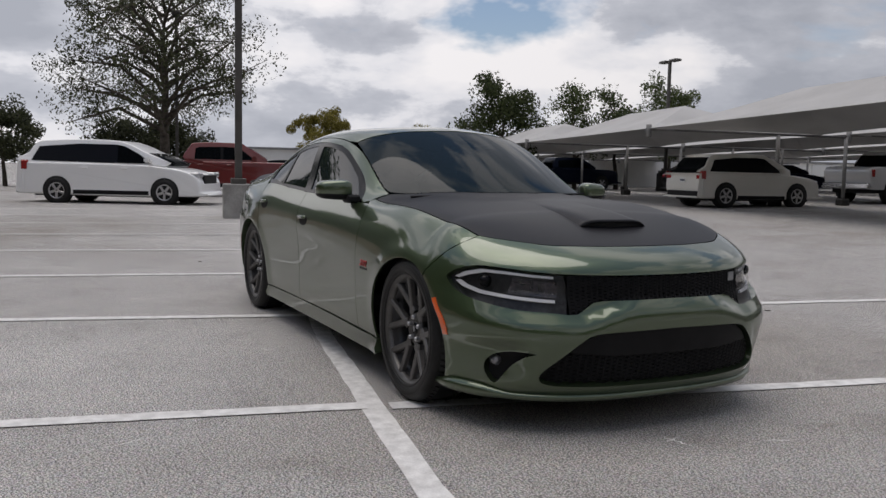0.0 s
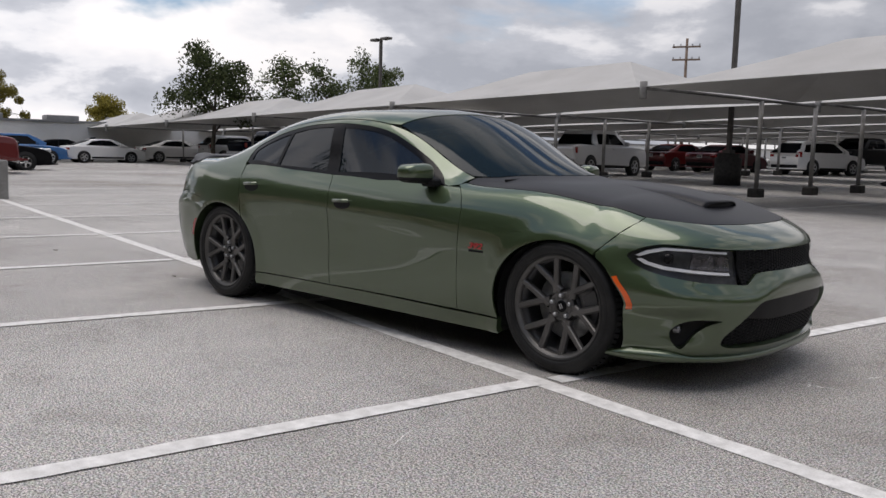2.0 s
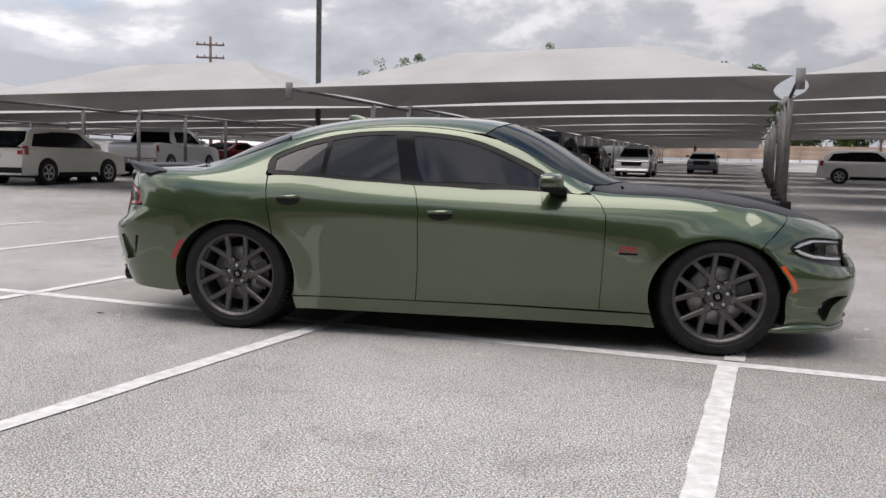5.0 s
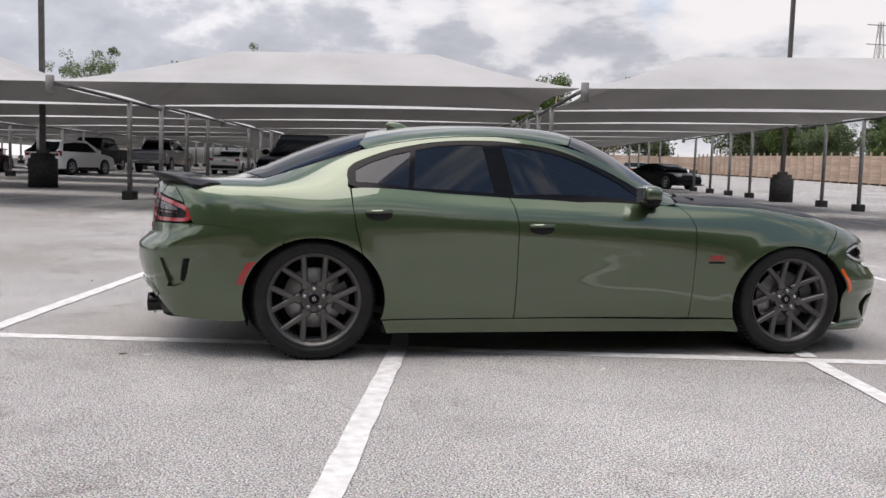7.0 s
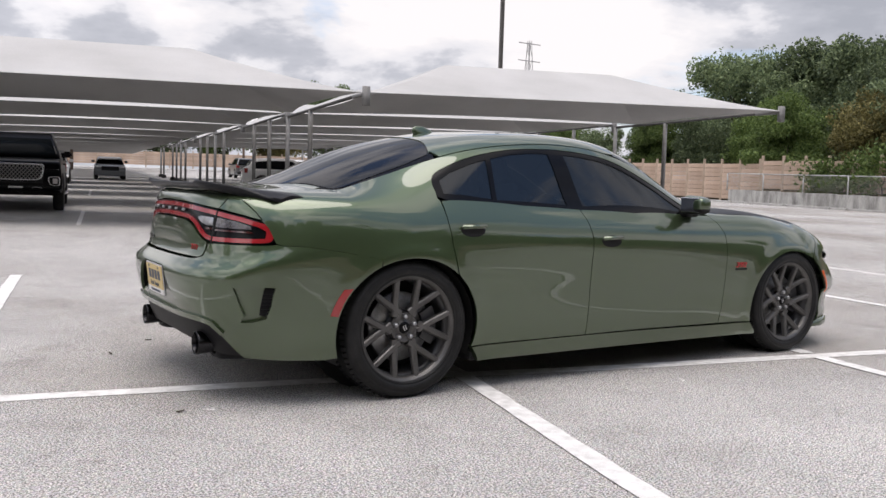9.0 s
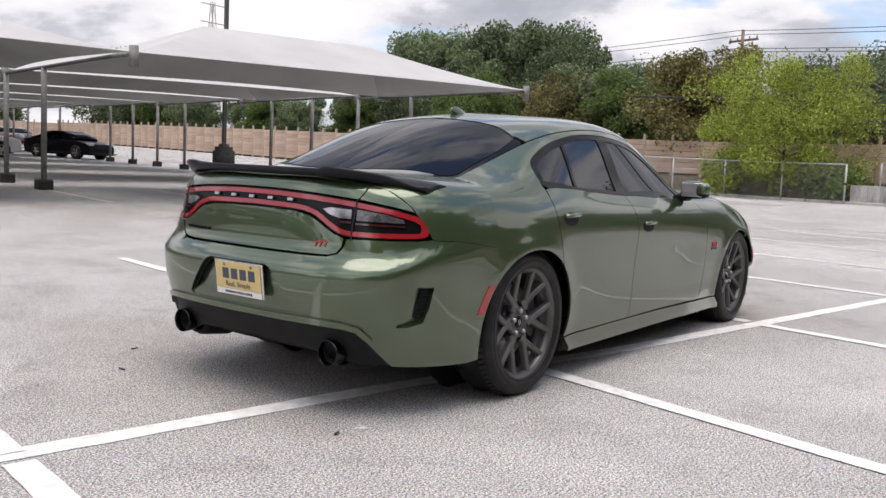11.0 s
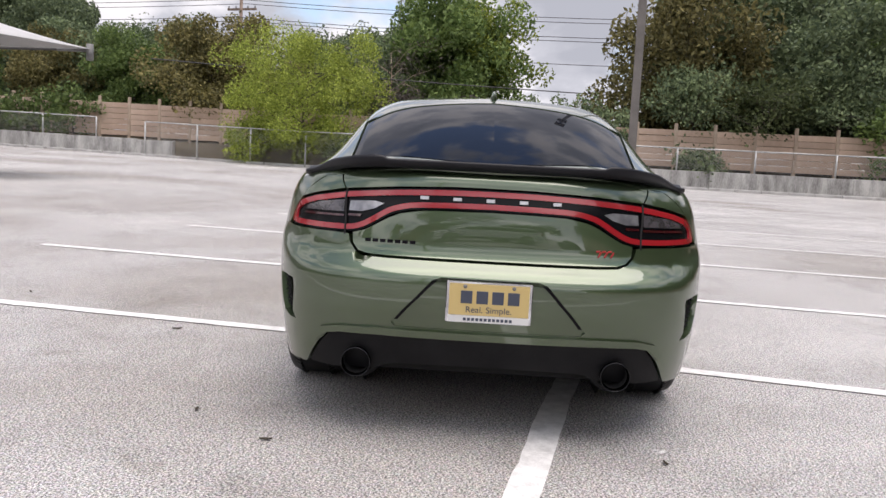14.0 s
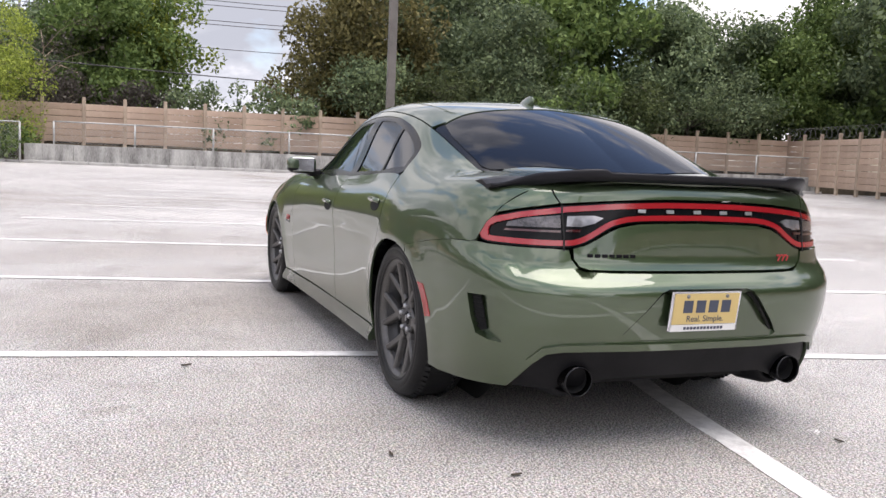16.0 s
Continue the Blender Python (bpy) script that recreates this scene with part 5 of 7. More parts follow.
whole("roof", top([(1.722, 0.0)] + [(x - 0.008, y) for x, y in WS_TOP[1:]] + [edge(x, -0.002) for x in np.linspace(1.5, 0.3, 14)] + [(0.275, 0.585)] + [(x + 0.008, y) for x, y in RG_TOP[::-1]]), [], M_GREEN, "olive green roof")
whole("deck_lid", top([(-0.50, 0.0), (-0.485, 0.18), (-0.435, 0.36), (-0.355, 0.555), (-0.41, 0.592), (-0.55, 0.572), (-0.78, 0.569), (-0.86, 0.567), (-0.885, 0.40), (-0.893, 0.0)]), [], M_GREEN, "olive green trunk deck")
HOOD_FRONT = curved([(3.436, 0.709), (3.475, 0.685), (3.56, 0.605), (3.66, 0.475), (3.722, 0.28), (3.742, 0.12), (3.746, 0.0)], 4)
hood = whole("hood", top([(2.53, 0.0), (2.515, 0.18), (2.465, 0.36), (2.385, 0.56), (2.295, 0.675), (2.30, 0.756), (2.55, 0.772), (2.9, 0.764), (3.15, 0.748), (3.32, 0.730)] + HOOD_FRONT), [], M_MATTE, "satin black hood")
cowl = bmesh.new()
box(cowl, 2.28, 2.56, -0.72, 0.72, 0.86, 0.955, bevel=0.01)
part("cowl", cowl, M_BLACKPLASTIC, car, "black wiper cowl")

# hood scoop: a low wedge, its mouth closed by a sheet of painted shade
bm = bmesh.new()
nx, ny = 16, 20
rows = []
for i in range(nx + 1):
    f = i / nx
    x = 2.93 + 0.60 * f
    row = []
    for j in range(ny + 1):
        g = -1 + 2 * j / ny
        w = 0.14 + 0.055 * f
        y = g * w
        base = float(SKIN.at(np.array([SKIN.y(x, abs(y))]))[0, 2])
        lift = 0.032 * (3 * f * f - 2 * f ** 3) * (1 - abs(g) ** 7)
        row.append(bm.verts.new((x - 0.025 * f * g * g, y, base + 0.001 + lift)))
    rows.append(row)
for i in range(nx):
    for j in range(ny):
        bm.faces.new((rows[i][j], rows[i + 1][j], rows[i + 1][j + 1], rows[i][j + 1])).smooth = True
lowr = [bm.verts.new((v.co.x - 0.008, v.co.y, v.co.z - 0.006)) for v in rows[-1]]
for j in range(ny):
    bm.faces.new((rows[-1][j], lowr[j], lowr[j + 1], rows[-1][j + 1]))
scoop = part("hood_scoop", bm, M_MATTE, hood, "raised scoop of the hood", True)
bm = bmesh.new()
prev = None
for j in range(ny + 1):
    g = -1 + 2 * j / ny
    y = g * 0.190
    x = 3.516 - 0.025 * g * g
    base = float(SKIN.at(np.array([SKIN.y(x, abs(y))]))[0, 2])
    a = bm.verts.new((x, y, base + 0.002)); b = bm.verts.new((x, y, base + 0.002 + 0.029 * (1 - abs(g) ** 7)))
    if prev:
        bm.faces.new((prev[0], a, b, prev[1]))
    prev = (a, b)
part("mouth", bm, M_UNDER, scoop, "dark sheet in place of the shade in the scoop mouth")

# ---- nose ----
F = FRONT_CAP


def mirrored(half):
    """Closes a half outline, whose ends lie on the middle line, over both sides."""
    return half + [(-t, z) for t, z in half[::-1] if abs(t) > 1e-6]


HEAD = curved([(0.50, 0.705), (0.60, 0.711), (0.71, 0.723), (0.785, 0.727), (0.838, 0.706), (0.866, 0.676), (0.868, 0.648), (0.853, 0.610), (0.81, 0.579), (0.70, 0.552), (0.58, 0.543), (0.50, 0.535)], 3)
GRILLE = [(0.0, 0.700), (0.30, 0.701), (0.497, 0.705), (0.497, 0.535), (0.465, 0.536), (0.44, 0.547), (0.41, 0.568), (0.385, 0.584), (0.34, 0.591), (0.2, 0.594), (0.0, 0.596)]
MASK = GRILLE[:2] + HEAD + GRILLE[4:]
INTAKE = curved([(0.0, 0.470), (0.30, 0.464), (0.41, 0.455), (0.47, 0.42), (0.585, 0.31), (0.612, 0.262), (0.58, 0.232), (0.45, 0.222), (0.0, 0.216)], 3)
FOG = curved([(0.635, 0.368), (0.70, 0.371), (0.758, 0.358), (0.788, 0.318), (0.782, 0.262), (0.752, 0.222), (0.732, 0.262), (0.706, 0.312), (0.672, 0.350)], 3, True)
fy = lambda pts: [F.y(y, z) for y, z in pts]
neg = lambda pts: [(-t, z) for t, z in pts]



def height_at(x, y):
    return float(SKIN.at(np.array([SKIN.y(x, y)]))[0, 2])


nose_top = [F.y(y, height_at(x + 0.007, y)) for x, y in HOOD_FRONT[::-1]]
nose_half = ([(0.0, nose_top[0][1])] + nose_top[1:] + [F.x(3.419, 0.807), F.x(3.382, 0.770), F.x(3.332, 0.717), F.x(3.285, 0.667)]
             + [F.x(x, z) for x, z in arch(3.05, AF, 55, -28, 14)] + [F.x(3.44, 0.172), F.y(0.80, 0.168), F.y(0.5, 0.166), (0.0, 0.166)])
nose = panel("front_bumper", F, mirrored(nose_half), [mirrored(fy(MASK)), mirrored(fy(INTAKE)), fy(FOG), neg(fy(FOG))], M_GREEN, car, "olive green front fascia", hole_rim=0.045, step=0.028)
grille = panel("upper_grille", F, mirrored(fy(GRILLE)), [], M_TRIM, car, "black honeycomb grille", offset=-0.04, rim=0.005, step=0.05)
intake = panel("lower_intake", F, mirrored(fy(INTAKE)), [], M_UNDER, car, "black lower air intake", offset=-0.042, rim=0.005, step=0.05)
panel("intake_bar", F, mirrored([F.y(0.0, 0.463), F.y(0.3, 0.457), F.y(0.40, 0.449), F.y(0.46, 0.415), F.y(0.505, 0.372), F.y(0.3, 0.352), (0.0, 0.350)]), [], M_BLACKPLASTIC, intake, "smooth dark crash bar", offset=-0.02, rim=0.02)


def honeycomb(surf, outline, y0, y1, z0, z1, cell, off, name, parent, bar=0.0045):
    """A net of six-sided cells laid on a cap, inside an outline of (y, z)."""
    poly = outline
    bm = bmesh.new()
    h = cell * math.sqrt(3) / 2
    seen = set()
    ny_, nz_ = int((y1 - y0) / (1.5 * cell)) + 2, int((z1 - z0) / h) + 2
    for i in range(ny_):
        for j in range(nz_):
            cy, cz = y0 + i * 1.5 * cell, z0 + (j + 0.5 * (i % 2)) * h
            c = [(cy + cell * math.cos(radians(60 * k)), cz + cell * 0.86 * math.sin(radians(60 * k))) for k in range(6)]
            for a, b in zip(c, c[1:] + c[:1]):
                key = tuple(sorted(((round(a[0], 3), round(a[1], 3)), (round(b[0], 3), round(b[1], 3)))))
                if key in seen:
                    continue
                seen.add(key)
                mid = np.array([a, b])
                if not inside(poly, mid).all():
                    continue
                q = np.array([surf.y(*a), surf.y(*b)])
                p = surf.at(q) + normals(surf, q) * off
                tube(bm, p[0], p[1], bar, bar, 4, False)
    return part(name, bm, M_BLACKPLASTIC, parent, "black honeycomb net")


def full(half):
    return half + [(-a, b) for a, b in half[::-1] if abs(a) > 1e-6]


honeycomb(F, full(GRILLE), -0.52, 0.52, 0.51, 0.71, 0.0165, -0.016, "grille_net", grille, 0.0038)
honeycomb(F, full(INTAKE), -0.56, 0.56, 0.235, 0.35, 0.020, -0.03, "intake_net", intake, 0.004)
bm = bmesh.new()
box(bm, 0, 0.004, -0.026, 0.026, -0.02, 0.02)
p = F.at(np.array([F.y(0.43, 0.668)]))[0]
bmesh.ops.transform(bm, matrix=Matrix.Translation((p[0] - 0.012, p[1], p[2])) @ Matrix.Rotation(radians(20), 4, "Z"), verts=bm.verts)
part("grille_badge", bm, M_TRIMGREY, grille, "small grey badge")
inset_loop = [(0.507, 0.699), (0.60, 0.706), (0.71, 0.718), (0.784, 0.722), (0.834, 0.702), (0.860, 0.674), (0.862, 0.649), (0.845, 0.622), (0.80, 0.604), (0.70, 0.592), (0.60, 0.583), (0.51, 0.576)]
for s in (1, -1):
    hl = panel("headlight", F, fy(HEAD) if s > 0 else neg(fy(HEAD)), [], M_LAMPBED, car, "dark slanted headlight with pale light guides", offset=-0.030, rim=0.01, step=0.03)
    lens = [(0.545, 0.676), (0.65, 0.690), (0.755, 0.694), (0.825, 0.682), (0.848, 0.668), (0.82, 0.650), (0.76, 0.621), (0.65, 0.596), (0.545, 0.583)]
    up = [(0.54, 0.696), (0.62, 0.702), (0.71, 0.713), (0.782, 0.717), (0.83, 0.698), (0.856, 0.672), (0.848, 0.668), (0.822, 0.686), (0.777, 0.703), (0.71, 0.700), (0.62, 0.690), (0.54, 0.684)]
    lo = [(0.856, 0.654), (0.842, 0.632), (0.80, 0.612), (0.70, 0.599), (0.60, 0.590), (0.54, 0.586), (0.54, 0.598), (0.60, 0.602), (0.70, 0.611), (0.793, 0.625), (0.832, 0.643), (0.846, 0.659)]
    for q in (up, lo):
        panel("light_guide", F, fy(q) if s > 0 else neg(fy(q)), [], M_PALE, hl, "pale running-light strip", offset=-0.016, rim=0.012, step=0.02)
    panel("reflector", F, fy([(0.53, 0.668), (0.69, 0.682), (0.71, 0.620), (0.53, 0.606)]) if s > 0 else neg(fy([(0.53, 0.668), (0.69, 0.682), (0.71, 0.620), (0.53, 0.606)])), [], M_CLEAR_DARK, hl, "dull inner reflector", offset=-0.024, rim=0.006, step=0.03)
    panel("lamp_cover", F, fy(inset_loop) if s > 0 else neg(fy(inset_loop)), [], M_LENS, hl, "clear lamp cover", offset=-0.004, rim=0.004, step=0.03)
    for cy in (0.76,):
        c = F.at(np.array([F.y(s * cy, 0.660)]))[0]
        bm = bmesh.new()
        lathe(bm, [(0.001, 0.0), (0.018, -0.004), (0.026, -0.012), (0.028, -0.03)], 20, "x", (c[0] - 0.012, c[1], c[2]))
        part("projector", bm, M_TRIM, hl, "glossy dark projector lens", True)
    fogp = panel("fog_recess", F, fy(FOG) if s > 0 else neg(fy(FOG)), [], M_UNDER, car, "black fog-lamp recess", offset=-0.043, rim=0.004)
    c = F.at(np.array([F.y(s * 0.752, 0.316)]))[0]
    bm = bmesh.new()
    lathe(bm, [(0.001, 0.0), (0.018, -0.002), (0.024, -0.010), (0.026, -0.03)], 20, "x", (c[0] - 0.022, c[1] - s * 0.012, c[2]))
    part("fog_lamp", bm, M_CLEAR, fogp, "small round fog lamp", True)
    # side marker along the front of the arch, and the rear one
    a0 = [F.x(x, z, s) for x, z in arch(3.05, (0.424, 0.364), 9, 35, 8)] + [F.x(x, z, s) for x, z in arch(3.05, (0.452, 0.376), 35, 9, 8)]
    panel("side_marker", F, a0, [], M_ORANGE, car, "orange side marker", offset=0.004, rim=0.008, step=0.02)
    a1 = [REAR_CAP.x(x, z, s) for x, z in arch(0.0, (0.416, 0.376), 143, 166, 8)] + [REAR_CAP.x(x, z, s) for x, z in arch(0.0, (0.455, 0.398), 166, 146, 8)]
    panel("rear_side_marker", REAR_CAP, a1, [], M_RED_MARK, car, "red side marker", offset=0.002, rim=0.006, step=0.02)

# chin splitter with turned-up ends
bm = bmesh.new()
rings = []
for k in range(61):
    t = -0.99 + 1.98 * k / 60
    p = F.at(np.array([(t, 0.172)]))[0]
    n = normals(F, np.array([(t, 0.30)]))[0]; n[2] = 0; n /= np.linalg.norm(n)
    out = 0.005 + 0.016 * (1 - smooth(0.35, 0.75, abs(t)))
    flick = smooth(0.52, 0.70, abs(t)) * smooth(0.93, 0.80, abs(t))
    out, up_ = out + 0.022 * flick, 0.030 * flick
    q = [p - n * 0.05 + [0, 0, 0.010], p + n * out + [0, 0, 0.012 + up_], p + n * (out + 0.006) + [0, 0, 0.0], p + n * out + [0, 0, -0.016], p - n * 0.06 + [0, 0, -0.018]]
    rings.append([bm.verts.new(v) for v in q])
for a, b in zip(rings, rings[1:]):
    for i in range(4):
        bm.faces.new((a[i], b[i], b[i + 1], a[i + 1])).smooth = True
bmesh.ops.recalc_face_normals(bm, faces=bm.faces)
part("chin_splitter", bm, M_GREEN, car, "olive green chin splitter")

# ---- tail ----
R = REAR_CAP
ry = lambda pts: [R.y(y, z) for y, z in pts]
BAND_UP = [(0.0, 0.967), (0.15, 0.966), (0.36, 0.957), (0.55, 0.940), (0.70, 0.913), (0.775, 0.887)]
BAND_TIP = [(0.805, 0.862), (0.815, 0.825), (0.808, 0.793)]
BAND_LOW = [(0.78, 0.785), (0.70, 0.783), (0.60, 0.783), (0.535, 0.786), (0.49, 0.799), (0.445, 0.823), (0.40, 0.851), (0.36, 0.868), (0.27, 0.883), (0.0, 0.889)]
BAND = BAND_UP + curved([BAND_UP[-1]] + BAND_TIP + [BAND_LOW[0]], 3)[1:-1] + curved(BAND_LOW, 3)


def inset(loop, d):
    """A closed outline drawn in by d."""
    out = []
    n = len(loop)
    area = sum(loop[i][0] * loop[(i + 1) % n][1] - loop[(i + 1) % n][0] * loop[i][1] for i in range(n))
    s = 1 if area > 0 else -1
    for i in range(n):
        a, b, c = (Vector(loop[(i + k) % n]) for k in (-1, 0, 1))
        t = ((b - a).normalized() + (c - b).normalized())
        t = t.normalized() if t.length > 1e-6 else (c - b).normalized()
        out.append((b.x - s * t.y * d, b.y + s * t.x * d))
    return out


def lamp_loop(yz):
    return [R.y(y, z) for y, z in yz]


BAND_FULL = full(BAND)
DIFF = [(0.0, 0.402), (0.42, 0.404), (0.56, 0.400), (0.615, 0.388), (0.655, 0.345), (0.70, 0.262), (0.712, 0.240)]
RECESS = [(0.0, 0.642), (0.18, 0.642), (0.212, 0.630), (0.275, 0.560), (0.362, 0.458), (0.345, 0.444), (0.0, 0.442)]
VENT = [(-0.700, 0.586), (-0.79, 0.590), (-0.875, 0.580), (-0.862, 0.548), (-0.825, 0.445), (-0.835, 0.416), (-0.790, 0.418), (-0.735, 0.436), (-0.716, 0.50)]
bump_half = (ry([(0.0, 0.693), (0.40, 0.695), (0.475, 0.698), (0.514, 0.711), (0.538, 0.742), (0.546, 0.774), (0.60, 0.777), (0.70, 0.777), (0.79, 0.779)])
             + [R.x(x, z) for x, z in [(-0.685, 0.785), (-0.66, 0.780)] + curved([(-0.56, 0.7772), (-0.40, 0.7562), (-0.181, 0.7154)], 3)]
             + [R.x(x, z) for x, z in arch(0.0, AR, 117, 198, 18)] + [R.x(-0.45, 0.226), R.x(-0.60, 0.230)] + ry(DIFF[::-1]))
vent_t = [R.x(x, z) for x, z in VENT]
bumper = panel("rear_bumper", R, mirrored(bump_half), [mirrored(ry(RECESS)), vent_t, neg(vent_t)], M_GREEN, car, "olive green rear bumper", rim=0.10, hole_rim=0.042, step=0.028, soft=0.03)
panel("plate_recess", R, mirrored(ry(RECESS)), [], M_GREEN, bumper, "green plate recess", offset=lambda p: -0.040 * smooth(0.445, 0.50, p[:, 2]) - 0.002, rim=0.004, step=0.02)
# outline of the black strip that paints shade down the recess side
RECESS_SHADE = [(0.206, 0.632), (0.272, 0.559), (0.357, 0.460), (0.343, 0.460), (0.258, 0.559), (0.194, 0.630)]
LIP = [(0.0, 0.406), (0.42, 0.408), (0.56, 0.404), (0.618, 0.392), (0.659, 0.348), (0.676, 0.362), (0.636, 0.414), (0.566, 0.430), (0.42, 0.436), (0.0, 0.434)]
panel("bumper_lip", R, mirrored(ry(LIP)), [], M_GREEN, bumper, "raised green lip over the diffuser", offset=0.010, rim=0.014, step=0.02)
for s in (1, -1):
    panel("recess_edge", R, ry(RECESS_SHADE) if s > 0 else neg(ry(RECESS_SHADE)), [], M_TRIM, bumper, "black strip for the shade along the plate recess", offset=-0.014, rim=0.02, step=0.02)
    sunk = lambda p: -0.012 * smooth(-0.905, -0.86, p[:, 0]) - 0.026 * smooth(-0.87, -0.745, p[:, 0])
    v = panel("vent_scoop", R, vent_t if s > 0 else neg(vent_t), [], M_GREEN, bumper, "green scooped corner", offset=sunk, rim=0.004, step=0.02)
    slit = [R.x(x, z) for x, z in [(-0.704, 0.580), (-0.748, 0.580), (-0.768, 0.448), (-0.738, 0.442), (-0.719, 0.50)]]
    mesh_ = panel("vent_mesh", R, slit if s > 0 else neg(slit), [], M_UNDER, v, "black vent mesh", offset=-0.024, rim=0.006, step=0.02)
    for k in range(7):
        z = 0.455 + 0.018 * k
        bar_ = [R.x(-0.708 - 0.012 * (0.58 - z) / 0.1, z), R.x(-0.752 - 0.012 * (0.58 - z) / 0.1, z), R.x(-0.752 - 0.012 * (0.58 - z) / 0.1, z + 0.006), R.x(-0.708 - 0.012 * (0.58 - z) / 0.1, z + 0.006)]
        panel("vent_bar", R, bar_ if s > 0 else neg(bar_), [], M_BLACKPLASTIC, mesh_, "", offset=-0.018, rim=0.004, step=0.03)
panel("diffuser", R, mirrored(ry([(0.0, 0.398), (0.42, 0.400), (0.56, 0.396), (0.61, 0.385), (0.648, 0.343), (0.695, 0.262), (0.70, 0.240), (0.60, 0.236), (0.44, 0.250), (0.36, 0.278), (0.0, 0.284)])), [], M_BLACKPLASTIC, car, "black rear diffuser", offset=-0.012, rim=0.25)

panel("trunk_face", R, mirrored(ry([(0.0, 0.883), (0.27, 0.877), (0.352, 0.862), (0.392, 0.845), (0.44, 0.817), (0.485, 0.793), (0.530, 0.780), (0.526, 0.742), (0.505, 0.716), (0.47, 0.706), (0.40, 0.704), (0.0, 0.702)])), [], M_GREEN, car, "olive green trunk lid face", rim=0.05, soft=0.05)
panel("trunk_upper", R, mirrored(ry([(0.0, 1.034), (0.30, 1.031), (0.568, 1.020), (0.566, 0.945), (0.36, 0.963), (0.15, 0.972), (0.0, 0.973)])), [], M_GREEN, car, "olive green strip over the lights", rim=0.03)
corner = ry([(0.572, 0.945), (0.70, 0.919), (0.782, 0.892), (0.815, 0.862)]) + [R.x(-0.715, 0.862), R.x(-0.757, 0.93), R.x(-0.80, 0.985)] + ry([(0.70, 1.005), (0.575, 1.02)])
both("quarter_corner", R, corner, [], M_GREEN, car, "green corner over the light", rim=0.02)

# light bar
band = panel("tail_light", R, lamp_loop(BAND_FULL), [], M_TRIM, car, "full-width tail light bar with red racetrack", offset=-0.010, rim=0.02, step=0.025)
ring_out, ring_in = inset(BAND_FULL, 0.006), inset(BAND_FULL, 0.026)
panel("red_ring", R, lamp_loop(ring_out), [lamp_loop(ring_in)], M_RED, band, "glowing red racetrack", offset=-0.002, rim=0.01, step=0.015)
for s in (1, -1):
    sg = (lambda l: l) if s > 0 else neg
    panel("reverse_lamp", R, sg(ry([(0.415, 0.897), (0.45, 0.905), (0.548, 0.900), (0.552, 0.862), (0.50, 0.862), (0.45, 0.876)])), [], M_CLEAR, band, "clear reversing lamp", offset=-0.004, rim=0.006, step=0.02)
    panel("reverse_lamp_outer", R, sg(ry([(0.572, 0.902), (0.68, 0.887), (0.735, 0.868), (0.742, 0.852), (0.572, 0.856)])), [], M_CLEAR_DARK, band, "clear outer lamp", offset=-0.004, rim=0.006, step=0.02)
    panel("brake_lamp", R, sg(ry([(0.572, 0.846), (0.742, 0.843), (0.750, 0.835), (0.572, 0.838)])), [], M_SMOKE, band, "thin red brake line", offset=-0.003, rim=0.006, step=0.02)
    panel("brake_lamp_inner", R, sg(ry([(0.50, 0.852), (0.553, 0.850), (0.555, 0.842), (0.505, 0.842)])), [], M_SMOKE, band, "thin red inner line", offset=-0.003, rim=0.006, step=0.02)
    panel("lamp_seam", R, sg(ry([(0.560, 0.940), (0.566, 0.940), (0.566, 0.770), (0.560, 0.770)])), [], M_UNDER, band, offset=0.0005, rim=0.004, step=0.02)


def bars_on(surf, spots, w, h, material, parent, name, label, lean=0.0, off=0.002):
    for y, z in spots:
        p = surf.at(np.array([surf.y(y, z)]))[0]
        n = normals(surf, np.array([surf.y(y, z)]))[0]
        m = Vector(n).to_track_quat("Z", "Y").to_matrix().to_4x4()
        bm = bmesh.new()
        box(bm, -w / 2, w / 2, -h / 2, h / 2, -0.003, off + 0.002, bevel=0.001)
        bmesh.ops.transform(bm, matrix=Matrix.Translation(p) @ m @ Matrix.Rotation(lean, 4, "Z"), verts=bm.verts)
        part(name, bm, material, parent, label)


bars_on(R, [(0.261 - 0.124 * k, 0.926) for k in range(5)], 0.032, 0.013, M_RIM_SILVER, band, "light_bar_badge", "small bright badge piece")
bars_on(R, [(0.468 - 0.0285 * k, 0.757) for k in range(7)], 0.021, 0.013, M_TRIM, car, "trunk_badge", "black raised badge piece")
bars_on(R, [(-0.398, 0.760), (-0.420, 0.760), (-0.442, 0.760)], 0.015, 0.007, M_BADGE_RED, car, "red_trunk_badge", "red slanted badge", 0.1)
bars_on(R, [(-0.404, 0.748), (-0.428, 0.748), (-0.452, 0.748)], 0.006, 0.024, M_BADGE_RED, car, "red_trunk_badge", "red slanted badge", -0.5)

# plate
PL = Matrix.Translation((-1.028, 0, 0.556)) @ Matrix.Rotation(radians(-7), 4, "Y")


def plate_part(name, bm, material, label, parent):
    bmesh.ops.transform(bm, matrix=PL, verts=bm.verts)
    return part(name, bm, material, parent, label)


bm = bmesh.new(); box(bm, -0.010, 0.0, -0.160, 0.160, -0.080, 0.080, bevel=0.003)
plate = plate_part("dealer_plate", bm, M_CHROME, "chrome-framed yellow dealer plate", car)
bm = bmesh.new(); box(bm, -0.013, -0.009, -0.148, 0.148, -0.050, 0.070); plate_part("plate_face", bm, M_YELLOW, "yellow plate face", plate)
bm = bmesh.new(); box(bm, -0.0132, -0.009, -0.150, 0.150, -0.078, -0.052); plate_part("plate_strip", bm, M_PLATE_WHITE, "pale lower strip", plate)
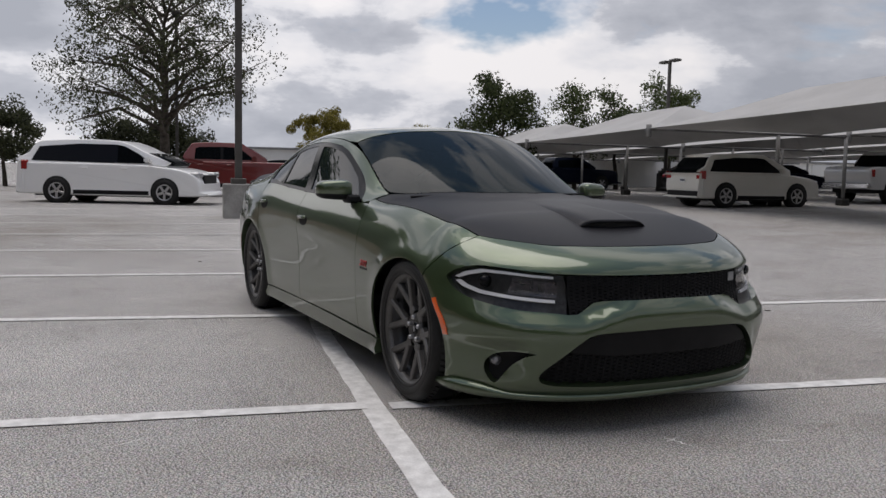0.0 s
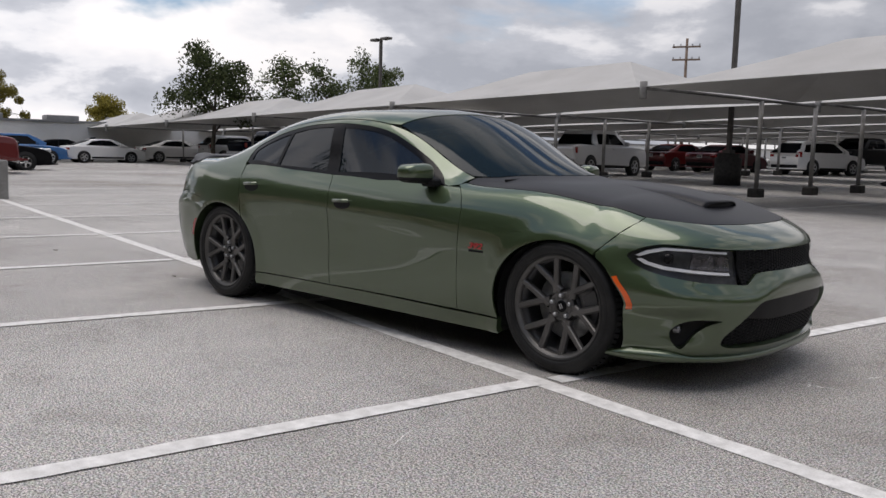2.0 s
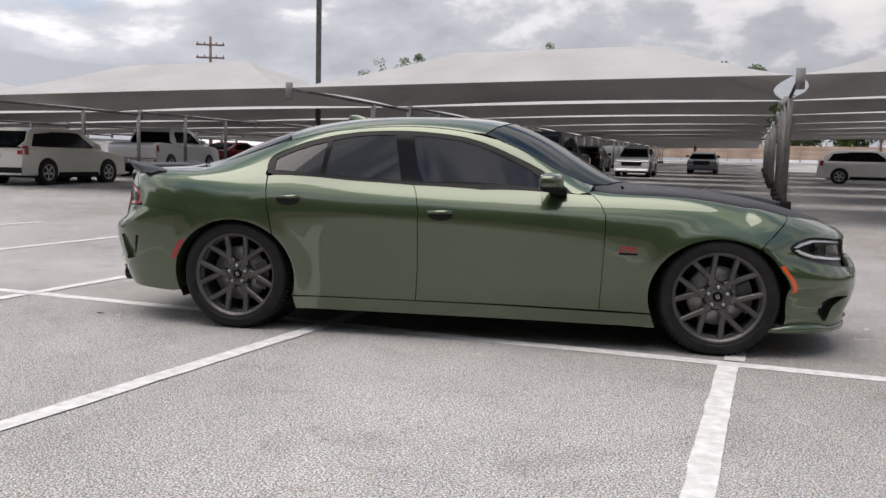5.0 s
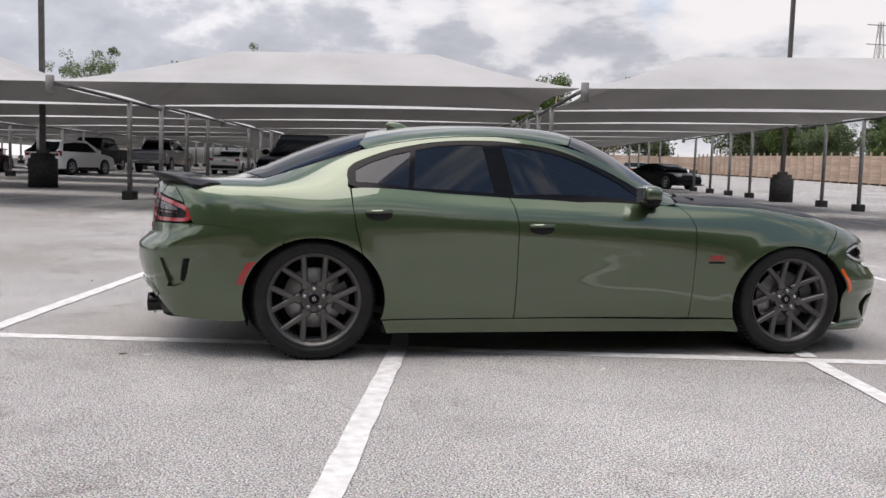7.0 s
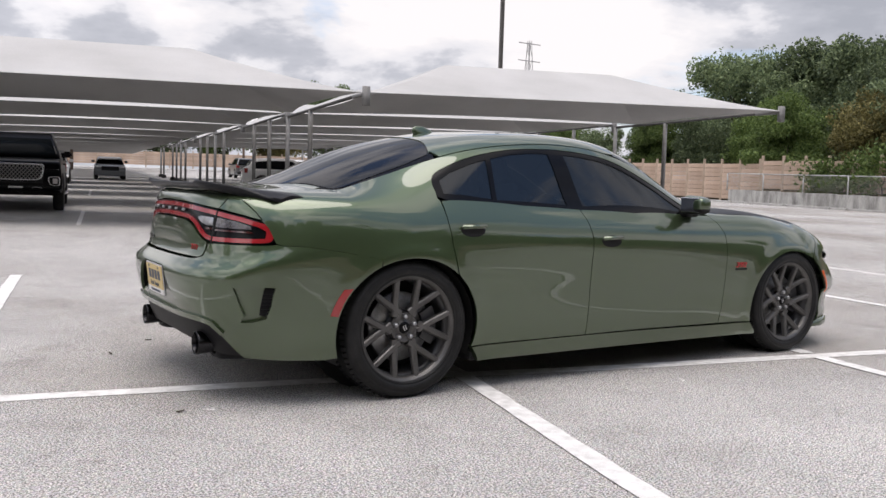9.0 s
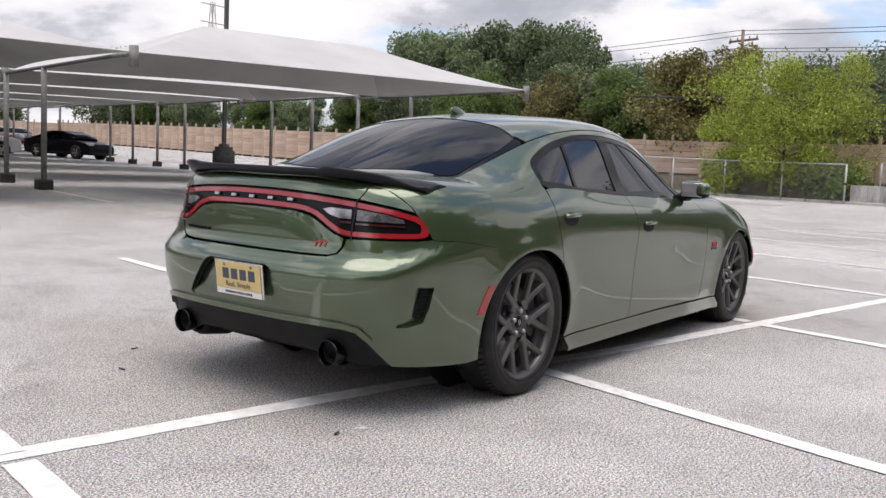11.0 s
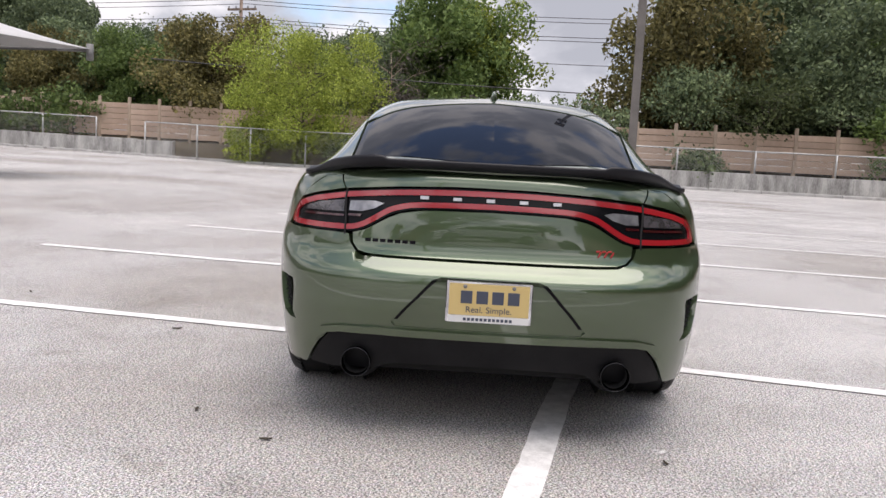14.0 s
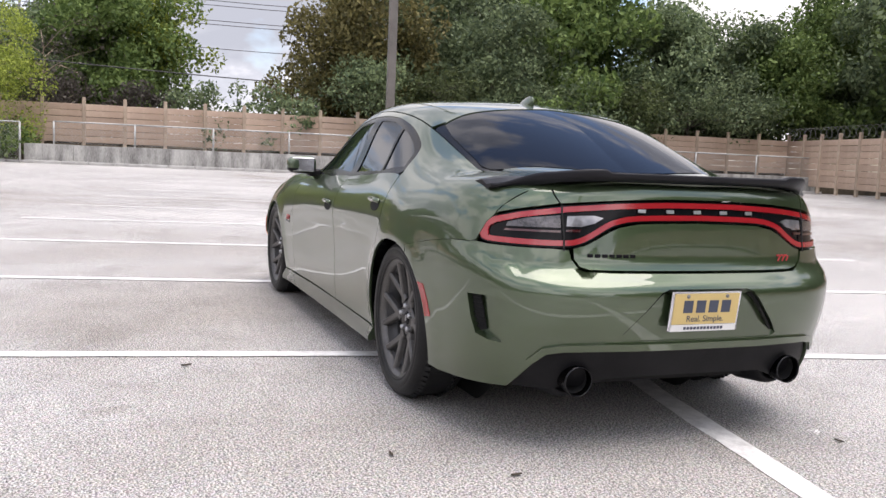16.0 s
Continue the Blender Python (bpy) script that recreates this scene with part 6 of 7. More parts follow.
for k in range(4):
    bm = bmesh.new(); box(bm, -0.0145, -0.012, 0.105 - 0.058 * k - 0.043, 0.105 - 0.058 * k, -0.005, 0.044, bevel=0.001)
    plate_part("plate_bar", bm, M_PLATE_BAR, "dark bold marking", plate)
for k in range(12):
    bm = bmesh.new(); box(bm, -0.0145, -0.012, 0.093 - 0.0155 * k - 0.011, 0.093 - 0.0155 * k, -0.071, -0.060)
    plate_part("plate_small_bar", bm, M_PLATE_BAR, "small dark marking", plate)
for s in (1, -1):
    bm = bmesh.new(); lathe(bm, [(0.001, -0.017), (0.007, -0.016), (0.008, -0.012)], 10, "x", (0, s * 0.09, 0.06)); plate_part("plate_screw", bm, M_GALV, "plate screw", plate)
words = bpy.data.curves.new("plate_words", "FONT")
words.body, words.size, words.align_x, words.align_y, words.extrude = "Real. Simple.", 0.034, "CENTER", "CENTER", 0.0006
wob = new("plate_words", words)
bpy.context.view_layer.update()
wme = bpy.data.meshes.new_from_object(wob.evaluated_get(bpy.context.evaluated_depsgraph_get()))
bpy.data.objects.remove(wob)
wme.transform(PL @ Matrix.Translation((-0.0138, 0, -0.029)) @ Matrix(((0, 0, -1, 0), (-1, 0, 0, 0), (0, 1, 0, 0), (0, 0, 0, 1))))
wme.materials.clear(); wme.materials.append(M_PLATE_BAR)
wob = new("plate_words", wme); wob.parent = plate

# exhausts
M_EXHAUST = plain("dark_chrome_pipe", (0.035, 0.035, 0.037), 0.25, 1.0)
for s in (1, -1):
    bm = bmesh.new()
    lathe(bm, [(0.048, 0.30), (0.054, 0.05), (0.058, 0.0), (0.056, -0.010), (0.053, -0.006), (0.051, 0.03), (0.050, 0.14)], 28, "x", (-0.962, s * 0.495, 0.286))
    ex = part("exhaust_tip", bm, M_EXHAUST, car, "gloss black round exhaust tip", True)
    bm = bmesh.new()
    lathe(bm, [(0.108, 0.20), (0.092, 0.05), (0.078, 0.020), (0.066, 0.022), (0.060, 0.10)], 28, "x", (-0.902, s * 0.495, 0.292))
    bm2 = bmesh.new()
    lathe(bm2, [(0.0495, 0.02), (0.049, 0.135), (0.001, 0.14)], 28, "x", (-0.962, s * 0.495, 0.286))
    part("pipe_bore", bm2, M_UNDER, ex, "flat black bore", True)
    part("exhaust_surround", bm, M_BLACKPLASTIC, ex, "black exhaust surround", True)

# spoiler
bm = bmesh.new()
rings = []
for k in range(73):
    y = -0.765 + 1.530 * k / 72
    a = abs(y)
    x_r = -0.962 + 0.29 * smooth(0.42, 0.81, a) ** 1.3
    drop = 0.045 * smooth(0.42, 0.80, a) ** 1.2
    tall = 0.036 * (1 - 0.80 * smooth(0.62, 0.75, a)) - 0.011 * float(smooth(0.43, 0.405, a))
    zb = 1.042 - drop
    x_f = x_r + 0.20 - 0.05 * smooth(0.5, 0.785, a)
    seat_z = lambda x: max(min(height_at(max(x, -0.90), a) - 0.008, zb + 0.006), zb - 0.006 - 0.008 * float(smooth(0.52, 0.70, a)))
    q = [(x_f, y, height_at(x_f, a) + 0.002), (x_f - 0.06, y, max(zb + 0.018, height_at(x_f - 0.06, a) + 0.006)), (x_r + 0.04, y, zb + tall - 0.006), (x_r, y, zb + tall), (x_r - 0.004, y, zb + tall - 0.010), (x_r + 0.022, y, seat_z(x_r + 0.022)), (x_f - 0.02, y, height_at(x_f - 0.02, a) - 0.02)]
    rings.append([bm.verts.new(v) for v in q])
for a, b in zip(rings, rings[1:]):
    for i in range(7):
        bm.faces.new((a[i], a[(i + 1) % 7], b[(i + 1) % 7], b[i])).smooth = True
bm.faces.new(rings[0]); bm.faces.new(rings[-1][::-1])
bmesh.ops.recalc_face_normals(bm, faces=bm.faces)
part("spoiler", bm, M_MATTE, car, "satin black trunk spoiler")

# ---- wheels ----
def wheel_parts(parent_car, x, s):
    wheel = new("wheel"); wheel.parent = parent_car
    wheel.matrix_world = Matrix.Translation((x, s * 0.780, 0.355)) @ Matrix.Rotation(0 if s > 0 else math.pi, 4, "Z") 
    return tagged(wheel, "dark grey twin-spoke wheel with low tyre")


def build_wheel(wheel, phase):
    bm = bmesh.new()
    prof = [(0.268, 0.108), (0.272, 0.118), (0.279, 0.1225), (0.281, 0.1205), (0.284, 0.1205), (0.286, 0.1240), (0.300, 0.1265), (0.314, 0.1265), (0.316, 0.1245), (0.319, 0.1245), (0.321, 0.1255), (0.330, 0.1215), (0.343, 0.112), (0.3515, 0.092), (0.355, 0.06), (0.356, 0.0), (0.355, -0.06), (0.3515, -0.092), (0.343, -0.112), (0.32, -0.124), (0.275, -0.116), (0.262, -0.10)]
    lathe(bm, prof, 72, "y")
    tyre = part("tyre", bm, M_TYRE, wheel, "black low-profile tyre", True)
    # tread grooves and shoulder blocks
    bm = bmesh.new()
    for k in range(72):
        for side_ in (-1, 1):
            a = 2 * math.pi * (k + 0.25 * side_) / 72
            m = Matrix.Rotation(-a, 4, "Y") @ Matrix.Translation((0.3515, side_ * 0.085, 0)) @ Matrix.Rotation(radians(side_ * 32), 4, "Z")
            box(bm, -0.010, 0.0015, -0.026, 0.026, -0.0100, 0.0100, m=m)
    tagged(part("tread", bm, M_TYRE, tyre), kind="stuff")
    bm = bmesh.new()
    lathe(bm, [(0.2475, 0.080), (0.249, 0.092), (0.257, 0.103), (0.266, 0.108), (0.2705, 0.114), (0.2705, 0.108), (0.2695, 0.09), (0.262, 0.02)], 72, "y")
    rim_ = part("rim", bm, M_WHEEL, wheel, "dark grey rim barrel", True)
    bm = bmesh.new()
    lathe(bm, [(0.238, -0.10), (0.242, 0.02), (0.2476, 0.081), (0.260, 0.02), (0.262, -0.10)], 60, "y")
    part("barrel", bm, M_CALIPER, rim_, "black inner barrel", True)
    # six pairs of parallel spokes
    for k in range(6):
        a = radians(60 * k + 30) + phase
        for off in (-1, 1):
            bm = bmesh.new()
            n = 8
            rings = []
            for i in range(n + 1):
                f = i / n
                r = 0.058 + (0.252 - 0.058) * f
                w = 0.0180 - 0.0030 * f
                yt = 0.070 + 0.032 * f ** 1.4
                d = 0.030 - 0.008 * f
                c = off * (0.054 + 0.010 * f)
                rings.append([bm.verts.new((r, yy, c + ww)) for yy, ww in ((yt - d, -w * 1.2), (yt - 0.006, -w), (yt, -w * 0.62), (yt, w * 0.62), (yt - 0.006, w), (yt - d, w * 1.2))])
            for p, q in zip(rings, rings[1:]):
                for i in range(6):
                    bm.faces.new((p[i], p[(i + 1) % 6], q[(i + 1) % 6], q[i]))
            bmesh.ops.recalc_face_normals(bm, faces=bm.faces)
            bmesh.ops.transform(bm, matrix=Matrix.Rotation(-a, 4, "Y"), verts=bm.verts)
            part("spoke", bm, M_WHEEL, rim_)
    bm = bmesh.new()
    lathe(bm, [(0.001, 0.062), (0.034, 0.062), (0.036, 0.058), (0.060, 0.058), (0.070, 0.066), (0.076, 0.066), (0.080, 0.058), (0.080, 0.035), (0.001, 0.03)], 48, "y")
    part("hub", bm, M_WHEEL, rim_, "", True)
    bm = bmesh.new()
    lathe(bm, [(0.001, 0.070), (0.026, 0.069), (0.031, 0.064), (0.031, 0.058)], 28, "y")
    part("centre_cap", bm, M_TRIM, rim_, "black centre cap", True)
    bm = bmesh.new()
    for d in (-0.006, 0.006):
        box(bm, d - 0.0028, d + 0.0028, 0.069, 0.0715, -0.013, 0.013, m=Matrix.Rotation(radians(25), 4, "Y"))
    part("cap_stripes", bm, M_RIM_SILVER, rim_, "two bright slashes")
    for k in range(5):
        a = 2 * math.pi * k / 5 + 0.3
        bm = bmesh.new()
        lathe(bm, [(0.001, 0.084), (0.010, 0.082), (0.0130, 0.074), (0.0130, 0.058)], 6, "y", (0.0575 * math.cos(a), 0, 0.0575 * math.sin(a)))
        part("lug_nut", bm, M_RIM_SILVER, rim_, "bright lug nut")
    bm = bmesh.new()
    lathe(bm, [(0.085, 0.012), (0.178, 0.012), (0.180, 0.008), (0.180, -0.012), (0.085, -0.012)], 48, "y")
    part("brake_disc", bm, M_DISC, wheel, "bare steel brake disc", True)
    bm = bmesh.new()
    lathe(bm, [(0.001, -0.02), (0.09, -0.02), (0.09, 0.03), (0.05, 0.034)], 32, "y")
    part("brake_hat", bm, M_CALIPER, wheel)
    bm = bmesh.new()
    last = None
    for k in range(9):
        a = radians(150 + k * 7.5)
        row = [bm.verts.new((r_ * math.cos(a), y_, r_ * math.sin(a))) for r_, y_ in ((0.125, -0.035), (0.205, -0.035), (0.205, 0.036), (0.125, 0.036))]
        if last:
            for i in range(4):
                bm.faces.new((last[i], last[(i + 1) % 4], row[(i + 1) % 4], row[i]))
        else:
            bm.faces.new(row)
        last = row
    bm.faces.new(last[::-1])
    bmesh.ops.recalc_face_normals(bm, faces=bm.faces)
    part("brake_caliper", bm, M_CALIPER, wheel, "black brake caliper")
    bm = bmesh.new()
    lathe(bm, [(0.001, -0.09), (0.25, -0.09), (0.25, -0.10)], 32, "y")
    part("back_shield", bm, M_UNDER, wheel)


random.seed(3)
for x in (0.0, 3.05):
    for s in (1, -1):
        w = wheel_parts(car, x, s)
        build_wheel(w, 0.0 if x < 1 else 0.16)
    for s in (1, -1):
        # dark arch liner
        r = AR if x < 1 else AF
        bm = bmesh.new()
        last = None
        for k in range(25):
            a = radians(-25 + 230 * k / 24)
            px, pz = x + (r[0] + 0.008) * math.cos(a), 0.35 + (r[1] + 0.008) * math.sin(a)
            row = [bm.verts.new((px, s * yy, pz)) for yy in (0.55, 0.855)]
            if last:
                bm.faces.new((last[0], row[0], row[1], last[1]))
            last = row
        bm.faces.new([bm.verts.new((x + (r[0] + 0.01) * math.cos(radians(15 * k)), s * 0.55, 0.35 + (r[1] + 0.01) * math.sin(radians(15 * k)))) for k in range(24)])
        part("arch_liner", bm, M_UNDER, car, "black wheel-arch liner")

# underbody
bm = bmesh.new()
box(bm, 0.40, 2.64, -0.86, 0.86, 0.155, 0.20)
box(bm, -0.78, 0.5, -0.54, 0.54, 0.225, 0.30)
box(bm, 2.55, 3.66, -0.54, 0.54, 0.155, 0.22)
box(bm, -0.70, -0.43, -0.64, 0.64, 0.245, 0.30)
box(bm, 3.47, 3.56, -0.64, 0.64, 0.175, 0.22)
part("underbody", bm, M_UNDER, car, "dark underbody")

# mirrors, handles, wipers, fin
for s in (1, -1):
    bm = bmesh.new()
    bmesh.ops.create_uvsphere(bm, u_segments=32, v_segments=16, radius=1.0)
    for v in bm.verts:
        x, y, z = v.co
        f = lambda q: math.copysign(abs(q) ** 0.55, q)
        x, y, z = f(x), f(y), f(z)
        x = x * (0.075 if x > 0 else 0.045)
        taper = 1 - 0.18 * (y * s + 1) / 2
        v.co = (2.025 + x - 0.02 * (y * s), s * 0.925 + y * 0.100, 1.012 + z * 0.064 * taper - 0.010 * (1 - taper))
    for f_ in bm.faces:
        f_.smooth = True
    low_faces = [f_ for f_ in bm.faces if f_.calc_center_median().z < 0.992]
    for f_ in low_faces:
        f_.material_index = 1
    mir = mesh_object("door_mirror", bm, [M_GREEN, M_BLACKPLASTIC], False)
    mir.parent = car
    tagged(mir, "olive green door mirror with black base")
    bm = bmesh.new()
    box(bm, -0.004, 0.004, -0.072, 0.072, -0.046, 0.046, bevel=0.003)
    bmesh.ops.transform(bm, matrix=Matrix.Translation((1.979, s * 0.922, 1.012)), verts=bm.verts)
    part("mirror_glass", bm, M_CHROME, mir, "mirror glass")
    bm = bmesh.new()
    box(bm, 2.02, 2.13, min(s * 0.79, s * 0.87), max(s * 0.79, s * 0.87), 0.935, 0.985, bevel=0.012)
    part("mirror_stalk", bm, M_BLACKPLASTIC, mir, "black mirror stalk")
    for hx, hz in ((0.365, 0.868), (1.355, 0.802)):
        q = SKIN.z(hx, hz)
        p = SKIN.at(np.array([q]))[0]
        # no cup is cut: a black oval on the skin stands for its shade
        panel_o = side([(hx + 0.078 * math.cos(a), hz - 0.012 + 0.034 * math.sin(a)) for a in [radians(15 * k) for k in range(24)]])
        panel("handle_recess", SKIN, panel_o, [], M_UNDER, car, "flat dark patch for the shade in the handle cup", offset=0.0015, rim=0.003, step=0.015, mirror=s < 0)
        bm = bmesh.new()
        box(bm, -0.080, 0.080, -0.012, 0.006, -0.008, 0.014, bevel=0.006, segments=3)
        bmesh.ops.transform(bm, matrix=Matrix.Translation((p[0], s * (p[1] + 0.012), p[2] + 0.006)) @ Matrix.Rotation(radians(-2), 4, "Y"), verts=bm.verts)
        part("door_handle", bm, M_GREEN, car, "olive green door handle", True)
    q = SKIN.at(np.array([SKIN.z(2.502, 0.622)]))[0]
    figures = bpy.data.curves.new("fender_badge", "FONT")
    figures.body, figures.size, figures.align_x, figures.align_y, figures.extrude, figures.shear, figures.offset = "392", 0.046, "CENTER", "CENTER", 0.003, 0.25, 0.0012
    fob = new("fender_badge", figures)
    bpy.context.view_layer.update()
    fme = bpy.data.meshes.new_from_object(fob.evaluated_get(bpy.context.evaluated_depsgraph_get()))
    bpy.data.objects.remove(fob)
    fme.transform(Matrix.Translation((q[0], s * (q[1] + 0.002), q[2] + 0.002)) @ Matrix(((-s * 1.5, 0, 0, 0), (0, 0, s, 0), (0, 1, 0, 0), (0, 0, 0, 1))))
    fme.materials.clear(); fme.materials.append(M_BADGE_RED)
    fob = new("fender_badge", fme); fob.parent = car
    tagged(fob, "raised red numerals")
    q = SKIN.at(np.array([SKIN.z(2.51, 0.600)]))[0]
    bm = bmesh.new(); box(bm, -0.055, 0.055, -0.002, 0.003, -0.006, 0.006, bevel=0.001)
    bmesh.ops.transform(bm, matrix=Matrix.Translation((q[0], s * q[1], q[2] - 0.003)), verts=bm.verts)
    part("fender_badge_line", bm, M_TRIM, car, "dark badge line")
for y0, y1 in ((-0.62, -0.02), (-0.02, 0.56)):
    bm = bmesh.new()
    tube(bm, (2.47, y0, 0.985), (2.455, y1, 1.012), 0.008, 0.006, 6)
    part("wiper", bm, M_BLACKPLASTIC, car, "black wiper arm")
bm = bmesh.new()
bmesh.ops.create_uvsphere(bm, u_segments=16, v_segments=10, radius=1.0)
for v in bm.verts:
    z = max(v.co.z, -0.1)
    v.co = (0.60 + 0.085 * v.co.x - 0.05 * max(0, z) + 0.0, 0.026 * v.co.y * (1 - 0.6 * max(0, z)), 1.392 + 0.055 * z)
part("antenna_fin", bm, M_GREEN, car, "small antenna fin", True)

# cabin
bm = bmesh.new(); box(bm, 1.95, 2.42, -0.72, 0.72, 0.62, 0.93, bevel=0.06, segments=3); part("dashboard", bm, M_CABIN, car)
bm = bmesh.new(); box(bm, 0.15, 2.4, -0.78, 0.78, 0.26, 0.30); part("cabin_floor", bm, M_CABIN, car)
bm = bmesh.new(); box(bm, -0.40, 0.22, -0.66, 0.66, 0.93, 1.0, bevel=0.03); part("parcel_shelf", bm, M_CABIN, car)
for y in (-0.38, 0.38):
    bm = bmesh.new()
    box(bm, 1.05, 1.55, y - 0.25, y + 0.25, 0.35, 0.55, bevel=0.06, segments=3)
    seat = part("front_seat", bm, M_CABIN, car, "black front seat", True)
    bm = bmesh.new(); box(bm, -0.09, 0.09, -0.24, 0.24, 0.0, 0.64, bevel=0.07, segments=3, m=Matrix.Translation((1.08, y, 0.5)) @ Matrix.Rotation(radians(-18), 4, "Y")); part("backrest", bm, M_CABIN, seat, "", True)
    bm = bmesh.new(); box(bm, -0.05, 0.05, -0.13, 0.13, 0.0, 0.18, bevel=0.04, segments=3, m=Matrix.Translation((0.87, y, 1.10)) @ Matrix.Rotation(radians(-12), 4, "Y")); part("headrest", bm, M_CABIN, seat, "", True)
bm = bmesh.new(); box(bm, 0.05, 0.35, -0.62, 0.62, 0.45, 1.02, bevel=0.08, segments=3); bench = part("rear_bench", bm, M_CABIN, car, "black rear bench", True)
for y in (-0.35, 0.35):
    bm = bmesh.new(); box(bm, 0.02, 0.12, y - 0.13, y + 0.13, 1.0, 1.14, bevel=0.04, segments=3); part("headrest", bm, M_CABIN, bench, "", True)
bm = bmesh.new()
lathe(bm, [(0.185 + 0.014 * math.cos(radians(45 * k)), 0.014 * math.sin(radians(45 * k))) for k in range(8)], 28, "x", closed=True)
bmesh.ops.transform(bm, matrix=Matrix.Translation((1.83, 0.38, 0.86)) @ Matrix.Rotation(radians(22), 4, "Y"), verts=bm.verts)
part("steering_wheel", bm, M_CABIN, car, "", True)
bm = bmesh.new(); box(bm, 1.80, 1.83, -0.12, 0.12, 1.26, 1.33, bevel=0.012); part("rear_view_mirror", bm, M_CABIN, car)

# ---- the other parked vehicles ----
def extrude_profile(bm, outline, half_y, round_in=0.05, edge_in=0.045):
    """A side outline drawn across the vehicle, rounded at the two sides. half_y gives the half width at a height."""
    outline = curved(outline, 3, True)
    n = len(outline)
    layers = []
    turns = [0, 22, 45, 68, 90]
    norm = []
    area = sum(outline[i][0] * outline[(i + 1) % n][1] - outline[(i + 1) % n][0] * outline[i][1] for i in range(n))
    for i in range(n):
        d = Vector(outline[(i + 1) % n]) - Vector(outline[i - 1])
        d.normalize()
        norm.append(Vector((d.y, -d.x)) * (1 if area > 0 else -1))
    for s, order in ((-1, turns), (1, turns[::-1])):
        for a in order:
            c, e = 1 - math.sin(radians(a)), 1 - math.cos(radians(a))
            layers.append([bm.verts.new((x - k.x * edge_in * c * 1.5, s * (half_y(z) - round_in * 1.5 * e), z - k.y * edge_in * c * 1.2)) for (x, z), k in zip(outline, norm)])
    for a, b in zip(layers, layers[1:]):
        for i in range(n):
            bm.faces.new((a[i], a[(i + 1) % n], b[(i + 1) % n], b[i])).smooth = True
    bm.faces.new(layers[0]); bm.faces.new(layers[-1][::-1])
    bmesh.ops.recalc_face_normals(bm, faces=bm.faces)


SHAPES = {
    "suv": dict(w=1.93, wb=2.82, r=0.37, low=[(-2.28, .38), (-2.36, .62), (-2.34, .98), (-2.22, 1.08), (0.2, 1.08), (1.05, 1.06), (1.75, 1.0), (2.18, .9), (2.32, .72), (2.33, .42), (2.2, .27), (-2.15, .27)],
                cab=[(-2.24, 1.06), (-2.1, 1.3), (-1.86, 1.6), (-1.5, 1.69), (-.7, 1.71), (.1, 1.70), (.38, 1.64), (1.18, 1.04)],
                win=[[(-1.98, 1.13), (-1.74, 1.5), (-1.08, 1.56), (-1.08, 1.12)], [(-.98, 1.12), (-.98, 1.58), (-.12, 1.59), (-.06, 1.12)], [(.02, 1.12), (-.04, 1.59), (.24, 1.56), (.84, 1.12)]]),
    "van": dict(w=1.98, wb=3.03, r=0.345, low=[(-2.46, .36), (-2.54, .7), (-2.51, 1.06), (-2.42, 1.13), (.2, 1.12), (1.25, 1.07), (1.95, .98), (2.36, .82), (2.5, .62), (2.5, .38), (2.35, .24), (-2.3, .24)],
                cab=[(-2.46, 1.1), (-2.36, 1.4), (-2.2, 1.65), (-1.9, 1.74), (-.9, 1.78), (-.1, 1.77), (.35, 1.70), (.85, 1.48), (1.55, 1.05)],
                win=[[(-2.26, 1.17), (-2.08, 1.56), (-1.0, 1.65), (-1.0, 1.15)], [(-.93, 1.15), (-.93, 1.655), (.06, 1.645), (.1, 1.14)], [(.18, 1.14), (.14, 1.64), (.36, 1.59), (.75, 1.40), (1.14, 1.14)]]),
    "pickup": dict(w=2.02, wb=3.6, r=0.42, low=[(-2.86, .58), (-2.95, .8), (-2.94, 1.28), (-1.3, 1.29), (-1.26, 1.27), (1.15, 1.27), (2.2, 1.25), (2.66, 1.20), (2.85, 1.08), (2.9, .8), (2.9, .55), (2.75, .42), (-2.6, .5)],
                   cab=[(-1.34, 1.22), (-1.27, 1.8), (-1.03, 1.92), (-.2, 1.95), (.42, 1.93), (.66, 1.85), (1.42, 1.2)],
                   win=[[(-1.12, 1.34), (-1.08, 1.72), (-.94, 1.77), (-.22, 1.79), (-.22, 1.34)], [(-.12, 1.34), (-.12, 1.79), (.44, 1.77), (.98, 1.34)]]),
    "sedan": dict(w=1.85, wb=2.8, r=0.335, low=[(-2.3, .36), (-2.4, .62), (-2.37, .93), (-2.2, 1.0), (-1.6, 1.03), (.0, 1.0), (.98, .97), (1.7, .9), (2.2, .76), (2.34, .56), (2.33, .34), (2.2, .22), (-2.15, .22)],
                  cab=[(-1.85, 1.0), (-1.4, 1.2), (-.95, 1.37), (-.5, 1.44), (.1, 1.45), (.4, 1.40), (1.2, .96)],
                  win=[[(-1.25, 1.06), (-.88, 1.31), (-.36, 1.37), (-.36, 1.04)], [(-.28, 1.04), (-.28, 1.375), (.18, 1.365), (.72, 1.04)]]),
}
PAINTS = {}


def car_paint(key):
    table = {"white": (0.84, 0.84, 0.83), "cream": (0.72, 0.70, 0.64), "red": (0.13, 0.009, 0.009), "dark red": (0.09, 0.008, 0.012), "black": (0.004, 0.004, 0.005), "blue": (0.01, 0.11, 0.32),
             "navy": (0.005, 0.008, 0.02), "silver": (0.62, 0.62, 0.62), "grey": (0.09, 0.095, 0.10)}
    if key not in PAINTS:
        PAINTS[key] = paint(key.replace(" ", "_") + "_vehicle_paint", table[key], 0.0 if key in ("white", "cream", "black") else 0.25, 0.3, 0.05 if key in ("black", "navy") else 0.6)
    return PAINTS[key]


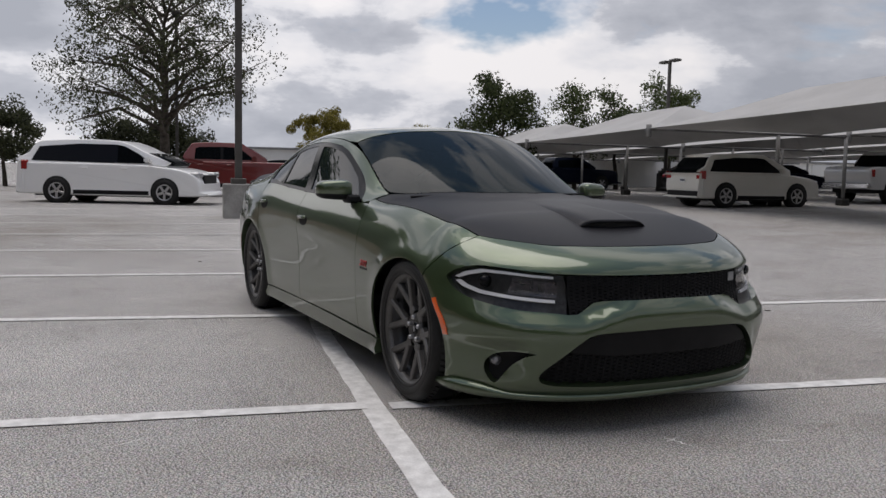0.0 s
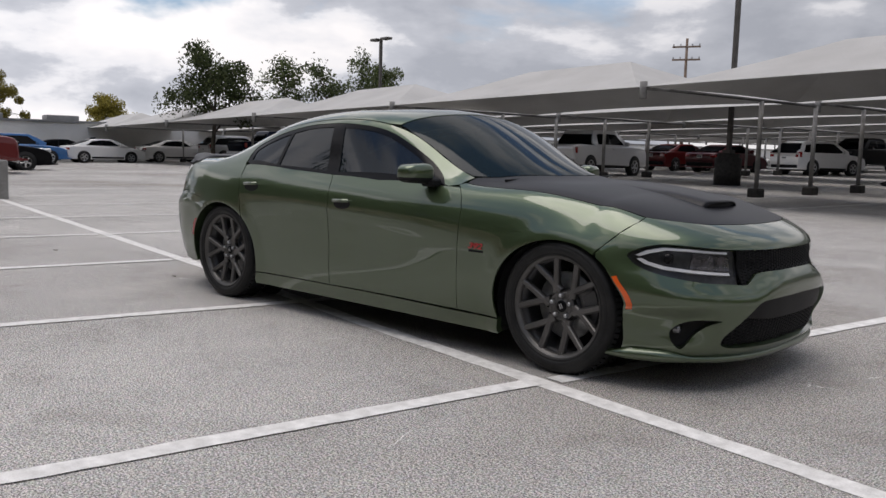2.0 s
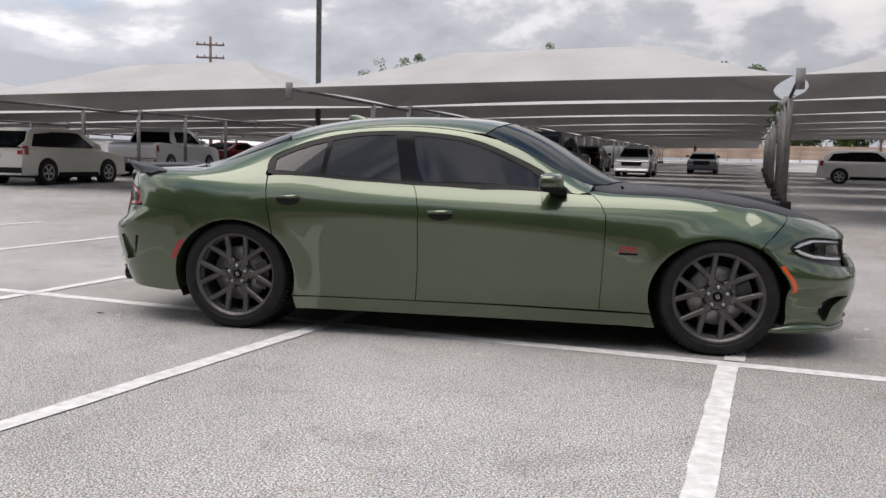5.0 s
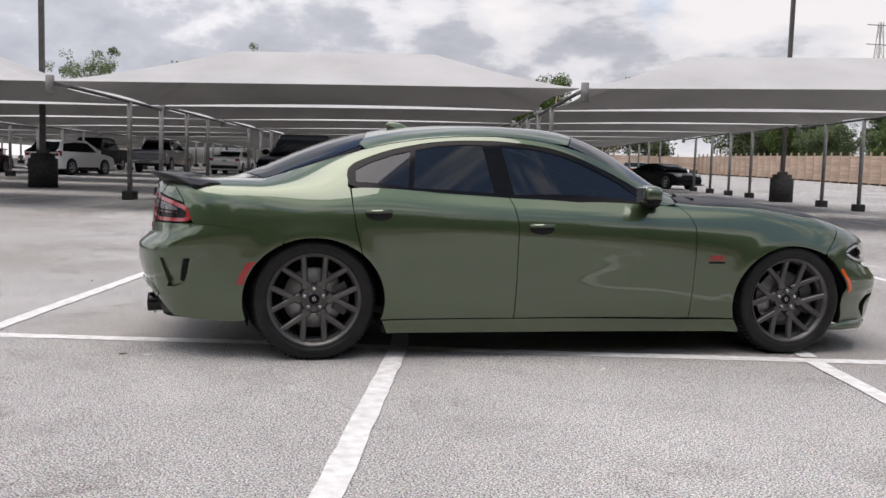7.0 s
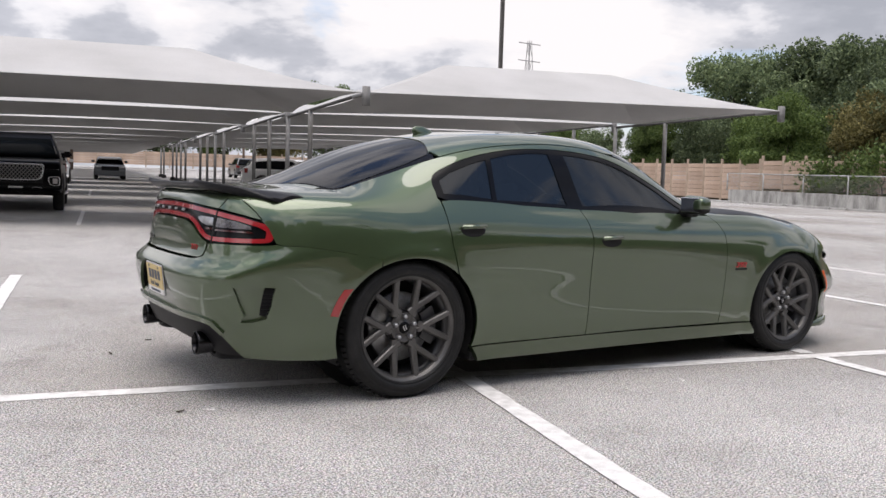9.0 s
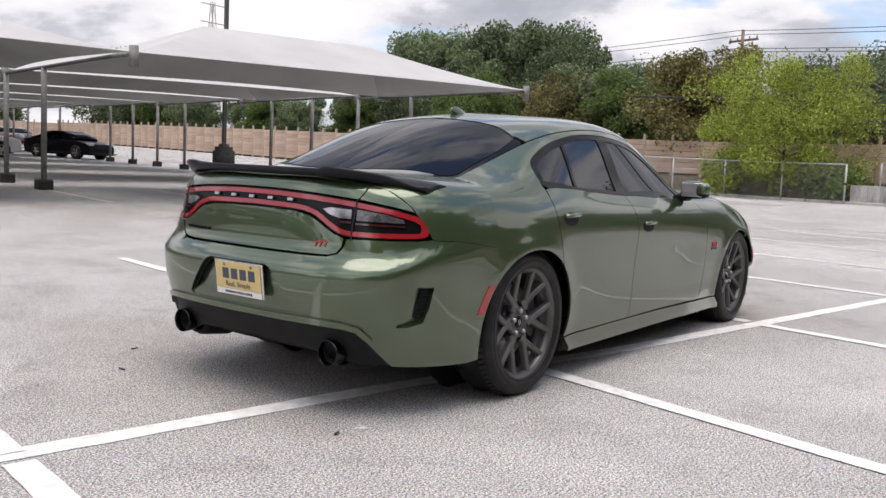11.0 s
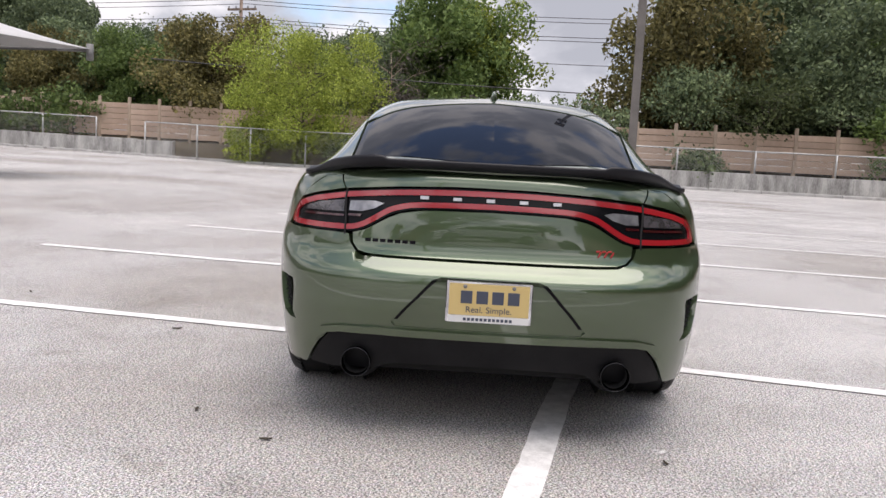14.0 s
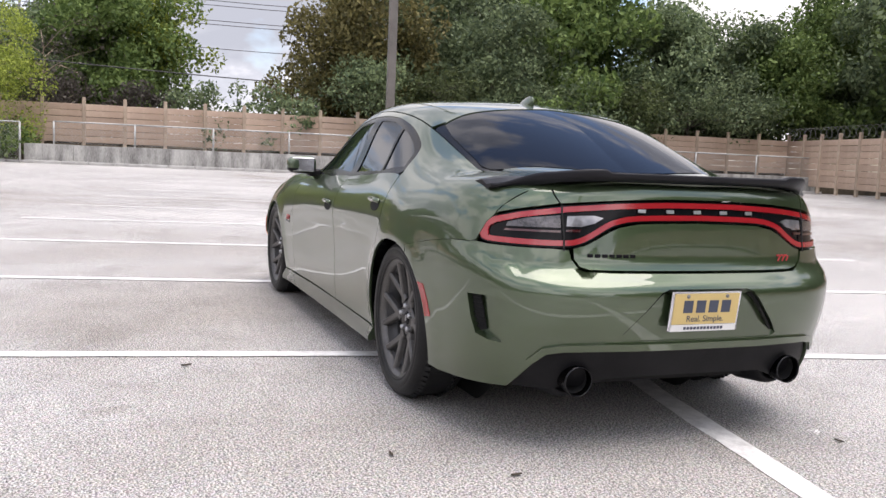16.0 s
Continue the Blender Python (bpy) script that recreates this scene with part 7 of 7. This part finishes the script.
def face_ring(bm, outer, inner, x0, x1):
    """A raised frame on a face that looks along x, between two outlines of (y, z) with as many corners."""
    n = len(outer)
    a = [bm.verts.new((x0, y, z)) for y, z in outer]
    b = [bm.verts.new((x1, y, z)) for y, z in inset(outer, 0.006)]
    c = [bm.verts.new((x1, y, z)) for y, z in inner]
    d = [bm.verts.new((x0 - 0.02, y, z)) for y, z in inner]
    for p, q in ((a, b), (b, c), (c, d)):
        for i in range(n):
            bm.faces.new((p[i], p[(i + 1) % n], q[(i + 1) % n], q[i])).smooth = True
    bmesh.ops.recalc_face_normals(bm, faces=bm.faces)


def truck_face(root, gr, hw, x_f):
    """Bright framed grille with a wire net, hooked lamp bezels and tow loops on a dark truck's nose."""
    half = [(0.0, 1.115), (0.50, 1.115), (0.60, 1.09), (0.625, 1.03), (0.585, 0.80), (0.50, 0.715), (0.30, 0.70), (0.0, 0.70)]
    loop = curved(full(half)[:-1] if half[0][0] else full(half), 2, True)
    inner = inset(loop, 0.045)
    bm = bmesh.new(); face_ring(bm, loop, inner, x_f - 0.03, x_f + 0.045); part("grille_frame", bm, M_CHROME, gr, "bright chrome grille frame")
    bm = bmesh.new()
    edge_in = inset(loop, 0.03)
    for k in range(-16, 17):
        for s in (1, -1):
            run = []
            for j in range(21):
                z = 0.70 + 0.42 * j / 20
                y = 0.085 * k + s * (z - 0.9) * 0.9
                ok = inside(edge_in, np.array([(y, z)]))[0]
                run.append((y, z) if ok else None)
            seg = [p for p in run if p]
            if len(seg) > 1:
                tube(bm, (x_f + 0.02, *seg[0]), (x_f + 0.02, *seg[-1]), 0.008, 0.008, 4, False)
    part("grille_net", bm, M_RIM_SILVER, gr, "bright wire net of the grille")
    for s in (1, -1):
        bez = [(s * y, z) for y, z in curved([(0.70, 0.80), (0.85, 0.83), (0.965, 0.80), (0.965, 0.62), (0.86, 0.575), (0.73, 0.62)], 2, True)]
        bm = bmesh.new(); face_ring(bm, bez, inset(bez, 0.032), x_f - 0.06, x_f + 0.05); bz = part("lamp_bezel", bm, M_CHROME, root, "hooked chrome lamp bezel")
        bm = bmesh.new(); box(bm, x_f - 0.02, x_f + 0.02, min(s * 0.80, s * 0.91), max(s * 0.80, s * 0.91), 0.64, 0.77, bevel=0.012); part("fog_lamp", bm, M_LAMP_CLEAR, bz, "clear fog lamp")
        ring_ = [(s * y, z) for y, z in curved([(0.36, 0.55), (0.50, 0.56), (0.60, 0.52), (0.58, 0.44), (0.42, 0.43), (0.34, 0.48)], 2, True)]
        bm = bmesh.new(); face_ring(bm, ring_, inset(ring_, 0.022), x_f, x_f + 0.065); part("tow_loop", bm, M_CHROME, root, "chrome tow loop surround")
        bm = bmesh.new(); tube(bm, (-1.55, s * (hw + 0.05), 0.40), (1.35, s * (hw + 0.05), 0.40), 0.035, n=8); part("running_board", bm, M_CHROME, root, "bright running board")
        bm = bmesh.new(); tube(bm, (-1.2, s * (hw - 0.07), 1.315), (1.12, s * (hw - 0.07), 1.315), 0.010, n=6); part("window_strip", bm, M_CHROME, root, "bright strip under the windows")
    bm = bmesh.new(); box(bm, x_f + 0.03, x_f + 0.06, -0.155, 0.155, 0.43, 0.57, bevel=0.004); pl = part("number_plate", bm, M_PLATE_WHITE, root, "white plate with dark marking")
    bm = bmesh.new(); box(bm, x_f + 0.058, x_f + 0.064, -0.12, 0.12, 0.47, 0.53); part("marking", bm, M_PLATE_BAR, pl)


def vehicle(kind, colour, u, v, heading, name, label, category, hood_up=False):
    d = SHAPES[kind]
    root = thing(name, label, category, "parked vehicles", at=lot_pose(u, v, heading))
    hw = d["w"] / 2
    belt = max(z for x, z in d["low"])
    pt = car_paint(colour)
    bm = bmesh.new()
    extrude_profile(bm, d["low"], lambda z: hw - 0.03 * max(0.0, (z - 0.7) / 0.4) - 0.02 * max(0.0, (0.5 - z) / 0.3))
    body = part("body", bm, pt, root)
    tumble = lambda z: hw - 0.075 - 0.36 * max(0.0, z - belt)
    bm = bmesh.new()
    extrude_profile(bm, d["cab"], tumble, 0.03, 0.03)
    cab = part("cabin", bm, pt, root)
    edge_ = [d["win"][0][0]] + [p for w in d["win"] for p in w[1:-1]] + [d["win"][-1][-1]]
    for s in (1, -1):
        bm = bmesh.new()
        bm.faces.new([bm.verts.new((x, s * (tumble(z) + 0.003), z)) for x, z in edge_])
        bmesh.ops.recalc_face_normals(bm, faces=bm.faces)
        bmesh.ops.solidify(bm, geom=bm.faces, thickness=0.006)
        part("window_band", bm, M_TRIM, cab, "black window surround")
        for w in d["win"]:
            bm = bmesh.new()
            vs = [bm.verts.new((x, s * (tumble(z) + 0.006), z)) for x, z in w]
            bm.faces.new(vs if s < 0 else vs[::-1])
            bmesh.ops.recalc_face_normals(bm, faces=bm.faces)
            bmesh.ops.solidify(bm, geom=bm.faces, thickness=0.012)
            part("window", bm, M_GLASS_CAR, cab, "dark side window")
    # windshield and rear glass lie on the first and last slopes of the cabin
    c = d["cab"]
    for nm, (a, b) in (("windshield", (c[-2], c[-1])), ("rear_window", (c[0], c[1] if kind == "pickup" else c[2]))):
        rim_line = curved(c, 3, True)
        i0, i1 = 3 * c.index(a), 3 * c.index(b)
        run = rim_line[i0:i1 + 1]
        run = [tuple(Vector(run[0]).lerp(Vector(run[1]), 0.4))] + run[1:-1] + [tuple(Vector(run[-2]).lerp(Vector(run[-1]), 0.7))]
        bm = bmesh.new()
        rows_ = []
        for k, (x, z) in enumerate(run):
            d_ = Vector(run[min(k + 1, len(run) - 1)]) - Vector(run[max(k - 1, 0)])
            nrm = Vector((d_.y, -d_.x)).normalized()
            if (nm == "windshield") == (nrm.x < 0):
                nrm = -nrm
            w_ = tumble(z) - 0.07
            rows_.append([bm.verts.new((x + nrm.x * 0.012, w_ * g, z + nrm.y * 0.012)) for g in (-1, -0.5, 0, 0.5, 1)])
        for p_, q_ in zip(rows_, rows_[1:]):
            for k in range(4):
                bm.faces.new((p_[k], p_[k + 1], q_[k + 1], q_[k])).smooth = True
        bmesh.ops.recalc_face_normals(bm, faces=bm.faces)
        bmesh.ops.solidify(bm, geom=bm.faces, thickness=0.015)
        part(nm, bm, M_GLASS_CAR, cab, "dark glass")
    x_f, x_b = max(x for x, z in d["low"]), min(x for x, z in d["low"])
    zl = 0.62 * belt + 0.05
    for s in (1, -1):
        bm = bmesh.new(); box(bm, x_f - 0.30, x_f - 0.02, min(s * (hw - 0.42), s * (hw - 0.05)), max(s * (hw - 0.42), s * (hw - 0.05)), zl + 0.02, zl + 0.17, bevel=0.03); part("headlight", bm, M_LAMP_CLEAR, root, "clear headlight")
        zt = (0.8 if kind in ("suv", "van") else 0.72) * belt
        bm = bmesh.new(); box(bm, x_b - 0.005, x_b + 0.20, min(s * (hw - 0.30), s * (hw - 0.012)), max(s * (hw - 0.30), s * (hw - 0.012)), zt, zt + (0.28 if kind in ("pickup", "van", "suv") else 0.17), bevel=0.03); part("tail_light", bm, M_LAMP_RED, root, "red tail light")
        bm = bmesh.new(); box(bm, d["cab"][-1][0] - 0.55, d["cab"][-1][0] - 0.37, min(s * (hw - 0.03), s * (hw + 0.19)), max(s * (hw - 0.03), s * (hw + 0.19)), belt + 0.02, belt + 0.18, bevel=0.04, segments=2); part("door_mirror", bm, pt, root)
        for k, w in enumerate(d["win"][-2:]):
            bm = bmesh.new(); x = w[0][0] + 0.12; box(bm, x, x + 0.17, min(s * (hw - 0.04), s * (hw + 0.012)), max(s * (hw - 0.04), s * (hw + 0.012)), belt - 0.16, belt - 0.125, bevel=0.008); part("door_handle", bm, pt, root)
        bm = bmesh.new(); box(bm, -d["wb"] / 2 + d["r"] + 0.1, d["wb"] / 2 - d["r"] - 0.1, min(s * (hw - 0.06), s * (hw - 0.012)), max(s * (hw - 0.06), s * (hw - 0.012)), 0.26 + (0.18 if kind == "pickup" else 0), 0.38 + (0.18 if kind == "pickup" else 0), bevel=0.01); part("sill_trim", bm, M_BLACKPLASTIC, root, "black sill trim")
    bm = bmesh.new(); box(bm, x_f - 0.06, x_f + 0.012, -hw + 0.4, hw - 0.4, zl - (0.24 if kind == "pickup" else 0.16), zl + (0.20 if kind == "pickup" else 0.10), bevel=0.02)
    gr = part("grille", bm, M_BLACKPLASTIC, root, "black grille")
    if kind == "pickup" and colour == "black":
        truck_face(root, gr, hw, x_f)
    elif kind == "pickup":
        for k in range(5):
            bm = bmesh.new(); box(bm, x_f + 0.006, x_f + 0.022, -hw + 0.46, hw - 0.46, zl - 0.17 + 0.065 * k, zl - 0.155 + 0.065 * k); part("grille_bar", bm, M_TRIMGREY, gr, "grey grille bar")
        for s in (1, -1):
            bm = bmesh.new(); box(bm, x_f + 0.004, x_f + 0.03, min(s * (hw - 0.45), s * (hw - 0.40)), max(s * (hw - 0.45), s * (hw - 0.40)), zl - 0.24, zl + 0.20, bevel=0.008); part("grille_frame", bm, M_CHROME, gr, "bright grille frame")
            bm = bmesh.new(); box(bm, x_f - 0.01, x_f + 0.02, min(s * (hw - 0.34), s * (hw - 0.12)), max(s * (hw - 0.34), s * (hw - 0.12)), 0.50, 0.60, bevel=0.01); part("fog_lamp", bm, M_LAMP_CLEAR, root, "clear fog lamp")
        for z in (zl - 0.25, zl + 0.17):
            bm = bmesh.new(); box(bm, x_f + 0.004, x_f + 0.03, -hw + 0.42, hw - 0.42, z, z + 0.045, bevel=0.008); part("grille_frame", bm, M_CHROME, gr, "bright grille frame")
    if kind == "pickup":
        bm = bmesh.new(); box(bm, x_f - 0.12, x_f + 0.045, -hw + 0.03, hw - 0.03, 0.36, 0.62, bevel=0.05, segments=3); part("front_bumper", bm, M_BLACKPLASTIC if colour == "black" else M_CHROME, root, "front bumper")
        bm = bmesh.new(); box(bm, -2.85, -1.36, -hw + 0.14, hw - 0.14, 1.20, 1.30); part("bed_cover", bm, M_BLACKPLASTIC, root, "dark truck bed")
        bm = bmesh.new(); box(bm, x_b - 0.14, x_b + 0.05, -hw + 0.06, hw - 0.06, 0.52, 0.72, bevel=0.03); part("rear_bumper", bm, M_CHROME, root, "steel bumper")
    else:
        bm = bmesh.new(); box(bm, x_b - 0.012, x_b + 0.08, -hw + 0.12, hw - 0.12, 0.30, 0.50, bevel=0.02); part("rear_bumper", bm, M_BLACKPLASTIC, root, "black bumper trim")
    bm = bmesh.new(); box(bm, x_b - 0.022, x_b + 0.02, -0.155, 0.155, zl + 0.05, zl + 0.20, bevel=0.003); pl = part("number_plate", bm, M_PLATE_WHITE, root, "white plate with dark marking")
    bm = bmesh.new(); box(bm, x_b - 0.026, x_b - 0.02, -0.12, 0.12, zl + 0.09, zl + 0.15); part("marking", bm, M_PLATE_BAR, pl)
    for x in (-d["wb"] / 2, d["wb"] / 2):
        for s in (1, -1):
            r = d["r"]
            # the body has no arch opening; a flat dark disc paints the shaded gap
            bm = bmesh.new(); lathe(bm, [(0.001, s * (hw + 0.003)), (r + 0.05, s * (hw + 0.003)), (r + 0.05, s * (hw - 0.2))], 32, "y", (x, 0, r + 0.01)); part("arch_shade", bm, M_UNDER, root, "dark disc painting the shade inside the wheel arch")
            bm = bmesh.new(); lathe(bm, [(r * 0.62, s * (hw + 0.006)), (r * 0.72, s * (hw + 0.026)), (r * 0.92, s * (hw + 0.022)), (r, s * (hw - 0.01)), (r, s * (hw - 0.23)), (r * 0.6, s * (hw - 0.24))], 32, "y", (x, 0, r)); wh = part("tyre", bm, M_TYRE, root, "black tyre", True)
            bm = bmesh.new(); lathe(bm, [(r * 0.57, s * (hw + 0.006)), (r * 0.6, s * (hw + 0.02)), (r * 0.66, s * (hw + 0.02))], 28, "y", (x, 0, r))
            rim_ = part("rim", bm, M_WHEEL if colour in ("black", "navy", "red") else M_RIM_SILVER, wh, "", True)
            for k in range(5):
                a = radians(72 * k + 20)
                bm = bmesh.new(); box(bm, 0.02, r * 0.6, min(s * (hw + 0.004), s * (hw + 0.018)), max(s * (hw + 0.004), s * (hw + 0.018)), -r * 0.10, r * 0.10, bevel=0.006, m=Matrix.Translation((x, 0, r)) @ Matrix.Rotation(a, 4, "Y")); part("spoke", bm, M_RIM_SILVER if colour != "black" else M_CHROME, rim_)
    bm = bmesh.new(); box(bm, x_b + 0.35, x_f - 0.35, -hw + 0.12, hw - 0.12, 0.2 + (0.15 if kind == "pickup" else 0), 0.5); part("underbody", bm, M_UNDER, root)
    if hood_up:
        bm = bmesh.new(); box(bm, 0, 1.0, -0.68, 0.68, 0, 0.035, bevel=0.01, m=Matrix.Translation((1.15, 0, 1.0)) @ Matrix.Rotation(radians(-38), 4, "Y")); part("hood", bm, pt, root, "raised hood")
    return root


LOT_CARS = [
    ("van", "white", -22.6, -2.75, 72, "minivan", "white minivan with tinted windows parked in the open lot", "minivan"),
    ("pickup", "red", -29.0, 0.35, 88, "pickup_truck", "red crew-cab pickup truck parked behind the minivan", "pickup truck"),
    ("suv", "cream", -21.0, 16.75, 94, "suv", "cream-white crossover under the shade canopy", "suv"),
    ("pickup", "silver", -22.9, 25.0, 101, "pickup_truck", "silver-white crew-cab pickup under the shade canopies", "pickup truck"),
    ("sedan", "red", -27.3, 36.6, 90, "sedan", "bright red saloon seen from behind under a canopy", "car"),
    ("sedan", "dark red", -24.6, 37.2, 90, "sedan", "dark red saloon parked under a canopy", "car"),
    ("suv", "white", -20.6, 39.2, 78, "suv", "white compact crossover parked in the shade", "suv"),
    ("pickup", "black", -6.17, 21.3, -90, "pickup_truck", "glossy black pickup with a bright grille in the shade", "pickup truck"),
    ("pickup", "navy", -44.5, 21.0, 94, "pickup_truck", "dark navy pickup truck under a canopy", "pickup truck"),
    ("suv", "silver", -49.6, 20.6, 90, "suv", "pale grey crossover parked under a canopy", "suv"),
    ("sedan", "black", -31.0, 22.5, 90, "sedan", "black saloon parked under a canopy", "car"),
    ("sedan", "navy", -36.5, 30.0, 90, "sedan", "dark blue saloon parked under a canopy", "car"),
    ("pickup", "black", -22.4, 47.0, -90, "pickup_truck", "black lifted pickup facing the aisle", "pickup truck"),
    ("pickup", "grey", -18.6, 48.0, 90, "pickup_truck", "grey pickup seen from its tailgate", "pickup truck"),
    ("sedan", "silver", -14.6, 49.0, 90, "sedan", "silver saloon in the far shade", "car"),
    ("sedan", "black", 11.4, 45.6, -66, "sedan", "black saloon standing askew beneath a far canopy", "car"),
    ("suv", "white", 5.6, 43.2, -4, "suv", "white crossover standing in the aisle under the canopies", "suv"),
    ("sedan", "grey", 14.6, 66.0, 90, "sedan", "dark grey saloon in the far rows", "car"),
    ("suv", "white", 11.6, 68.5, 90, "suv", "white crossover in the far rows", "suv"),
    ("suv", "grey", 8.0, 72.0, 90, "suv", "dark crossover in the far rows", "suv"),
    ("suv", "silver", -6.4, 46.5, -90, "suv", "silver crossover parked in the shade", "suv"),
    ("sedan", "grey", -3.2, 57.0, -90, "sedan", "grey saloon in the far shade", "car"),
    ("suv", "black", -10.0, 52.0, 90, "suv", "black crossover in the far shade", "suv"),
    ("sedan", "black", -33.5, 3.0, 88, "sedan", "black saloon beside the red pickup", "car"),
    ("suv", "blue", -52.5, 8.4, 80, "hatchback", "bright blue hatchback before the long white building", "car"),
    ("sedan", "white", -52.6, 13.0, 90, "sedan", "white saloon beside the blue hatchback", "car"),
    ("sedan", "white", -53.3, 17.8, 90, "sedan", "white saloon before the long white building", "car"),
    ("sedan", "grey", -36.0, -14.0, 66, "sedan", "grey saloon at the edge of the lot", "car"),
]
for c_ in LOT_CARS:
    vehicle(*c_)
vehicle("sedan", "black", -56.0, 11.4, 86, "sedan", "black saloon with its hood raised", "car", True)
